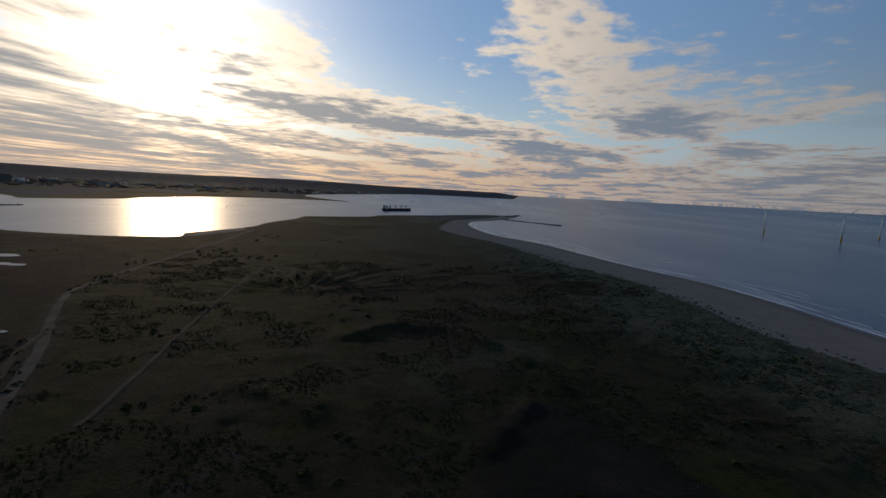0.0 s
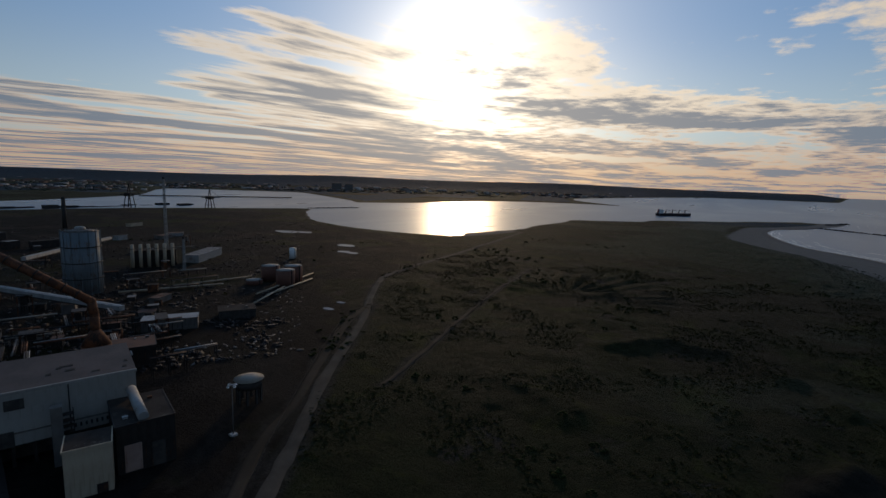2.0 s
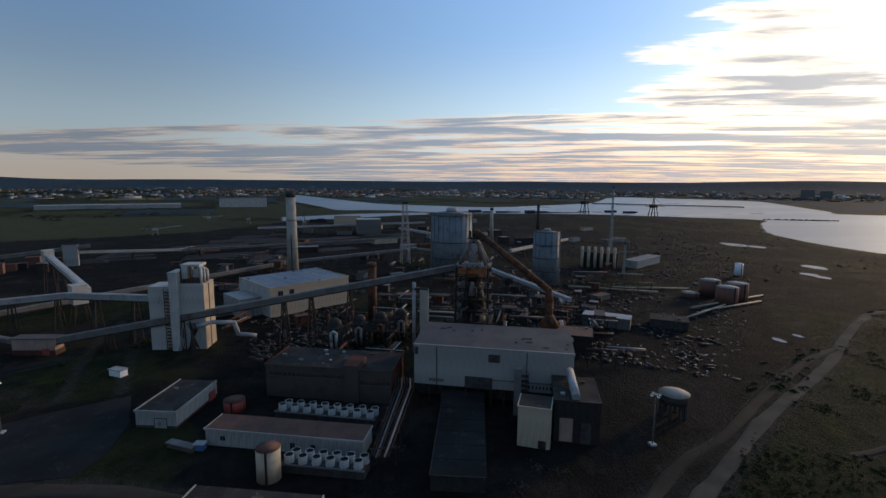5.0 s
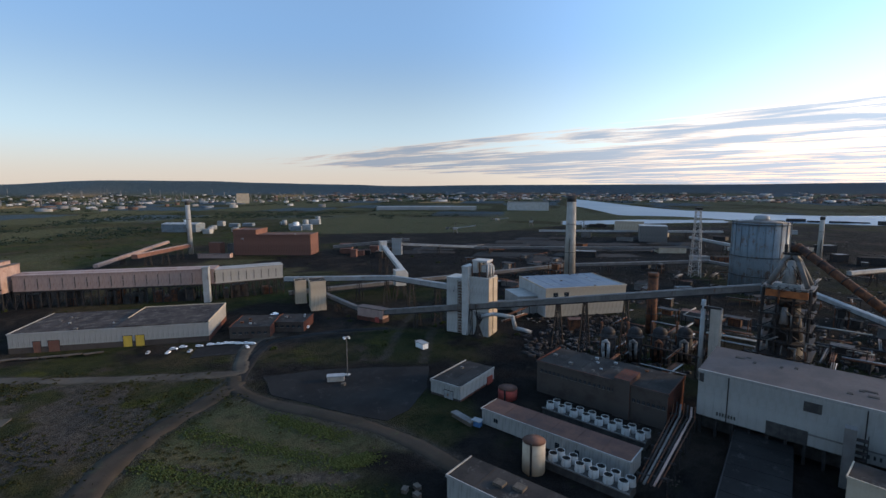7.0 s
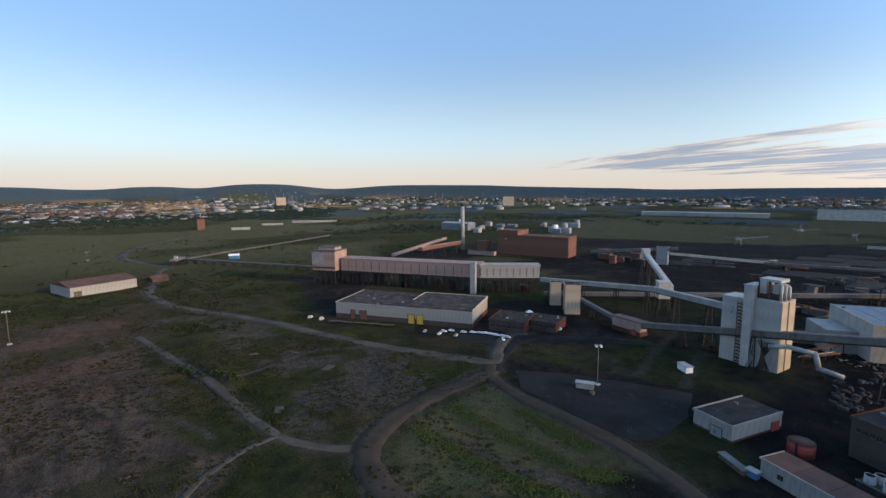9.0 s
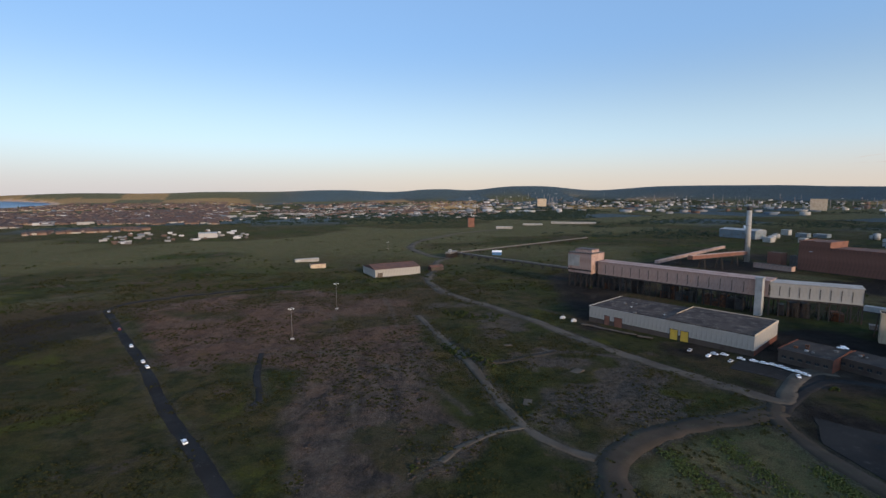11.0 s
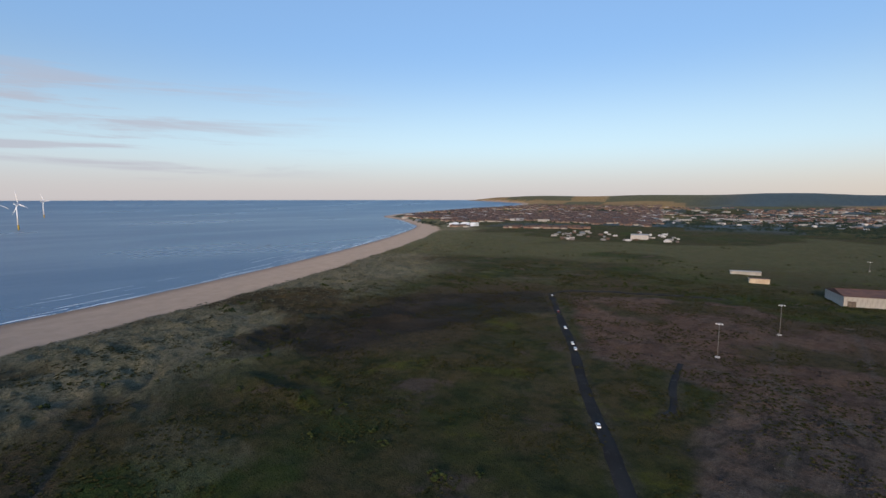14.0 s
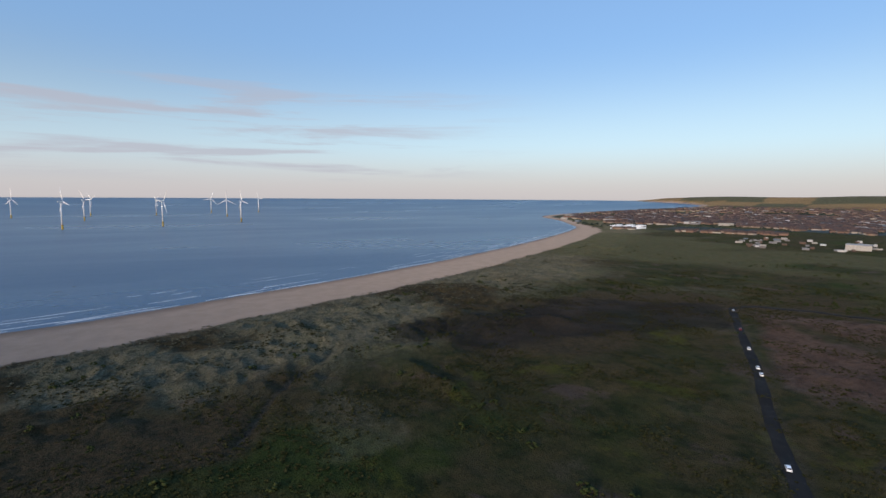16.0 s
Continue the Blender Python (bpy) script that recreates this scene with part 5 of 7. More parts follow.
for k in range(9):
    bm = B(); beam(bm, (20 + k, -4 - k * 0.4, 0), (26 - k * 0.4, -2.5, 3 + 2.4 * k), 0.45), beam(bm, (30 - k, -5, 0), (22 + k, -2.5, 17), 0.35)
    part("ground_frame", bm, "dark", s)
bm = B(); pipe_run(bm, [(28, -4, 15), (36, -2, 17), (48, 0, 16), (50, 0, 9), (60, 2, 7)], 1.3)
part("transfer_pipe", bm, "pale", s)

# hall with the blue grey roof
bl = shed("blue_roofed_hall", (-357, -73), 126.5, 68, 54, 22, "cream", "blueroof", "cream hall with a large blue grey sheeted roof", "building", panels=20, side_panels=10, parapet=0.7, seed=16, vents=6,
          windows=((6, 4, 14, 5), (15, 4, 14, 5)))
bm = B(); bx(bm, -0.4, -0.1, -0.2, 54.2, -0.3, 22.6)
part("gable_face", bm, "plain", bl, "white gable cladding")
bm = B(); bx(bm, -17, -0.5, 14, 44, -0.5, 14), bx(bm, -17.3, -0.5, 13.7, 13.9, 6, 7), bx(bm, -17.3, -0.5, 13.7, 13.9, 11, 12)
part("annexe", bm, "white", bl)

# long warehouse with the brick foot
wh = shed("long_warehouse", (-147, -353), 126.5, 112, 50, 12, "white", "oldroof", "long white warehouse on a red brick foot, stained dark roof", "warehouse", panels=38, side_panels=12, plinth=3.6, parapet=0.6, vents=12,
          seed=18, doors=((13, 4, 7, "brown"), (21, 6, 7, "brown"), (62, 5, 7, "yellow"), (69, 5, 7, "yellow")))
bm = B(); bx(bm, 58, 112, 0.5, 50, 12.0, 13.2)
part("raised_roof", bm, "oldroof", wh)
bm = B(); bx(bm, 57.7, 58.1, 20, 50.2, 11.9, 13.7); bx(bm, 58, 112.4, 50.0, 50.4, 11.9, 13.7); bx(bm, 112, 112.4, 0, 50.2, 11.9, 13.7)
part("roof_kerb", bm, "cream", wh)

# brick offices
shed("brick_office", (-222, -254), 120, 26, 30, 7.5, "brick", "roof", "low red brick office with flat roof", "building", vents=6, parapet=0.6, seed=20, windows=[(2 + 4 * i, 2, 3, 1.5) for i in range(6)])
shed("brick_office", (-246, -240), 112, 22, 22, 6.5, "brick", "roof", "small red brick office beside the yard", "building", vents=5, parapet=0.6, seed=21, windows=[(2 + 4 * i, 2, 3, 1.5) for i in range(5)])
sh = shed("scrap_shed", (-313, 150), 55.3, 32, 12, 7.3, "grey", "pale", "grey shed with a pale sheet roof", "shed", panels=10, parapet=0.2, seed=22)
shed("dark_shed", (-262, 108), 65, 22, 18, 11, "dark", "redroof", "dark rusty shed behind the casthouse", "shed", panels=6, parapet=0.2, vents=4, seed=23)
shed("dark_shed", (-300, 195), 58, 24, 16, 6, "soot", "roof", "low dark shed on bare ground", "shed", vents=3, parapet=0.2, seed=24)


# ---- conveyors ----
def conveyor(a, b, w, h, label, mat="grey", trestles=(), name="conveyor_gallery", roof=None, ribs=True, group="conveyors"):
    """A closed gallery from a to b (x, y, height of its floor) on trestles at the given fractions."""
    a, b = Vector(a), Vector(b)
    flat = Vector((b.x - a.x, b.y - a.y, 0))
    ang = math.degrees(math.atan2(flat.y, flat.x))
    t = thing(name, (a.x, a.y, 0), ang, label, "conveyor", group)
    L, dz = flat.length, b.z - a.z
    bm = B(); beam(bm, (0, 0, a.z + h / 2), (L, 0, a.z + dz + h / 2), w, h)
    part("gallery", bm, mat, t)
    bm = B(); beam(bm, (-0.3, 0, a.z + h + 0.1), (L + 0.3, 0, a.z + dz + h + 0.1), w + 0.6, 0.25); beam(bm, (-0.3, 0, a.z + h + 0.35), (L + 0.3, 0, a.z + dz + h + 0.35), w * 0.5, 0.25)
    part("roof", bm, roof or mat, t)
    for s in (-1, 1):
        bm = B(); beam(bm, (0, s * (w / 2 + 0.15), a.z), (L, s * (w / 2 + 0.15), a.z + dz), 0.3, 0.7)
        part("girder", bm, "dark", t)
    if ribs:
        n = max(2, int(L / 7))
        bm = B(); bx(bm, -0.12, 0.12, -w / 2 - 0.14, w / 2 + 0.14, 0, h)
        first = part("rib", bm, mat, t)
        for i in range(n + 1):
            o = first if i == 0 else first.copy()
            if i:
                scene.collection.objects.link(o)
            o.matrix_basis = pose(L * i / n, 0, a.z + dz * i / n)
    for f in trestles:
        x, z = L * f, a.z + dz * f
        spread = 0.10 * z + w * 0.5
        for s in (-1, 1):
            for k in (-1, 1):
                bm = B(); beam(bm, (x + k * (1.0 + 0.06 * z), s * spread, -0.5), (x + k * 0.8, s * w * 0.4, z), 0.55)
                part("trestle_leg", bm, "dark", t)
        n = max(1, int(z / 7))
        for i in range(n):
            f0, f1 = i / n, (i + 1) / n
            y0, y1 = spread + (w * 0.4 - spread) * f0, spread + (w * 0.4 - spread) * f1
            for p, q in (((x, -y0, z * f0), (x, y1, z * f1)), ((x, y0, z * f0), (x, -y1, z * f1)), ((x, -y1, z * f1), (x, y1, z * f1))):
                bm = B(); beam(bm, p, q, 0.32)
                part("trestle_brace", bm, "dark", t)
    return t


conveyor((-297, -180, 6), (-292, 52, 45), 4.0, 3.4, "long grey conveyor gallery climbing to the furnace", "grey", (0.12, 0.3, 0.55, 0.62, 0.72, 0.9))
conveyor((-316, -250, 10), (-301, -204, 5), 3.0, 2.6, "low sloping conveyor from the transfer towers", "grey", (0.4,))
conveyor((-327, -301, 16), (-352, -205, 20), 4.5, 3.6, "pale conveyor gallery on steel trestles", "pale", (0.1, 0.4, 0.7, 0.95))
conveyor((-352, -205, 20), (-297, -122, 29), 4.0, 3.6, "pale conveyor gallery rising to the silo block", "pale", (0.35, 0.75))
conveyor((-425, -257, 36), (-366, -199, 20), 4.0, 3.6, "white sloping conveyor gallery with rounded head", "plain", (0.3, 0.8))
for at, w, z0, z1 in (((-362, -203), 9, 14, 27), ((-427, -259), 7, 33, 43)):
    t = thing("transfer_station", at, 45, "white boxy conveyor transfer head on steel legs", "transfer tower", "transfer heads")
    bm = B(); bx(bm, -w / 2, w / 2, -w / 2, w / 2, z0, z1); bx(bm, -w / 2 - 0.4, w / 2 + 0.4, -w / 2 - 0.4, w / 2 + 0.4, z1, z1 + 0.5)
    part("house", bm, "plain", t)
    for sx in (-1, 1):
        for sy in (-1, 1):
            bm = B(); beam(bm, (sx * w * 0.6, sy * w * 0.6, -0.5), (sx * w * 0.4, sy * w * 0.4, z0), 0.6)
            part("leg", bm, "dark", t)
t = thing("junction_house", (-300, -203), 83, "faded pink junction house where two conveyors meet", "building")
bm = B(); bx(bm, 0, 24, -3.5, 3.5, 3.0, 9.5)
part("wall", bm, "pink", t)
bm = B(); bx(bm, -0.3, 24.3, -3.8, 3.8, -0.5, 3.0)
part("plinth", bm, "brick", t, "sooty brick foot")
bm = B(); bx(bm, -0.6, 24.6, -4.1, 4.1, 9.5, 10.1)
part("roof", bm, "mauve", t)
bm = B(); bx(bm, 17, 21, -3.9, -3.4, 0, 4)
part("door", bm, "red", t)
for at, rz, w, d, h in (((-321, -285), 45, 9, 9, 20), ((-312, -262), 45, 16, 12, 24)):
    shed("transfer_tower", at, rz, w, d, h, "cream", "roof", "cream clad conveyor transfer tower", "transfer tower", panels=4, side_panels=4, parapet=0.4, vents=1, seed=h)
conveyor((-330, -300, 3), (-552, -92, 8), 5.0, 3.0, "long low grey ground conveyor beside the ore yard", "grey", (0.3, 0.6, 0.9), ribs=False)
conveyor((-552, -92, 8), (-640, 60, 9), 5.0, 3.0, "long low grey ground conveyor beside the ore yard", "grey", (0.3, 0.7), ribs=False)
conveyor((-640, 60, 9), (-520, 130, 14), 4.5, 3.0, "low grey conveyor behind the gas holder", "grey", (0.5,), ribs=False)
conveyor((-444, 113, 16), (-345, 154, 8), 4.0, 3.0, "pale sloping conveyor gallery", "pale", (0.3, 0.75))
conveyor((-660, -330, 4), (-800, 60, 6), 4.5, 3.0, "grey yard conveyor crossing the ore field", "grey", (0.3, 0.6), ribs=False)
conveyor((-900, -200, 14), (-1050, 120, 10), 5, 3.5, "distant pale conveyor bridge", "pale", (0.2, 0.5, 0.8), ribs=False)
conveyor((-960, 60, 6), (-640, 100, 26), 5, 3.5, "distant pale conveyor rising to the holder", "pale", (0.3, 0.7), ribs=False)
conveyor((-760, 330, 5), (-560, 170, 16), 4, 3, "distant pale conveyor rising past the chimney", "pale", (0.4, 0.8), ribs=False)
conveyor((-82, -768, 4.5), (-236, -541, 5), 3.0, 1.8, "long low conveyor on short trestles across grass", "grey", [i / 16 for i in range(17)], ribs=False)
conveyor((-82, -755, 4), (-400, -985, 4), 2.6, 1.2, "long low conveyor running into the distance", "grey", [i / 12 for i in range(13)], ribs=False)
t = thing("conveyor_station", (-80, -740), 60, "dark open conveyor drive station on stilts", "building")
bm = B(); bx(bm, -16, 14, -4, 4, 7, 9.5)
part("deck", bm, "grey", t)
for i in range(7):
    bm = B(); bx(bm, -15 + 4.6 * i, -14.3 + 4.6 * i, -3.5, 3.5, -0.5, 7)
    part("pier", bm, "dark", t)
bm = B(); bx(bm, 2, 6, -2, 2, 9.5, 13)
part("winch_house", bm, "pale", t)


# ---- sinter hall on stilts ----
def stilt_hall(at, rz, L, D, z0, z1, wall, label, ribs, seed):
    t = thing("sinter_gallery", at, rz, label, "building", "sinter galleries")
    bm = B(); bx(bm, 0, L, 0, D, z0, z1)
    part("wall", bm, wall, t)
    panel_row(t, (0, 0), (L, 0), z0 + 0.2, z1 - 0.2, (0, -1), ribs * 2, wall)
    bm = B(); bx(bm, -0.6, L + 0.6, -0.6, D / 2, z1, z1 + 0.5); bx(bm, -0.6, L + 0.6, D / 2, D + 0.6, z1, z1 + 0.9)
    part("roof", bm, wall, t)
    bm = B(); bx(bm, 0, L, -0.4, 0, z0 - 1.2, z0)
    part("edge_girder", bm, "dark", t)
    for i in range(ribs + 1):
        bm = B(); bx(bm, L * i / ribs - 0.25, L * i / ribs + 0.25, -0.35, 0, z0 + 1.5, z1 - 2.5)
        part("slot_window", bm, "soot", t)
    n = int(L / 6)
    for i in range(n + 1):
        for y in (1, D - 1):
            bm = B(); bx(bm, L * i / n - 0.4, L * i / n + 0.4, y - 0.4, y + 0.4, -0.5, z0)
            part("stilt", bm, "dark", t)
        if i < n:
            bm = B(); beam(bm, (L * i / n, 1, 0), (L * (i + 1) / n, 1, z0), 0.3), beam(bm, (L * i / n, 1, z0 * 0.5), (L * (i + 1) / n, 1, z0 * 0.5), 0.35)
            part("brace", bm, "dark", t)
    rng = random.Random(seed)
    for i in range(int(L / 9)):
        x = rng.uniform(2, L - 8)
        bm = B(); bx(bm, x, x + rng.uniform(4, 9), 3, D - 2, -0.5, rng.uniform(4, z0 - 2))
        part("machine", bm, rng.choice(["soot", "dark", "rust"]), t)
    return t


stilt_hall((-207, -479), 126, 154, 16, 15, 28, "pink", "long faded pink sinter gallery on dark steel stilts", 17, 3)
stilt_hall((-298, -354), 143, 58, 14, 15, 27, "white", "white sinter gallery on steel stilts", 9, 4)
t = thing("sinter_tower", (-192, -492), 126, "faded pink clad tower at the gallery end", "tower")
bm = B(); bx(bm, -12, 16, -3, 22, 15, 36)
part("wall", bm, "pink", t)
bm = B(); bx(bm, -12.6, 16.6, -3.6, 22.6, 36, 36.7)
part("roof", bm, "mauve", t)
bm = B(); bx(bm, -12.2, 2, -3.4, -2.9, 22, 34)
part("white_face", bm, "white", t)
bm = B(); bx(bm, -12, 16, -3.3, -2.8, 17.5, 19)
part("stringcourse", bm, "dark", t)
panel_row(t, (2, -3), (16, -3), 15.2, 35.8, (0, -1), 5, "pink")
for x in (-11, -4, 3, 10, 15):
    for y in (-2, 10, 21):
        bm = B(); bx(bm, x - 0.5, x + 0.5, y - 0.5, y + 0.5, -0.5, 15)
        part("stilt", bm, "dark", t)
    bm = B(); beam(bm, (x, -2, 0), (x, 10, 15), 0.4), beam(bm, (x, 10, 0), (x, 21, 15), 0.4)
    part("brace", bm, "dark", t)
bm = B(); bx(bm, -8, 12, 4, 18, 36.7, 39.5)
part("penthouse", bm, "pink", t)
bm = B(); bx(bm, -8.4, 12.4, 3.6, 18.4, 39.5, 40)
part("penthouse_roof", bm, "mauve", t)
t = thing("drop_shaft", (-293, -357), 126, "white vertical chute down the gallery front", "chute")
bm = B(); bx(bm, -3, 2, -6, 0, -0.5, 31); bx(bm, -3.4, 2.4, -6.4, 0, 30, 31.5)
part("shaft", bm, "pale", t)

# pellet plant
shed("pellet_plant", (-518, -553), 112.6, 100, 40, 30, "brown", "redroof", "large red brown clad pellet plant", "building", panels=26, side_panels=10, parapet=0.8, seed=31, vents=6)
t = shed("pellet_tower", (-512, -566), 112.6, 34, 44, 37, "brown", "redroof", "taller red brown end block of the pellet plant", "building", panels=9, parapet=0.8, seed=32, vents=3)
bm = B(); bx(bm, 12, 16, -0.5, 0, 24, 25)
part("sign_bar", bm, "stone", t)
shed("red_block", (-500, -603), 112.6, 17, 14, 18, "brown", "redroof", "small red brown block near the white chimney", "building", panels=5, parapet=0.4, seed=33)
shed("grey_block", (-522, -590), 112.6, 30, 14, 14, "grey", "roof", "grey industrial block with pipework", "building", panels=8, parapet=0.4, vents=5, seed=34)
shed("low_block", (-470, -590), 112.6, 46, 9, 6, "pink", "roof", "low faded pink building in front of the plant", "building", panels=10, parapet=0.3, seed=35)
conveyor((-345, -535, 20), (-486, -628, 12), 6, 4.5, "red brown sloping conveyor towards the white chimney", "brown", (0.2, 0.5, 0.8), roof="pink")
conveyor((-340, -600, 6), (-520, -720, 10), 5, 3.5, "pale low conveyor behind the chimney", "pink", (0.3, 0.7))
conveyor((-570, -430, 10), (-620, -330, 20), 5, 4, "grey conveyor beside the brown plant", "grey", (0.3, 0.7))
shed("transfer_tower", (-606, -352), 112, 14, 12, 24, "pale", "roof", "pale conveyor transfer tower by the ore field", "transfer tower", panels=4, parapet=0.4, seed=36)
conveyor((-612, -345, 14), (-690, -250, 5), 4, 3, "pale conveyor sloping to the ore field", "pale", (0.5,), ribs=False)
for i in range(12):
    rng = random.Random(50 + i)
    at = (-560 - rng.uniform(0, 60), -440 + rng.uniform(-20, 90))
    shed("plant_shed", at, 112, rng.uniform(8, 18), rng.uniform(6, 12), rng.uniform(4, 11), rng.choice(["rust", "brown", "dark"]), "redroof", "small rusty shed among the plant", "shed", parapet=0.2, seed=i)

# blue works far behind
shed("blue_works", (-712, -1003), 112, 78, 40, 17, "holder", "pale", "distant long blue grey shed with pale roof", "building", parapet=0.2, rise=3, pitched=True)
rng = random.Random(77)
for i in range(20):
    az, el = rng.uniform(128.5, 143), rng.uniform(-5.0, -4.2)
    p = place(az, el)
    if rng.random() < 0.45:
        tank(p, rng.uniform(3, 8), rng.uniform(8, 24), rng.choice(["turbine", "pale", "stone"]), "distant pale process tank", "pale", "distant tanks")
    else:
        shed("process_shed", p, 112, rng.uniform(12, 30), rng.uniform(10, 18), rng.uniform(5, 14), rng.choice(["pale", "white", "holder"]), "pale", "distant pale process building", "building", parapet=0.2, seed=i)

# grey sheds by the river
shed("river_shed", (-929, -24), 95, 46, 40, 28, "grey", "pale", "large grey shed by the river", "building", panels=10, parapet=0.3, seed=41)
shed("river_shed", (-1123, -81), 95, 60, 30, 22, "cream", "pale", "long cream shed by the river", "building", panels=10, parapet=0.3, seed=42)
shed("works_shed", (-518, 314), 125, 66, 16, 9, "pale", "grey", "pale low shed with grey roof", "shed", panels=16, parapet=0.2, seed=43)
for i in range(6):
    a = Vector((-539, 254)).lerp(Vector((-522, 287)), i / 5)
    t = thing("process_column", (a.x, a.y), 0, "upright cream process column", "column", "process columns")
    bm = B(); tube(bm, (0, 0, -0.5), (0, 0, 25), 1.7, n=12)
    part("shell", bm, "cream", t)
    bm = B(); tube(bm, (0, 0, 20), (0, 0, 20.4), 2.4, n=12)
    part("platform", bm, "dark", t)
shed("process_block", (-545, 258), 60, 40, 14, 17, "dark", "roof", "dark process block behind cream columns", "building", vents=8, parapet=0.3, seed=44)

# far warehouse, small huts
shed("far_warehouse", (30, -570), 204, 60, 42, 9.5, "white", "redroof", "cream warehouse with a low ridged roof", "warehouse", panels=16, side_panels=8, rise=4, pitched=True, seed=45, doors=((3, 6, 5, "wood"),))
shed("small_hut", (-40, -608), 204, 18, 10, 4.5, "brick", "redroof", "small red brick hut by the road", "hut", rise=2, pitched=True)
shed("small_hut", (152, -703), 200, 34, 8, 4, "white", "stone", "low white hut in the grass", "hut", parapet=0.2)
shed("small_hut", (120, -648), 200, 20, 9, 5, "cream", "redroof", "low tan hut in the grass", "hut", parapet=0.2)
shed("gas_house", (-205, -1412), 180, 18, 18, 28, "brown", "roof", "distant square brown tower house", "tower", parapet=0.3)
shed("blue_white_house", (-150, -762), 160, 14, 9, 4.5, "blue", "turbine", "small white roofed house with blue walls", "house", rise=2.2, pitched=True)
shed("skip_office", (-190, -150), 122, 8.5, 3.4, 3.0, "concrete", "pale", "pale portable cabin on the asphalt yard", "cabin", parapet=0)
shed("site_cabin", (-258, -134), 62, 8, 4, 3.5, "turbine", "pale", "small white cabin on the verge", "cabin", parapet=0)
shed("site_cabin", (-182, -77), 62, 12, 2.5, 2, "wood", "grey", "weathered timber store by the pump house", "cabin", parapet=0)
shed("site_cabin", (-178, -66), 79, 3.5, 2.4, 2.6, "blue", "pale", "small blue cabin by the pump house", "cabin", parapet=0)


def lamp_mast(at, h, label="slim pale lighting mast with a ring of lamps"):
    t = thing("lighting_mast", at, 0, label, "mast", "lighting masts")
    bm = B(); tube(bm, (0, 0, -0.5), (0, 0, h), 0.26, 0.15, n=8)
    part("pole", bm, "grey", t)
    bm = B(); bx(bm, -1.9, 1.9, -0.25, 0.25, h, h + 0.3); bx(bm, -0.25, 0.25, -1.9, 1.9, h, h + 0.3)
    part("headframe", bm, "pale", t)
    for x, y in ((-1.7, 0), (1.7, 0), (0, 1.7), (0, -1.7)):
        bm = B(); bx(bm, x - 0.4, x + 0.4, y - 0.4, y + 0.4, h - 0.45, h)
        part("lamp", bm, "lampglass", t)
    bm = B(); bx(bm, -1.2, 1.2, -1.2, 1.2, -0.5, 0.7)
    part("footing", bm, "stone", t)
    return t


lamp_mast((-202, -146), 21), lamp_mast((76, -332), 22), lamp_mast((56, -416), 22.5), lamp_mast((22, -865), 13), lamp_mast((-158, 107), 20.5, "slim pale lighting mast beside the works track")


# pipe bridge from the casthouse
t = thing("pipe_bridge", (-212, 15, 0), 0, "bundle of rusty pipes on a low bridge", "pipes")
for k in range(7):
    bm = B(); pipe_run(bm, [(0.5 * k, 1.3 * k - 4, 11 - 0.4 * (k % 3)), (6 + 0.5 * k, 1.3 * k - 4.5, 8 + 0.6 * (k % 2)), (58 + 0.2 * k, 1.0 * k - 16, 6.5 + 0.5 * (k % 2))], 0.22 + 0.10 * (k % 3), 8)
    part("pipe", bm, ("rust", "dark", "grey", "rust", "dark", "pink", "rust")[k], t)
for i in range(6):
    x = 4 + 10 * i
    y = -1 - 11 * i / 5
    bm = B(); beam(bm, (x, y - 4, 0), (x, y - 4, 7.5), 0.4), beam(bm, (x, y + 5, 0), (x, y + 5, 7.5), 0.4), beam(bm, (x, y - 4.5, 7), (x, y + 5.5, 7), 0.45)
    part("portal", bm, "dark", t)

# loose pipework, frames and plant round the furnace
rng = random.Random(91)
for i in range(60):
    x, y = rng.uniform(-345, -232), rng.uniform(-30, 150)
    if -262 < x and y < 105 and (x + 236) * 0.33 - (y - 40) * -0.0 > -9 and y > 12:
        continue
    if abs(x + 283) < 16 and abs(y - 63) < 16:
        continue
    t = thing("pipe_rack", (x, y, 0), 71 + rng.choice([0, 90]) + rng.uniform(-4, 4), "rusty raised pipe rack among dark plant", "pipes", "pipe racks")
    L, z = rng.uniform(12, 32), rng.uniform(3, 13)
    for k in range(rng.randint(2, 4)):
        bm = B(); tube(bm, (0, k * 0.9, z), (L, k * 0.9, z), rng.uniform(0.18, 0.5), n=8)
        part("pipe", bm, rng.choice(["rust", "grey", "dark", "pale", "rust"]), t)
    for f in (0.05, 0.5, 0.95):
        bm = B(); beam(bm, (L * f, -0.6, -0.5), (L * f, -0.6, z), 0.35), beam(bm, (L * f, 3.2, -0.5), (L * f, 3.2, z), 0.35), beam(bm, (L * f, -0.8, z - 0.4), (L * f, 3.4, z - 0.4), 0.4)
        part("portal", bm, "dark", t)
for i in range(34):
    x, y = rng.uniform(-420, -235), rng.uniform(105, 250)
    if abs(x + 455) < 20 or (x * 0.75 + y > -75):
        continue
    shed("plant_hut", (x, y), 60, rng.uniform(5, 16), rng.uniform(4, 9), rng.uniform(2.5, 7), rng.choice(["dark", "grey", "rust", "soot"]), rng.choice(["roof", "redroof", "grey"]),
         "small weathered plant hut on bare ground", "hut", parapet=0.15, seed=i)
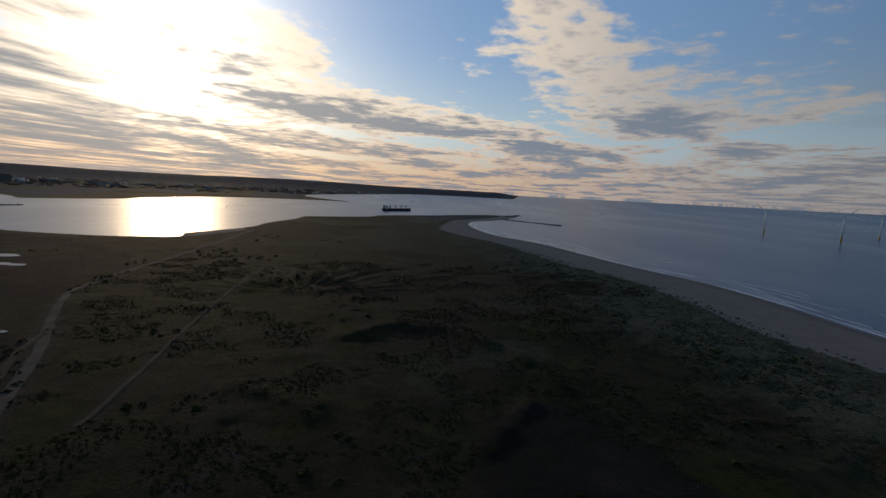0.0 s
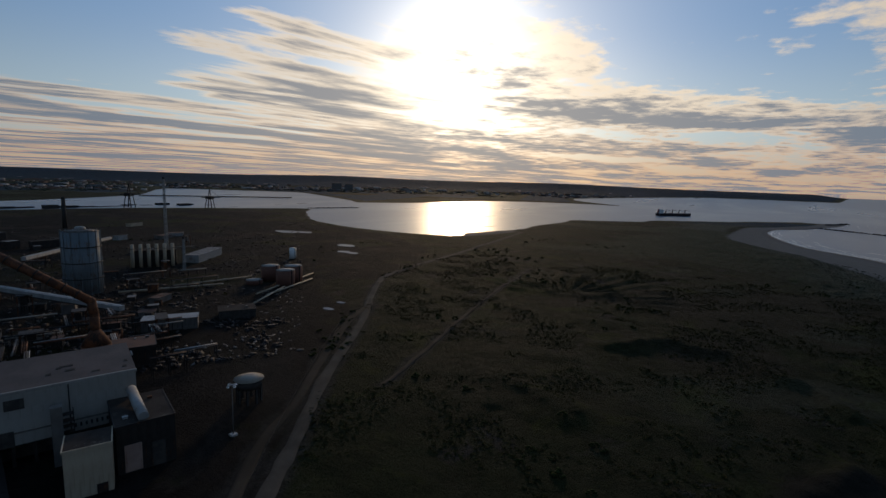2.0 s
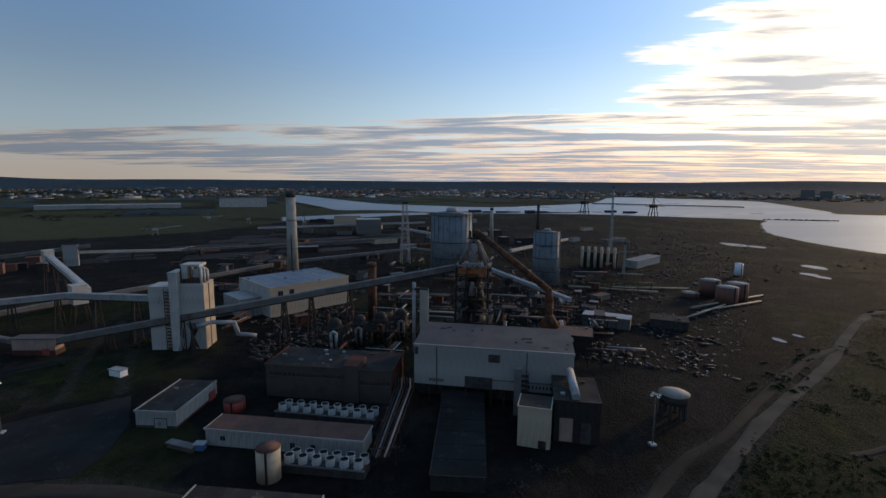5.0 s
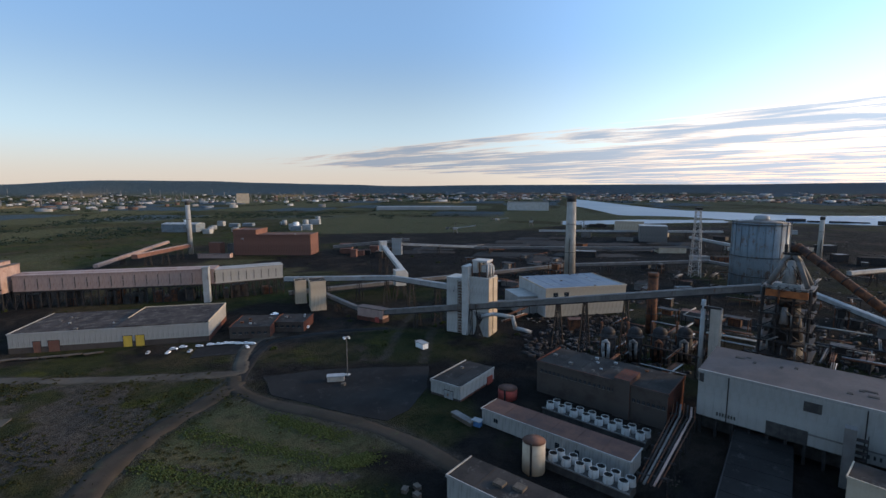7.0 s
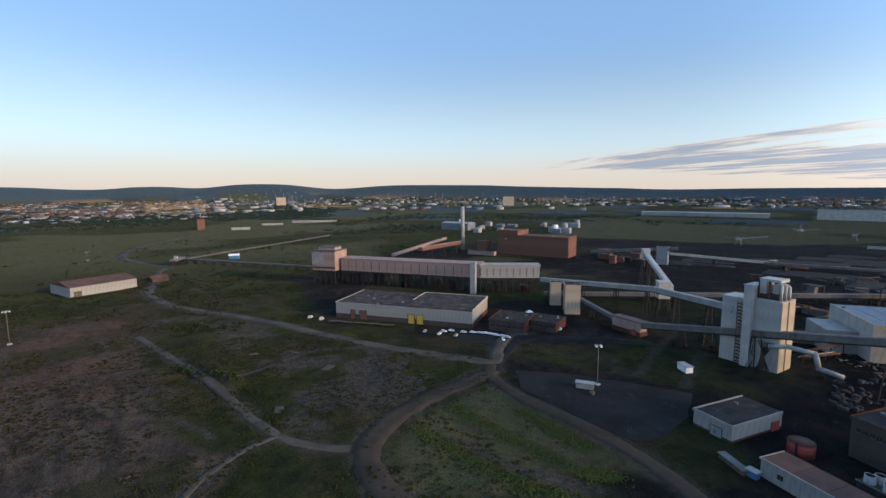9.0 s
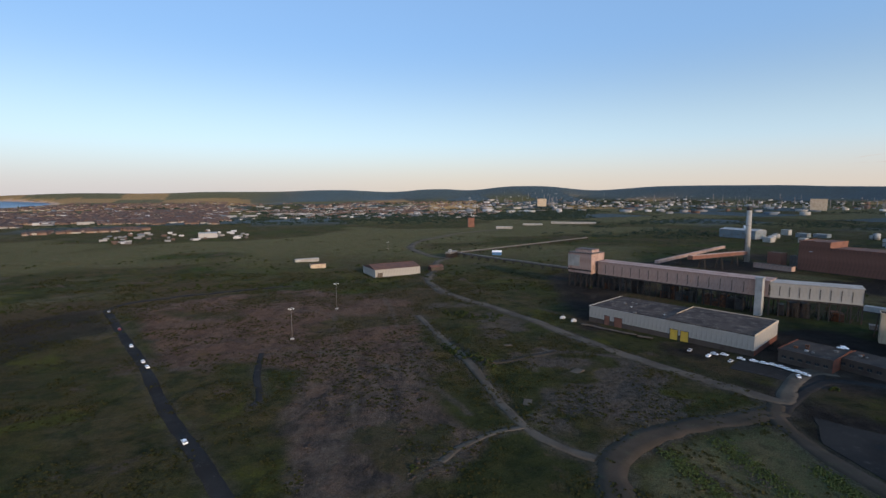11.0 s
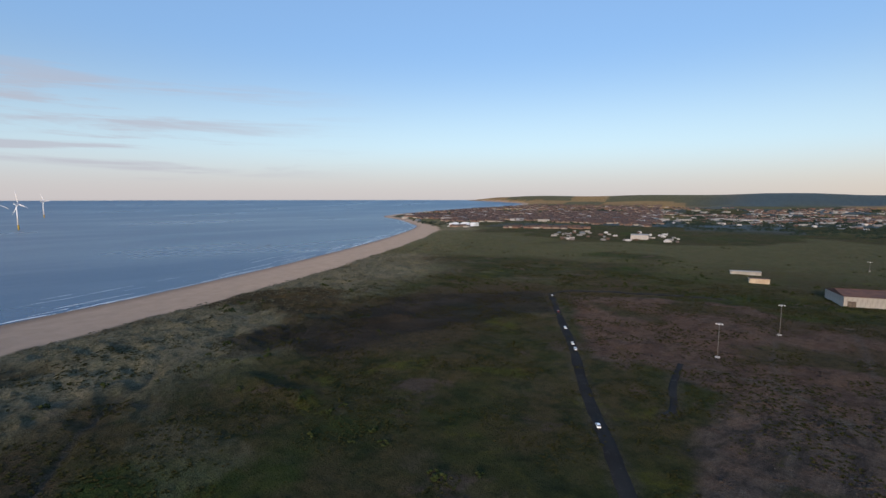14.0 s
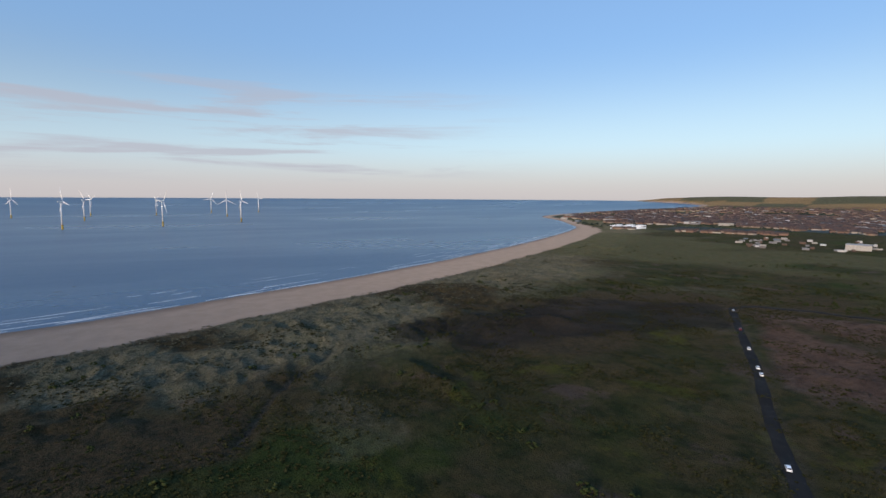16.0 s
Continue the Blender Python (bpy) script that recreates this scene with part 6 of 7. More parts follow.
for i in range(26):
    az, el = rng.uniform(60, 100), rng.uniform(-8.2, -4.6)
    x, y = place(az, el)
    if abs(math.hypot(x + 532, y - 92)) < 40 or math.hypot(x + 455, y - 176) < 30:
        continue
    shed("yard_shed", (x, y), rng.choice([60, 95, 112]), rng.uniform(12, 42), rng.uniform(8, 16), rng.uniform(4, 12), rng.choice(["grey", "pale", "dark", "rust", "cream"]),
         rng.choice(["roof", "grey", "redroof"]), "distant weathered shed in the works yard", "shed", parapet=0.2, seed=i)
# pipelines on sleepers west of the tanks
for a, b in (((-330, 258), (-352, 330)), ((-340, 256), (-372, 350)), ((-420, 230), (-405, 300)), ((-310, 225), (-345, 290)), ((-430, 190), (-395, 262))):
    v = Vector((*b, 0)) - Vector((*a, 0))
    t = thing("pipeline", (*a, 0), math.degrees(math.atan2(v.y, v.x)), "pale pipeline on low sleepers", "pipes", "pipelines")
    bm = B(); tube(bm, (0, 0, 1.6), (v.length, 0, 1.6), 0.7, n=10)
    part("pipe", bm, "cream", t)
    for k in range(7):
        bm = B(); bx(bm, v.length * k / 6 - 0.3, v.length * k / 6 + 0.3, -1, 1, -0.5, 1)
        part("sleeper", bm, "soot", t)


# ---- cars ----
def make_car(mat):
    t = new("car")
    bm = B()
    prof = [(-2.15, 0.35), (-2.15, 0.85), (-1.9, 0.95), (-1.35, 1.42), (0.55, 1.45), (1.15, 0.98), (2.05, 0.82), (2.15, 0.4)]
    left, right = [bm.verts.new((x, -0.86 if z < 1.2 else -0.68, z)) for x, z in prof], [bm.verts.new((x, 0.86 if z < 1.2 else 0.68, z)) for x, z in prof]
    bm.faces.new(left), bm.faces.new(right[::-1])
    for i in range(len(prof)):
        j = (i + 1) % len(prof)
        bm.faces.new((left[j], left[i], right[i], right[j]))
    bmesh.ops.recalc_face_normals(bm, faces=bm.faces)
    part("body", bm, mat, t)
    for x0, x1, z0, z1 in ((0.62, 1.12, 1.36, 1.03), (-1.42, -1.84, 1.38, 1.02)):
        bm = B(); beam(bm, (x0, 0, z0), (x1, 0, z1), 1.36, 0.06)
        part("windscreen", bm, "glass", t)
    for s in (-1, 1):
        bm = B(); bx(bm, -1.3, 0.6, s * 0.755 - 0.06, s * 0.755 + 0.06, 1.0, 1.35)
        part("side_window", bm, "glass", t)
        for x in (-1.35, 1.35):
            bm = B(); tube(bm, (x, s * 0.72, 0.32), (x, s * 0.90, 0.32), 0.32, n=12)
            w = part("wheel", bm, "rubber", t)
            bm = B(); tube(bm, (x, s * 0.88, 0.32), (x, s * 0.92, 0.32), 0.19, n=10)
            part("rim", bm, "grey", w)
        bm = B(); bx(bm, 2.05, 2.17, s * 0.6 - 0.18, s * 0.6 + 0.18, 0.6, 0.75)
        part("headlight", bm, "lampglass", t)
    return t


cars = {k: make_car(k) for k in ("carwhite", "cargrey", "carred")}
SPOTS = [(-181, -276, 40), (-186, -265, 30), (-192, -268, 120), (-197, -266, 125), (-193, -255, 30), (-202, -258, 120), (-207, -254, 130), (-210, -250, 120), (-213, -247, 130),
         (-215, -243, 125), (-216, -239, 120), (-213, -229, 60), (-218, -235, 120), (-219, -231, 115)]
COUNT = 0
for k, (x, y, rz) in enumerate(SPOTS):
    src = cars["cargrey" if k in (0, 4) else "carwhite"]
    m = pose(x, y, floor_z(x, y) + 0.36, 0, 0, rz)
    ob = copy_thing(src, m)
    tagged(ob, "silver parked car by the warehouse" if src == cars["cargrey"] else "white parked car by the long warehouse", "car", "parked cars")
for x, y, rz, kind in ((154, -290, -54, "carwhite"), (147, -281, -54, "carwhite"), (178, -323, -54, "carwhite"), (246, -418, -54, "cargrey"), (209, -366, -54, "carred"), (88, -191, -54, "carwhite"),
                       (-262, -222, 30, "carwhite"), (-255, -262, 60, "cargrey")):
    ob = copy_thing(cars[kind], pose(x, y, floor_z(x, y) + 0.42, 0, 0, rz))
    tagged(ob, {"carwhite": "white car on the asphalt road", "cargrey": "silver car on the asphalt road", "carred": "dark red car on the road"}[kind], "car", "cars on roads")
for k in cars.values():
    for o in (*k.children_recursive, k):
        bpy.data.objects.remove(o)


# ---- wind farm ----
def make_turbine():
    t = new("wind_turbine")
    bm = B(); tube(bm, (0, 0, -3), (0, 0, 14), 2.4, n=16); tube(bm, (0, 0, 13.4), (0, 0, 14.2), 3.6, n=16)
    part("transition_piece", bm, "yellow", t, "yellow foundation piece")
    bm = B(); tube(bm, (0, 0, 14), (0, 0, 79), 2.2, 1.35, n=16)
    part("tower", bm, "turbine", t)
    bm = B(); bx(bm, -1.8, 1.8, -3.5, 6.5, 78.4, 82.2); tube(bm, (0, -3.5, 80.3), (0, -6.2, 80.3), 1.6, 0.7, n=12)
    part("nacelle", bm, "turbine", t)
    for k in range(3):
        bm = B()
        rows = []
        for f, w, th in ((0.0, 0.9, 0.9), (0.06, 1.0, 0.8), (0.2, 2.0, 0.6), (0.5, 1.4, 0.36), (0.85, 0.8, 0.2), (1.0, 0.15, 0.08)):
            rows.append([bm.verts.new((x, -5 + y, 46 * f)) for x, y in ((-w * 0.7, 0), (0, th), (w, 0), (0, -th))])
        for a, b in zip(rows[:-1], rows[1:]):
            for i in range(4):
                bm.faces.new((a[i], a[(i + 1) % 4], b[(i + 1) % 4], b[i]))
        o = part("blade", bm, "turbine", t)
        o.matrix_basis = pose(0, 0, 80.3) @ pose(0, 0, 0, 0, 25 + 120 * k, 0)
    return t


first = make_turbine()
for k, (x, y, face) in enumerate([(2593, 672, 30), (1721, 335, 20), (2287, 375, 35), (2744, 425, 25), (2801, 164, 30), (1826, 90, 28), (3018, -92, 80), (2498, -143, 85), (1998, -164, 30), (3034, -347, 30),
                                  (1142, 1702, 100), (1224, 1465, 95), (1535, 1678, 100), (1650, 640, 40), (1500, 1000, 60)]):
    r = math.hypot(x, y)
    m = pose(x, y, SEA + float(lift(r)), 0, 0, face + math.degrees(math.atan2(y, x)))
    ob = copy_thing(first, m)
    for j, o in enumerate(c for c in ob.children if c.name.startswith("blade")):
        o.matrix_basis = pose(0, 0, 80.3) @ pose(0, 0, 0, 0, 17 * k + 120 * j, 0)
    tagged(ob, "white offshore wind turbine on a yellow foundation", "wind turbine", "offshore wind turbines")
for o in (*first.children_recursive, first):
    bpy.data.objects.remove(o)

# ---- ship, jetties, dock ----
t = thing("cargo_ship", (-205, 2075, SEA), 40, "dark bulk carrier with deck cranes and white bridge", "ship")
L = 146
bm = B()
deck = [(-L / 2, -11), (-L / 2 + 4, -12), (L / 2 - 22, -12), (L / 2, 0), (L / 2 - 22, 12), (-L / 2 + 4, 12), (-L / 2, 11)]
lowv, top_v = [bm.verts.new((x * 0.96, y * 0.85, -4)) for x, y in deck], [bm.verts.new((x, y, 9 + (3 if x > L / 2 - 5 else 0))) for x, y in deck]
bm.faces.new(top_v), bm.faces.new(lowv[::-1])
for i in range(len(deck)):
    j = (i + 1) % len(deck)
    bm.faces.new((lowv[i], lowv[j], top_v[j], top_v[i]))
part("hull", bm, "hull", t)
bm = B(); bx(bm, -66, -52, -10, 10, 9, 22), bx(bm, -64, -56, -12, 12, 22, 25)
part("bridge", bm, "turbine", t)
bm = B(); tube(bm, (-69, 0, 9), (-69, 0, 25), 2.2, n=10)
part("funnel", bm, "red", t)
for x in (-36, -8, 20, 46):
    bm = B(); tube(bm, (x, 0, 9), (x, 0, 25), 1.6, n=10); beam(bm, (x, 0, 23), (x + 20, 0, 20), 1.1)
    part("deck_crane", bm, "hull", t)
for x in (-46, -20, 6, 32):
    bm = B(); bx(bm, x, x + 9, -8, 8, 9, 11)
    part("hatch", bm, "rust", t)


def rubble_bank(name, a, b, w, h, label, seed):
    rng = np.random.default_rng(seed)
    n = int(math.dist(a, b) / 5)
    bm = bmesh.new()
    u = Vector((b[0] - a[0], b[1] - a[1])).normalized()
    for i in range(n * 3):
        f = rng.random()
        k = rng.normal() * w / 3
        x, y = a[0] + (b[0] - a[0]) * f - u.y * k, a[1] + (b[1] - a[1]) * f + u.x * k
        s = rng.uniform(2.5, 5)
        bmesh.ops.create_cube(bm, size=1, matrix=Matrix.Translation((x, y, SEA + h - abs(k) * 0.4)) @ Euler(rng.uniform(0, 6, 3)).to_matrix().to_4x4() @ Matrix.Diagonal((s, s * 0.8, s, 1)))
    me = bpy.data.meshes.new(name)
    bm.to_mesh(me); bm.free()
    me.materials.append(MAT["soot"])
    tagged(new(name, me), label, "breakwater", kind="stuff")


rubble_bank("breakwater", (215, 1800), (390, 1590), 10, 1.0, "dark boulder breakwater reaching into the bay", 1)
rubble_bank("breakwater", (260, 2010), (335, 2150), 14, 2.0, "dark boulder breakwater at the river mouth", 2)
rubble_bank("breakwater", (-1244, 1150), (-1180, 1330), 9, 0.8, "low dark bar across the inlet", 3)
t = thing("river_jetty", (-2262, 1108, SEA), 60, "long dark timber jetty in the river", "jetty")
v = Vector((-1898 + 2262, 1644 - 1108, 0))
t.matrix_world = pose(-2262, 1108, SEA, 0, 0, math.degrees(math.atan2(v.y, v.x)))
bm = B(); bx(bm, 0, v.length, -8, 8, 2.5, 6)
part("deck", bm, "wood", t)
for i in range(40):
    bm = B(); bx(bm, v.length * i / 39 - 1, v.length * i / 39 + 1, -7, 7, -4, 3)
    part("pile", bm, "soot", t)
for at, h in (((-1514, 714), 70), ((-1395, 889), 58)):
    t = thing("dock_crane", at, 30, "dark dockside unloading crane", "crane", "dock cranes")
    for sx in (-1, 1):
        for sy in (-1, 1):
            bm = B(); beam(bm, (sx * 11, sy * 10, -0.5), (sx * 6, sy * 7, h * 0.5), 2.0)
            part("leg", bm, "dark", t)
    bm = B(); bx(bm, -9, 9, -9, 9, h * 0.48, h * 0.62)
    part("machine_house", bm, "dark", t)
    bm = B(); beam(bm, (-4, 0, h * 0.6), (0, 0, h), 1.8), beam(bm, (4, 0, h * 0.6), (0, 0, h), 1.8)
    part("apex_frame", bm, "dark", t)
    bm = B(); beam(bm, (-26, 0, h * 0.55), (34, 0, h * 0.58), 2.0), beam(bm, (0, 0, h), (32, 0, h * 0.6), 0.7)
    part("boom", bm, "dark", t)
rng = random.Random(15)
for i in range(16):
    x, y = -1600 + rng.uniform(-30, 60), 300 + i * 45
    shed("dock_shed", (x, y), 95, rng.uniform(20, 45), rng.uniform(12, 20), rng.uniform(4, 11), rng.choice(["dark", "soot", "grey"]), "roof", "dark low dockside shed", "shed", parapet=0.2, seed=i)

# standing water on the bare ground
for x, y, r in ((-503, 540, 10), (-460, 490, 7), (-444, 489, 6), (-711, 604, 16), (-682, 622, 10), (-262, 262, 3), (-268, 282, 2.5)):
    ring = [(x + r * 1.6 * math.cos(a) * (0.8 + 0.4 * rng.random()), y + r * math.sin(a) * (0.8 + 0.4 * rng.random())) for a in [i * math.pi / 7 for i in range(14)]]
    bm = B()
    z = floor_z(x, y) + 0.25
    f = bm.faces.new([bm.verts.new((a, b, z)) for a, b in ring])
    low = bmesh.ops.extrude_face_region(bm, geom=[f])
    bmesh.ops.translate(bm, verts=[q for q in low["geom"] if isinstance(q, bmesh.types.BMVert)], vec=(0, 0, -0.6))
    bmesh.ops.recalc_face_normals(bm, faces=bm.faces)
    me = bpy.data.meshes.new("puddle")
    bm.to_mesh(me); bm.free()
    me.materials.append(bpy.data.materials["sea_water"])
    tagged(new("puddle", me), "shallow bright puddle on bare ground", "puddle", "puddles")


# ---- scattered cover ----
def scatter(name, verts, faces, xyz, size, turn, mats, label, category, slots=None, squash=None):
    """Many copies of one small shape in one mesh."""
    v = np.array(verts, float)
    n, k = len(xyz), len(v)
    c, s = np.cos(turn)[:, None], np.sin(turn)[:, None]
    size = np.asarray(size, float)
    if size.ndim == 1:
        size = np.stack([size] * 3, 1)
    p = v[None] * size[:, None, :]
    out = np.stack([p[..., 0] * c - p[..., 1] * s, p[..., 0] * s + p[..., 1] * c, p[..., 2]], -1) + np.asarray(xyz)[:, None, :]
    if squash is not None:
        out += squash.normal(0, 0.09, out.shape) * size[:, None, :]
    me = bpy.data.meshes.new(name)
    me.vertices.add(n * k)
    me.vertices.foreach_set("co", out.astype(np.float32).ravel())
    sizes = np.tile([len(f) for f in faces], n)
    flat = np.array([i for f in faces for i in f])
    loops = (flat[None] + (np.arange(n) * k)[:, None]).ravel()
    me.loops.add(len(loops))
    me.loops.foreach_set("vertex_index", loops.astype(np.int32))
    me.polygons.add(len(sizes))
    me.polygons.foreach_set("loop_start", np.concatenate([[0], np.cumsum(sizes)[:-1]]).astype(np.int32))
    for m in mats:
        me.materials.append(MAT[m])
    if slots:
        me.polygons.foreach_set("material_index", np.tile(slots, n).astype(np.int32))
    me.update(calc_edges=True)
    return tagged(new(name, me), label, category, kind="stuff")


OCTA_V = [(1, 0, 0), (-1, 0, 0), (0, 1, 0), (0, -1, 0), (0, 0, 1), (0, 0, -1)]
OCTA_F = [(0, 2, 4), (2, 1, 4), (1, 3, 4), (3, 0, 4), (2, 0, 5), (1, 2, 5), (3, 1, 5), (0, 3, 5)]


def clump(n, seed):
    """An uneven bush: many small leafy lumps about a low dome."""
    rng = random.Random(seed)
    v, f = [], []
    for i in range(n):
        a, r = rng.uniform(0, 6.28), math.sqrt(rng.random()) * 0.8
        x, y = r * math.cos(a), r * math.sin(a)
        z = rng.uniform(0.1, 0.95) * (1.05 - r * r)
        s = rng.uniform(0.20, 0.38)
        b = len(v)
        rot = Euler((rng.uniform(0, 3), rng.uniform(0, 3), rng.uniform(0, 3))).to_matrix()
        for q in OCTA_V:
            w = rot @ Vector(q) * s
            v.append((x + w.x, y + w.y, z + w.z * 0.8))
        f += [tuple(b + k for k in t) for t in OCTA_F]
    return v, f


def tussock():
    """A tuft of coarse grass: a few bent blades."""
    rng = random.Random(3)
    v, f = [], []
    for i in range(7):
        a = i * 0.9 + rng.uniform(-0.3, 0.3)
        c, s = math.cos(a), math.sin(a)
        b = len(v)
        lean, h = rng.uniform(0.5, 1.0), rng.uniform(0.6, 1.0)
        v += [(-0.28 * s, 0.28 * c, 0), (0.28 * s, -0.28 * c, 0), (c * lean * 0.55 + 0.2 * s, s * lean * 0.55 - 0.2 * c, h), (c * lean, s * lean, h * 0.55)]
        f += [(b, b + 1, b + 2), (b, b + 2, b + 3)]
    return v, f


def with_z(x, y, drop=0.0):
    return np.column_stack([x, y, ground_height(x, y) - drop])


def seeds_in(seed, count, x0, x1, y0, y1):
    r = np.random.default_rng(seed)
    return r, r.uniform(x0, x1, count), r.uniform(y0, y1, count)


def polar(seed, count, az0, az1, el0, el1):
    """Spots spread evenly over a patch of the view from the eye."""
    r = np.random.default_rng(seed)
    az, el = np.radians(r.uniform(az0, az1, count)), r.uniform(el0, el1, count)
    table_r = np.linspace(200, 4890, 1200)
    dip = np.degrees(np.arctan((lift(table_r) - EYE_H) / table_r))
    rad = np.interp(el, dip, table_r)
    return r, -np.sin(az) * rad, np.cos(az) * rad


def marram_shade(N, p):
    n = N.nodes.new("ShaderNodeNewGeometry").outputs["Random Per Island"]
    return N.mix(n, (0.058, 0.057, 0.036), (0.125, 0.118, 0.082)), None, None, 0.0


def grass_shade(N, p):
    n = N.nodes.new("ShaderNodeNewGeometry").outputs["Random Per Island"]
    return N.mix(n, (0.017, 0.020, 0.005), (0.046, 0.040, 0.015)), None, None, 0.0


def wood_shade(N, p):
    n = N.nodes.new("ShaderNodeNewGeometry").outputs["Random Per Island"]
    # dark green leaves, with a little blue mixed in for distance haze
    return N.mix(n, (0.016, 0.027, 0.022), (0.036, 0.050, 0.036)), None, None, 0.0


def weed_shade(N, p):
    n = N.nodes.new("ShaderNodeNewGeometry").outputs["Random Per Island"]
    return N.mix(n, (0.040, 0.055, 0.014), (0.105, 0.120, 0.045)), None, None, 0.0


MAT["weed"] = material("rank_weeds", weed_shade, 0.9)


def house_shade(N, p):
    n = N.nodes.new("ShaderNodeNewGeometry").outputs["Random Per Island"]
    c = N.mix(N.step(n, 0.45, 0.55), (0.19, 0.125, 0.095), (0.28, 0.21, 0.165))
    return N.mix(N.step(n, 0.80, 0.84), c, (0.36, 0.33, 0.29)), None, None, 0.0


def tile_shade(N, p):
    n = N.nodes.new("ShaderNodeNewGeometry").outputs["Random Per Island"]
    return N.mix(n, (0.125, 0.075, 0.058), (0.085, 0.072, 0.066)), None, None, 0.0


MAT["marram"], MAT["grass"], MAT["wood_far"] = material("marram_blades", marram_shade, 0.9), material("grass_blades", grass_shade, 0.9), material("dark_woodland", wood_shade, 0.95)
def far_shade(N, p):
    n = N.nodes.new("ShaderNodeNewGeometry").outputs["Random Per Island"]
    c = N.mix(N.step(n, 0.20, 0.24), (0.10, 0.062, 0.045), (0.17, 0.165, 0.16))
    c = N.mix(N.step(n, 0.48, 0.52), c, (0.10, 0.12, 0.14))
    c = N.mix(N.step(n, 0.64, 0.68), c, (0.30, 0.28, 0.25))
    return N.mix(N.step(n, 0.84, 0.86), c, (0.42, 0.40, 0.38)), None, None, 0.0


MAT["farmix"] = material("mixed_far_cladding", far_shade, 0.8)
MAT["house"], MAT["tile"] = material("house_walls", house_shade, 0.9), material("house_roofs", tile_shade, 0.9)

TUFT_V, TUFT_F = tussock()
BUSH_V, BUSH_F = clump(12, 5)
WOOD_V, WOOD_F = clump(6, 9)

# marram on the dunes
r, x, y = seeds_in(11, 90000, 100, 900, -800, 900)
sea = line_distance(x, y, SEA_LINE)
ok = (sea > 92) & (sea < 205 + 130 * fbm(x, y, 140, 4, 12)) & ~inside(x, y, WATER_RING) & (np.hypot(x, y) < 950)
ok &= r.random(len(x)) < np.clip(0.25 + 1.8 * (fbm(x, y, 14, 3, 5) + 0.1), 0.03, 1)
x, y = x[ok][:26000], y[ok][:26000]
scatter("marram_grass", TUFT_V, TUFT_F, with_z(x, y, 0.05), np.column_stack([r.uniform(0.7, 1.7, len(x))] * 2 + [r.uniform(0.5, 1.1, len(x))]), r.uniform(0, 6.28, len(x)), ["marram"],
        "pale coarse marram grass covering the dunes", "grass")
# rough grass on the open ground
r, x, y = seeds_in(12, 150000, -330, 420, -620, 620)
ok = (np.hypot(x, y) > 110) & (OPEN(x, y) > 0.6) & (line_distance(x, y, SEA_LINE) > 150) & ~inside(x, y, WATER_RING) & (fbm(x, y, 22, 4, 77) > 0.02)
x, y = x[ok][:36000], y[ok][:36000]
scatter("rough_grass", TUFT_V, TUFT_F, with_z(x, y, 0.05), np.column_stack([r.uniform(0.5, 1.5, len(x))] * 2 + [r.uniform(0.35, 0.8, len(x))]), r.uniform(0, 6.28, len(x)), ["grass"],
        "dark rough grass tussocks on open ground", "grass")
# bushes and scrub
r, x, y = seeds_in(13, 16000, -900, 900, -1100, 900)
rad = np.hypot(x, y)
ok = (rad > 150) & ~inside(x, y, WATER_RING) & (line_distance(x, y, SEA_LINE) > 130) & (fbm(x, y, 60, 4, 31) > 0.165) & ((OPEN(x, y) > 0.5) | (r.random(len(x)) < 0.25))
x, y = x[ok][:1500], y[ok][:1500]
r, hx, hy = np.random.default_rng(14), [], []
for a, b, n, w in (((240, -520), (20, -560), 110, 9), ((400, -428), (290, -445), 40, 6), ((-30, -300), (-48, -250), 30, 3), ((-36, -390), (-75, -362), 34, 6), ((330, -545), (180, -610), 40, 14),
                   ((-120, -560), (40, -720), 40, 30), ((-305, 395), (-330, 470), 22, 8), ((-190, 190), (-240, 270), 22, 8), ((60, -640), (330, -760), 50, 30), ((-60, -800), (-330, -900), 80, 60)):
    f = r.random(n)
    hx.append(a[0] + (b[0] - a[0]) * f + r.normal(0, w, n)), hy.append(a[1] + (b[1] - a[1]) * f + r.normal(0, w, n))
x, y = np.concatenate([x] + hx), np.concatenate([y] + hy)
s = r.uniform(1.1, 3.2, len(x))
scatter("scrub_bushes", BUSH_V, BUSH_F, with_z(x, y, 0.2), np.column_stack([s, s * r.uniform(0.7, 1.3, len(x)), s * r.uniform(0.5, 0.85, len(x))]), r.uniform(0, 6.28, len(x)), ["leaf"],
        "dark green scrub bushes in rough grass", "bush")
# far trees and hedges
px, py = [], []
for seed, n, box, thr in ((21, 9000, (112, 236, -3.6, -0.9), 0.07), (22, 3800, (157, 196, -3.3, -1.9), -0.02), (23, 3000, (60, 128, -1.9, -0.45), 0.03), (24, 2400, (10, 62, -1.5, -0.35), 0.0), (25, 3000, (120, 172, -6.5, -3.0), 0.10),
                          (26, 3200, (112, 236, -1.3, -0.35), 0.0)):
    r, x, y = polar(seed, n, *box)
    ok = (water_depth(x, y) > 40) & (fbm(x, y, 330, 4, 61) + 0.5 * fbm(x, y, 70, 3, 62) > thr) & (area(x, y, INDUSTRY, 5) < 0.3)
    px.append(x[ok]), py.append(y[ok])
x, y = np.concatenate(px), np.concatenate(py)
far = np.hypot(x, y)
s = r.uniform(4, 8, len(x)) * (1 + smooth(far, 1500, 4000) * 1.6)
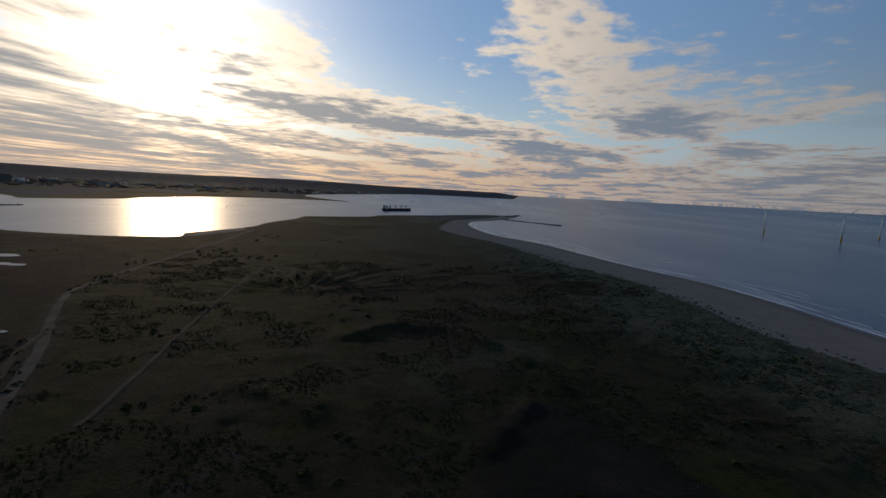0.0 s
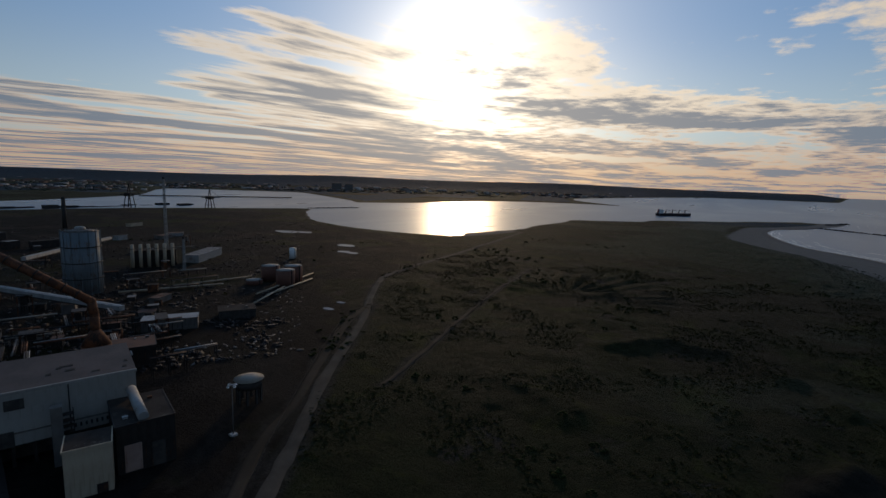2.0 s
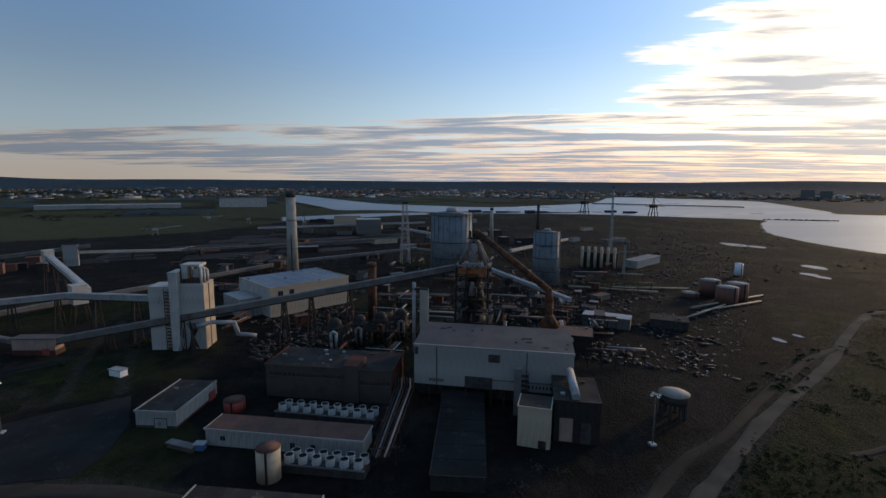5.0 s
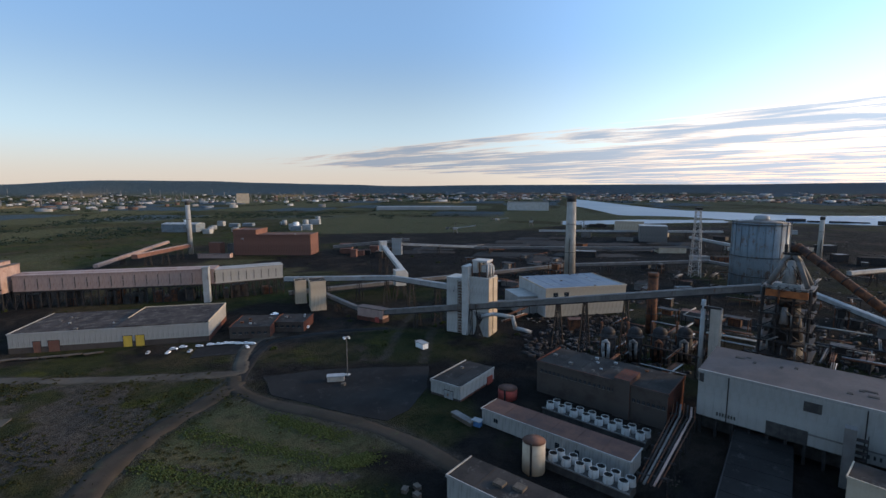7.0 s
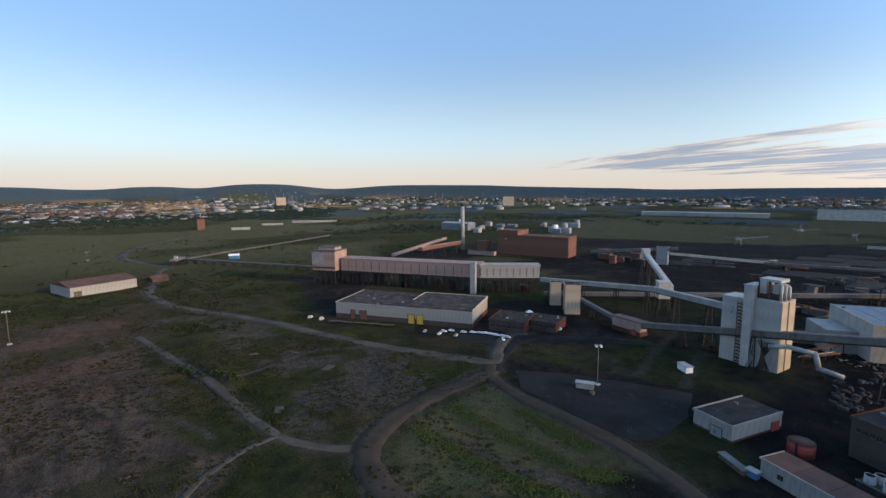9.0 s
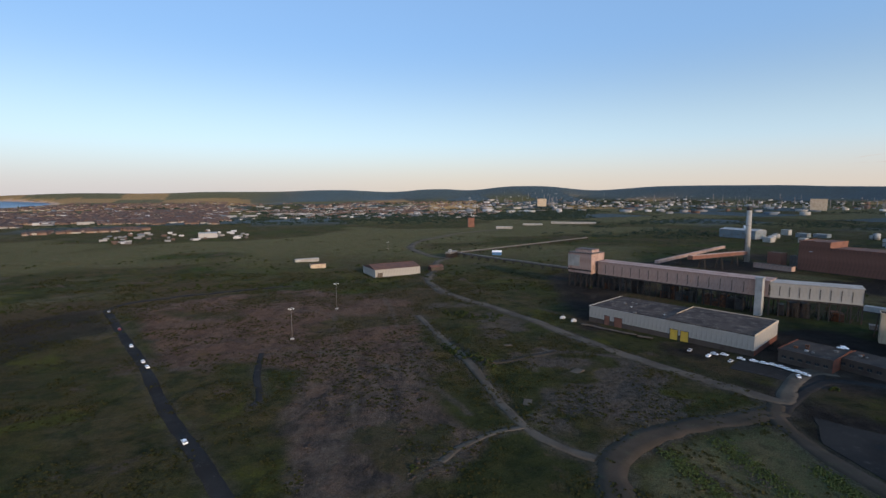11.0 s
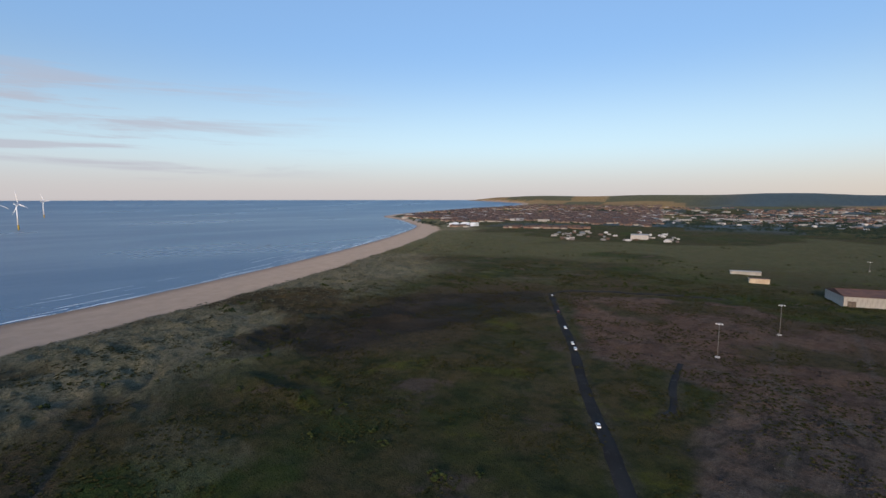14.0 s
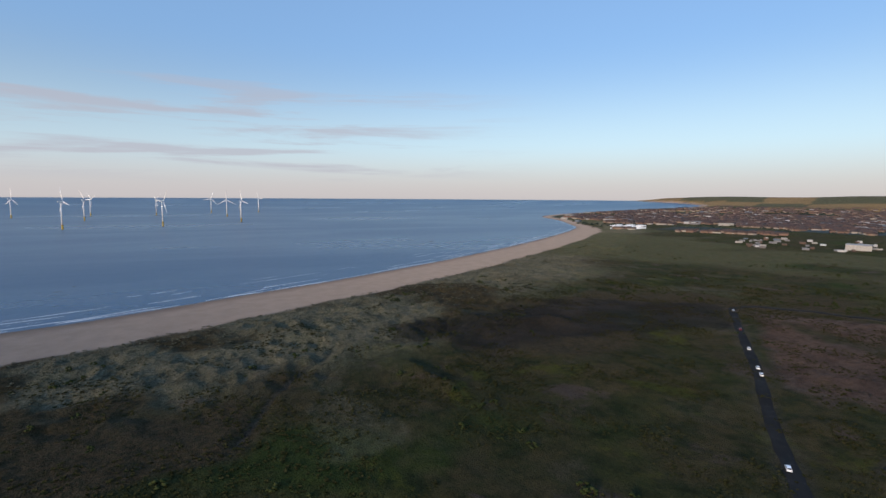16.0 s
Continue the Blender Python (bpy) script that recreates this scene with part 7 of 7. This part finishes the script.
scatter("far_woods", WOOD_V, WOOD_F, with_z(x, y, 0.5), np.column_stack([s * 1.5, s * r.uniform(0.8, 1.6, len(x)), np.minimum(s, 9) * r.uniform(0.8, 1.2, len(x))]), r.uniform(0, 6.28, len(x)), ["wood_far"],
        "dark distant woods, hedges and tree belts", "trees")

HOUSE_V = [(-1, -0.6, 0), (1, -0.6, 0), (1, 0.6, 0), (-1, 0.6, 0), (-1, -0.6, 0.8), (1, -0.6, 0.8), (1, 0.6, 0.8), (-1, 0.6, 0.8),
           (-1.06, -0.68, 0.76), (1.06, -0.68, 0.76), (1.06, 0.68, 0.76), (-1.06, 0.68, 0.76), (-1.06, 0, 1.35), (1.06, 0, 1.35)]
HOUSE_F = [(0, 1, 5, 4), (1, 2, 6, 5), (2, 3, 7, 6), (3, 0, 4, 7), (8, 9, 13, 12), (10, 11, 12, 13), (9, 10, 13), (11, 8, 12)]
HOUSE_S = [0, 0, 0, 0, 1, 1, 1, 1]
hx, hy = [], []
for seed, n, box, thr in ((31, 4200, (199, 231.5, -2.9, -0.75), -0.16), (32, 900, (200, 232, -3.6, -2.6), 0.02), (33, 1500, (168, 200, -2.5, -1.0), 0.02), (34, 1800, (60, 130, -1.7, -0.5), 0.0), (35, 700, (12, 60, -1.4, -0.5), 0.04)):
    r, x, y = polar(seed, n, *box)
    ok = (water_depth(x, y) > 60) & (fbm(x, y, 260, 3, 66) > thr) & (line_distance(x, y, SEA_LINE) > 110) & (np.hypot(x, y) > 1100)
    hx.append(x[ok]), hy.append(y[ok])
x, y = np.concatenate(hx), np.concatenate(hy)
s = r.uniform(5, 9, len(x))
scatter("town_houses", HOUSE_V, HOUSE_F, with_z(x, y, 0.5), np.column_stack([s * r.uniform(1, 2.4, len(x)), s, np.minimum(s, 7)]), r.choice([0.3, 0.3 + math.pi / 2, 0.9, 1.3], len(x)), ["house", "tile"],
        "distant brick and render houses of a seaside town", "houses", HOUSE_S)
BOX_V = [(-1, -1, 0), (1, -1, 0), (1, 1, 0), (-1, 1, 0), (-1, -1, 1), (1, -1, 1), (1, 1, 1), (-1, 1, 1)]
BOX_F = [(0, 1, 5, 4), (1, 2, 6, 5), (2, 3, 7, 6), (3, 0, 4, 7), (4, 5, 6, 7)]
# industrial estate, caravans and far sheds
for seed, n, box, size, mat, label in ((41, 60, (196.5, 210.5, -4.9, -3.9), (3, 8, 3, 5), "farmix", "distant pale estate sheds beside the golf links"),
                                       (42, 46, (219.5, 222.8, -3.5, -3.0), (7, 13, 3, 4), "turbine", "white holiday caravans near the beach"),
                                       (48, 460, (124, 172, -1.7, -0.5), (3, 13, 3, 10), "farmix", "distant mixed sheds and plant of a chemical works"),
                                       (49, 560, (58, 128, -1.7, -0.4), (4, 22, 4, 12), "farmix", "distant mixed riverside sheds and depots"),
                                       (50, 240, (10, 58, -1.25, -0.4), (5, 22, 5, 12), "farmix", "distant mixed buildings on the far shore"),
                                       (52, 300, (170, 200, -2.9, -1.2), (4, 15, 3, 7), "farmix", "distant mixed roofs among the trees"),
                                       (43, 130, (128, 172, -2.3, -0.9), (6, 30, 5, 14), "farmix", "distant pale sheds and tanks of a chemical works"),
                                       (44, 120, (62, 128, -1.8, -0.6), (8, 40, 5, 13), "farmix", "distant pale riverside sheds"),
                                       (45, 70, (168, 200, -2.6, -1.3), (8, 34, 5, 9), "white", "distant white sheds among trees"),
                                       (46, 60, (14, 58, -1.3, -0.6), (10, 50, 6, 14), "farmix", "distant grey sheds on the far shore"),
                                       (47, 120, (199, 231, -2.8, -1.0), (8, 26, 6, 10), "farmix", "larger pale buildings in the seaside town")):
    r, x, y = polar(seed, n, *box)
    ok = water_depth(x, y) > 40
    x, y = x[ok], y[ok]
    m = len(x)
    scatter("far_sheds", BOX_V, BOX_F, with_z(x, y, 0.5), np.column_stack([r.uniform(size[0], size[1], m), r.uniform(size[0] * 0.7, size[1] * 0.5 + 2, m), r.uniform(size[2], size[3], m)]), r.choice([0.4, 0.5, 2.0], m), [mat],
            label, "buildings")
# refinery columns and stacks
rows = []
r, x, y = polar(51, 220, 126, 170, -1.7, -0.8)
m = len(x)
HEX_V = [(math.cos(a), math.sin(a), z) for z in (0, 1) for a in [i * math.pi / 4 for i in range(8)]]
HEX_F = [(i, (i + 1) % 8, 8 + (i + 1) % 8, 8 + i) for i in range(8)] + [tuple(range(8, 16))]
w = r.uniform(1.2, 3.2, m)
scatter("refinery_columns", HEX_V, HEX_F, with_z(x, y, 0.5), np.column_stack([w, w, r.uniform(10, 20, m) + 34 * r.random(m) ** 3]), r.uniform(0, 1, m), ["grey"], "distant pale columns and stacks of a refinery", "columns")
# named far halls
for az, el, w, d, h, mat, label in ((136 - 0.0, -1.75, 70, 45, 58, "cream", "distant square cream power block"), (162.6, -1.55, 60, 45, 52, "cream", "distant square cream process building"), (116.6, -2.7, 190, 60, 14, "pale", "distant long grey shed with a pale roof"),
                                    (110, -2.75, 260, 60, 15, "white", "distant long white factory hall"), (101.5, -2.75, 170, 70, 34, "plain", "distant tall white banded factory hall"), (166.5, -4.15, 46, 14, 5, "white", "distant low white hall in fields"),
                                    (163, -3.75, 60, 16, 5, "white", "distant low white hall in fields"), (157, -3.55, 140, 18, 5, "white", "distant long low white hall"), (200.2, -4.5, 40, 34, 11, "stone", "pale round roofed sports hall"),
                                    (42.2, -1.2, 60, 40, 44, "grey", "distant dark grey power station block"), (43.5, -1.2, 70, 40, 50, "grey", "distant dark grey power station block")):
    x, y = place(az, el)
    if h > 30 and mat != "turbine":
        ob = shed("power_block", (x, y), az + 180, w, d, h, mat, "roof", label, "building", parapet=0.8, windows=[(5 + 12 * i, 4, h * 0.6, 6) for i in range(int(w / 14))])
    else:
        ob = shed("far_hall", (x, y), az + 180, w, d, h, mat, "pale", label, "building", parapet=0.4, panels=max(4, int(w / 14)))

# rubble on the bare ground
r, x, y = seeds_in(61, 9000, -170, 240, -520, -90)
dirt = area(x, y, [(235, -430), (185, -478), (98, -512), (44, -463), (-7, -443), (-16, -350), (-16, -283), (-11, -228), (-20, -199), (-31, -182), (-17, -160), (36, -140), (53, -211), (57, -266), (91, -287), (130, -274)], 3)
grp = fbm(x, y, 24, 3, 19)
ok = (dirt > 0.4) & (grp > 0.12)
x, y = x[ok][:1400], y[ok][:1400]
heap = [(-123, -154), (-124, -148), (-125, -144), (-122, -97), (-150, 58), (-146, 66), (-140, 48), (-170, 10), (1, 178), (-5, 168), (88, 196), (92, 186), (93, 171), (96, 158)]
for a, b in heap:
    n = 46
    x, y = np.concatenate([x, a + r.normal(0, 1.9, n)]), np.concatenate([y, b + r.normal(0, 1.5, n)])
s = r.uniform(0.12, 0.5, len(x))
scatter("rubble", OCTA_V, OCTA_F, with_z(x, y, -0.1), np.column_stack([s, s * 0.8, s * 0.6]), r.uniform(0, 6.28, len(x)), ["track"], "pale broken rubble strewn on bare ground", "rubble", squash=r)
# leafy strips on the grass triangle
sx, sy = [], []
for a, b in (((-126, -172), (-133, -101)), ((-102, -167), (-108, -118)), ((-108, -118), (-120, -84)), ((-150, -150), (-148, -110)), ((-133, -101), (-140, -92))):
    n = 800
    f = r.random(n)
    sx.append(a[0] + (b[0] - a[0]) * f + r.normal(0, 2.2, n)), sy.append(a[1] + (b[1] - a[1]) * f + r.normal(0, 2.2, n))
x, y = np.concatenate(sx), np.concatenate(sy)
scatter("leafy_weeds", TUFT_V, TUFT_F, with_z(x, y, 0.05), r.uniform(0.3, 0.85, len(x)), r.uniform(0, 6.28, len(x)), ["weed"], "rows of rank green weeds in grass", "weeds")

# surf along the beach
verts, faces = [], []
d = np.gradient(SEA_LINE, axis=0)
d /= np.hypot(d[:, 0], d[:, 1])[:, None]
out = np.stack([-d[:, 1], d[:, 0]], 1)
fine = np.linspace(0, len(SEA_LINE) - 1, 2600)
line = np.column_stack([np.interp(fine, np.arange(len(SEA_LINE)), SEA_LINE[:, i]) for i in (0, 1)])
side = np.column_stack([np.interp(fine, np.arange(len(SEA_LINE)), out[:, i]) for i in (0, 1)])
for off, wide, thr in ((3, 2.6, -0.14), (11, 1.5, -0.02), (20, 1.6, -0.05), (31, 1.3, 0.02), (44, 1.4, 0.03), (60, 1.3, 0.08), (78, 1.2, 0.11)):
    wob = fbm(line[:, 0], line[:, 1], 40, 3, int(off)) * 9
    a = line + side * (off + wob)[:, None]
    grow = np.clip((fbm(line[:, 0], line[:, 1], 55, 4, 100 + int(off)) - thr) * 6, 0, 1)[:, None] * wide
    b = a + side * grow
    for i in range(len(line) - 1):
        if grow[i, 0] > 0.05 and grow[i + 1, 0] > 0.05 and np.hypot(*line[i]) < 2300:
            z = SEA + 0.12 + float(lift(np.hypot(*a[i])))
            n = len(verts)
            verts += [(*a[i], z), (*b[i], z + 0.10), (*b[i + 1], z + 0.10), (*a[i + 1], z)]
            faces.append((n, n + 1, n + 2, n + 3))
tagged(link_mesh("surf", verts, faces, MAT["foam"]), "thin white lines of surf along the beach", "surf", kind="stuff")
# a low fence along the beach road
r = random.Random(6)
line = spline([(-128, 92), (-150, 122), (-178, 162), (-205, 202), (-238, 254)], 12)
t = thing("post_fence", (*line[0], 0), 0, "weathered post and rail fence beside the beach road", "fence")
base = Vector((*line[0], 0))
for a, b in zip(line[:-1:2], line[2::2]):
    p, q = Vector((*a, floor_z(*a))) - base, Vector((*b, floor_z(*b))) - base
    bm = B(); bx(bm, p.x - 0.1, p.x + 0.1, p.y - 0.1, p.y + 0.1, p.z - 0.4, p.z + 1.3)
    part("post", bm, "wood", t)
    bm = B(); beam(bm, p + Vector((0, 0, 1.0)), q + Vector((0, 0, 1.0)), 0.12)
    part("rail", bm, "wood", t)


# ---- works clutter: pipe bridges, gantries, bins and scrap ----
KEEP = [(-232, 57, 60), (-283, 63, 20), (-250, 99, 12), (-455, 176, 24), (-532, 92, 32), (-178, 129, 12), (-225, -22, 42), (-176, -34, 40), (-372, 305, 40), (-297, -118, 32), (-345, 0, 9),
        (-288, 0, 22), (-313, 160, 20), (-165, 60, 26), (-300, 195, 18), (-180, 45, 30), (-390, -60, 60), (-536, 265, 34), (-540, 340, 40), (-216, -85, 24), (-165, 80, 30), (-346, 1, 10)]
rng = random.Random(202)
made = 0
while made < 95:
    az, el = rng.uniform(50, 112), rng.uniform(-17, -7.2)
    x, y = place(az, el)
    if any(math.hypot(x - a, y - b) < r for a, b, r in KEEP) or x * 0.78 + y > -70 or (y < -70 and x > -290):
        continue
    made += 1
    kind = rng.random()
    rz = 71 + rng.choice([0, 90, 0, 45]) + rng.uniform(-6, 6)
    if kind < 0.5:
        t = thing("pipe_rack", (x, y, 0), rz, "raised rack of weathered pipes in the works", "pipes", "pipe racks")
        L, z = rng.uniform(14, 46), rng.uniform(2.5, 10)
        for k in range(rng.randint(2, 4)):
            bm = B(); tube(bm, (0, k * 0.9, z), (L, k * 0.9, z), rng.uniform(0.2, 0.55), n=8)
            part("pipe", bm, rng.choice(["rust", "grey", "dark", "concrete", "rust"]), t)
        for f in (0.04, 0.35, 0.66, 0.96):
            bm = B(); beam(bm, (L * f, 1.4, -0.5), (L * f, 1.4, z), 0.4), beam(bm, (L * f, -0.8, z - 0.45), (L * f, 3.4, z - 0.45), 0.4)
            part("support", bm, "dark", t)
    elif kind < 0.7:
        t = thing("steel_gantry", (x, y, 0), rz, "open rusty steel gantry", "gantry", "steel gantries")
        w, d, h = rng.uniform(6, 16), rng.uniform(5, 9), rng.uniform(6, 16)
        for px_, py_ in ((0, 0), (w, 0), (0, d), (w, d)):
            bm = B(); beam(bm, (px_, py_, -0.5), (px_, py_, h), 0.5)
            part("post", bm, "rust", t)
        for z in (h * 0.5, h):
            bm = B(); bx(bm, -0.4, w + 0.4, -0.4, d + 0.4, z, z + 0.35)
            part("deck", bm, "dark", t)
        bm = B(); bx(bm, w * 0.2, w * 0.7, d * 0.2, d * 0.8, h * 0.5 + 0.3, h * 0.9)
        part("vessel", bm, rng.choice(["rust", "grey", "dark"]), t)
    elif kind < 0.86:
        shed("plant_hut", (x, y), rz, rng.uniform(6, 20), rng.uniform(5, 10), rng.uniform(3, 8), rng.choice(["dark", "grey", "rust", "soot", "brick"]), rng.choice(["roof", "redroof", "grey"]),
             "small weathered plant hut on bare ground", "hut", parapet=0.15, seed=made)
    else:
        tank((x, y), rng.uniform(2, 4.5), rng.uniform(3, 9), rng.choice(["rust", "grey", "dark"]), "small weathered process tank", "roof")

r, x, y = polar(301, 5200, 48, 104, -20, -5.0)
ok = (area(x, y, INDUSTRY, 4) > 0.6) & (fbm(x, y, 40, 4, 17) > -0.02)
for a, b, rad in KEEP[:1] + KEEP[6:8]:
    ok &= np.hypot(x - a, y - b) > rad * 0.7
x, y = x[ok][:2400], y[ok][:2400]
m = len(x)
scatter("scrap", BOX_V, BOX_F, with_z(x, y, 0.2), np.column_stack([r.uniform(0.3, 2.6, m), r.uniform(0.2, 0.9, m), r.uniform(0.4, 1.6, m)]), r.uniform(0, 3.14, m), ["dark"], "dark scrap, kerbs and machine bases strewn about", "scrap")
r, x, y = polar(302, 1500, 48, 104, -20, -5.0)
ok = (area(x, y, INDUSTRY, 4) > 0.6) & (fbm(x, y, 30, 4, 18) > 0.08)
x, y = x[ok], y[ok]
m = len(x)
scatter("scrap", BOX_V, BOX_F, with_z(x, y, 0.1), np.column_stack([r.uniform(0.3, 2.0, m), r.uniform(0.2, 0.6, m), r.uniform(0.3, 0.7, m)]), r.uniform(0, 3.14, m), ["grey"], "pale concrete scraps on dark ground", "scrap")
# stockpiles on the ore field
for i in range(22):
    f = i / 21
    a = Vector((-600, -250)).lerp(Vector((-930, -80)), rng.random())
    bm = B()
    L, w, h = rng.uniform(40, 120), rng.uniform(7, 14), rng.uniform(2, 6)
    v = [bm.verts.new(p) for p in ((0, -w, -0.4), (L, -w, -0.4), (L, w, -0.4), (0, w, -0.4), (w, 0, h), (L - w, 0, h * rng.uniform(0.6, 1)))]
    for q in ((0, 1, 5, 4), (1, 2, 5), (2, 3, 4, 5), (3, 0, 4)):
        bm.faces.new([v[k] for k in q])
    bmesh.ops.subdivide_edges(bm, edges=bm.edges, cuts=5, use_grid_fill=True)
    for q in bm.verts:
        if q.co.z > 0:
            q.co += Vector((rng.uniform(-0.6, 0.6), rng.uniform(-0.6, 0.6), rng.uniform(-0.5, 0.3)))
    solid("stockpile", bm, "soot", (a.x + rng.uniform(-60, 20), a.y + rng.uniform(-140, 140), 0), 112 + rng.uniform(-3, 3), "long dark ore stockpile", "stockpile", "stockpiles")
# crates beside the grass triangle, road edge stones
for x, y in ((-128, -71), (-127, -66), (-131, -68), (-190, -140)):
    bm = B(); bx(bm, -1.2, 1.2, -0.9, 0.9, 0, 1.3)
    t = thing("crate", (x, y), rng.uniform(0, 90), "weathered brown timber crate on the ground", "crate", "crates")
    part("body", bm, "wood", t)
    bm = B(); bx(bm, -1.3, 1.3, -1.0, 1.0, 1.3, 1.42)
    part("lid", bm, "wood", t)


# ---- yard machines, containers and trailers ----
for az, el, rz in ((103.5, -4.7, 20), (97.5, -5.2, 200), (112.5, -5.6, 110), (107.5, -4.4, 60)):
    t = thing("stacker_reclaimer", place(az, el), rz, "grey boom stacker standing in the ore field", "stacker", "stackers")
    for sx in (-1, 1):
        for sy in (-1, 1):
            bm = B(); beam(bm, (sx * 5, sy * 5, -0.5), (sx * 2, sy * 2, 9), 0.9)
            part("leg", bm, "grey", t)
    bm = B(); bx(bm, -5, 5, -3, 3, 9, 13)
    part("machine_house", bm, "pale", t)
    bm = B(); beam(bm, (0, 0, 13), (0, 0, 24), 1.0)
    part("mast", bm, "grey", t)
    bm = B(); beam(bm, (-4, 0, 11), (44, 0, 17), 2.0, 1.4)
    part("boom", bm, "pale", t)
    bm = B(); beam(bm, (4, 0, 11), (-18, 0, 12), 2.0, 1.2); bx(bm, -20, -14, -2.5, 2.5, 9, 13)
    part("counterweight", bm, "grey", t)
    for x in (40, -17):
        bm = B(); beam(bm, (0, 0, 24), (x, 0, 16 if x > 0 else 12.5), 0.3)
        part("stay", bm, "dark", t)
for i in range(6):
    a = Vector((-256, -257)).lerp(Vector((-277, -266)), i / 5)
    t = thing("container", (a.x, a.y), 65, "blue and white waste container in a row" if i % 2 else "pale blue waste container in a row", "container", "waste containers")
    bm = B(); bx(bm, -3, 3, -1.2, 1.2, 0.2, 2.6)
    part("body", bm, "blue" if i % 2 else "pale", t)
    bm = B(); bx(bm, -3.1, 3.1, -1.3, 1.3, 2.6, 2.8)
    part("lid", bm, "turbine", t)
for i, (x, y) in enumerate(((-146, -330), (-153, -322), (-160, -314), (-167, -305), (-140, -338))):
    t = thing("flat_trailer", (x, y), 125 + 5 * i, "dark flat trailer parked by the warehouse", "trailer", "trailers")
    bm = B(); bx(bm, -5, 5, -1.2, 1.2, 1.0, 1.4)
    part("bed", bm, "wood", t)
    for s in (-1, 1):
        for q in (-3.4, -2.2):
            bm = B(); tube(bm, (q, s * 0.9, 0.45), (q, s * 1.25, 0.45), 0.5, n=12)
            part("wheel", bm, "rubber", t)
    bm = B(); bx(bm, 3.6, 3.9, -0.3, 0.3, -0.2, 1.0)
    part("landing_leg", bm, "dark", t)
for x, y, rz, L, w in ((-92, -287, 120, 9, 2.4), (-98, -250, 40, 8, 5), (-60, -215, 70, 7, 4), (-70, -300, 10, 5, 3), (20, -470, 20, 6, 2)):
    bm = B(); bx(bm, -L / 2, L / 2, -w / 2, w / 2, -0.4, 0.35)
    bmesh.ops.bevel(bm, geom=bm.edges[:], offset=0.08, segments=1, affect="EDGES")
    solid("concrete_slab", bm, "track", (x, y), rz, "old pale concrete slab in rough grass", "slab", "slabs")
for x, y, h in ((-128, -360, 1.6), (-134, -352, 1.9)):
    bm = B(); bmesh.ops.create_icosphere(bm, subdivisions=2, radius=1, matrix=Matrix.Diagonal((3.4, 1.8, h, 1)))
    for v in bm.verts:
        v.co += noise.noise_vector(v.co * 0.7) * 0.5
    solid("covered_mound", bm, "stone", (x, y), 40, "white tarpaulin covered heap by the road", "heap", "heaps")
# earth mounds and ruts on the bare ground
r, x, y = seeds_in(77, 700, -30, 240, -510, -130)
dirt = area(x, y, [(235, -430), (185, -478), (98, -512), (44, -463), (-7, -443), (-16, -350), (-16, -283), (-11, -228), (-20, -199), (-17, -160), (36, -140), (53, -211), (57, -266), (91, -287), (130, -274)], 3)
ok = dirt > 0.5
x, y = x[ok][:260], y[ok][:260]
m = len(x)
MOUND_V, MOUND_F = clump(9, 33)
w = r.uniform(1.0, 3.4, m)
MAT["earth"] = worn("bare_earth", (0.060, 0.048, 0.040), (0.034, 0.029, 0.026), 0.3, 0.95)
scatter("earth_mounds", MOUND_V, MOUND_F, with_z(x, y, 0.3), np.column_stack([w * 1.6, w, w * 0.35]), r.uniform(0, 6.28, m), ["earth"], "low mounds of dark earth on bare ground", "mounds")
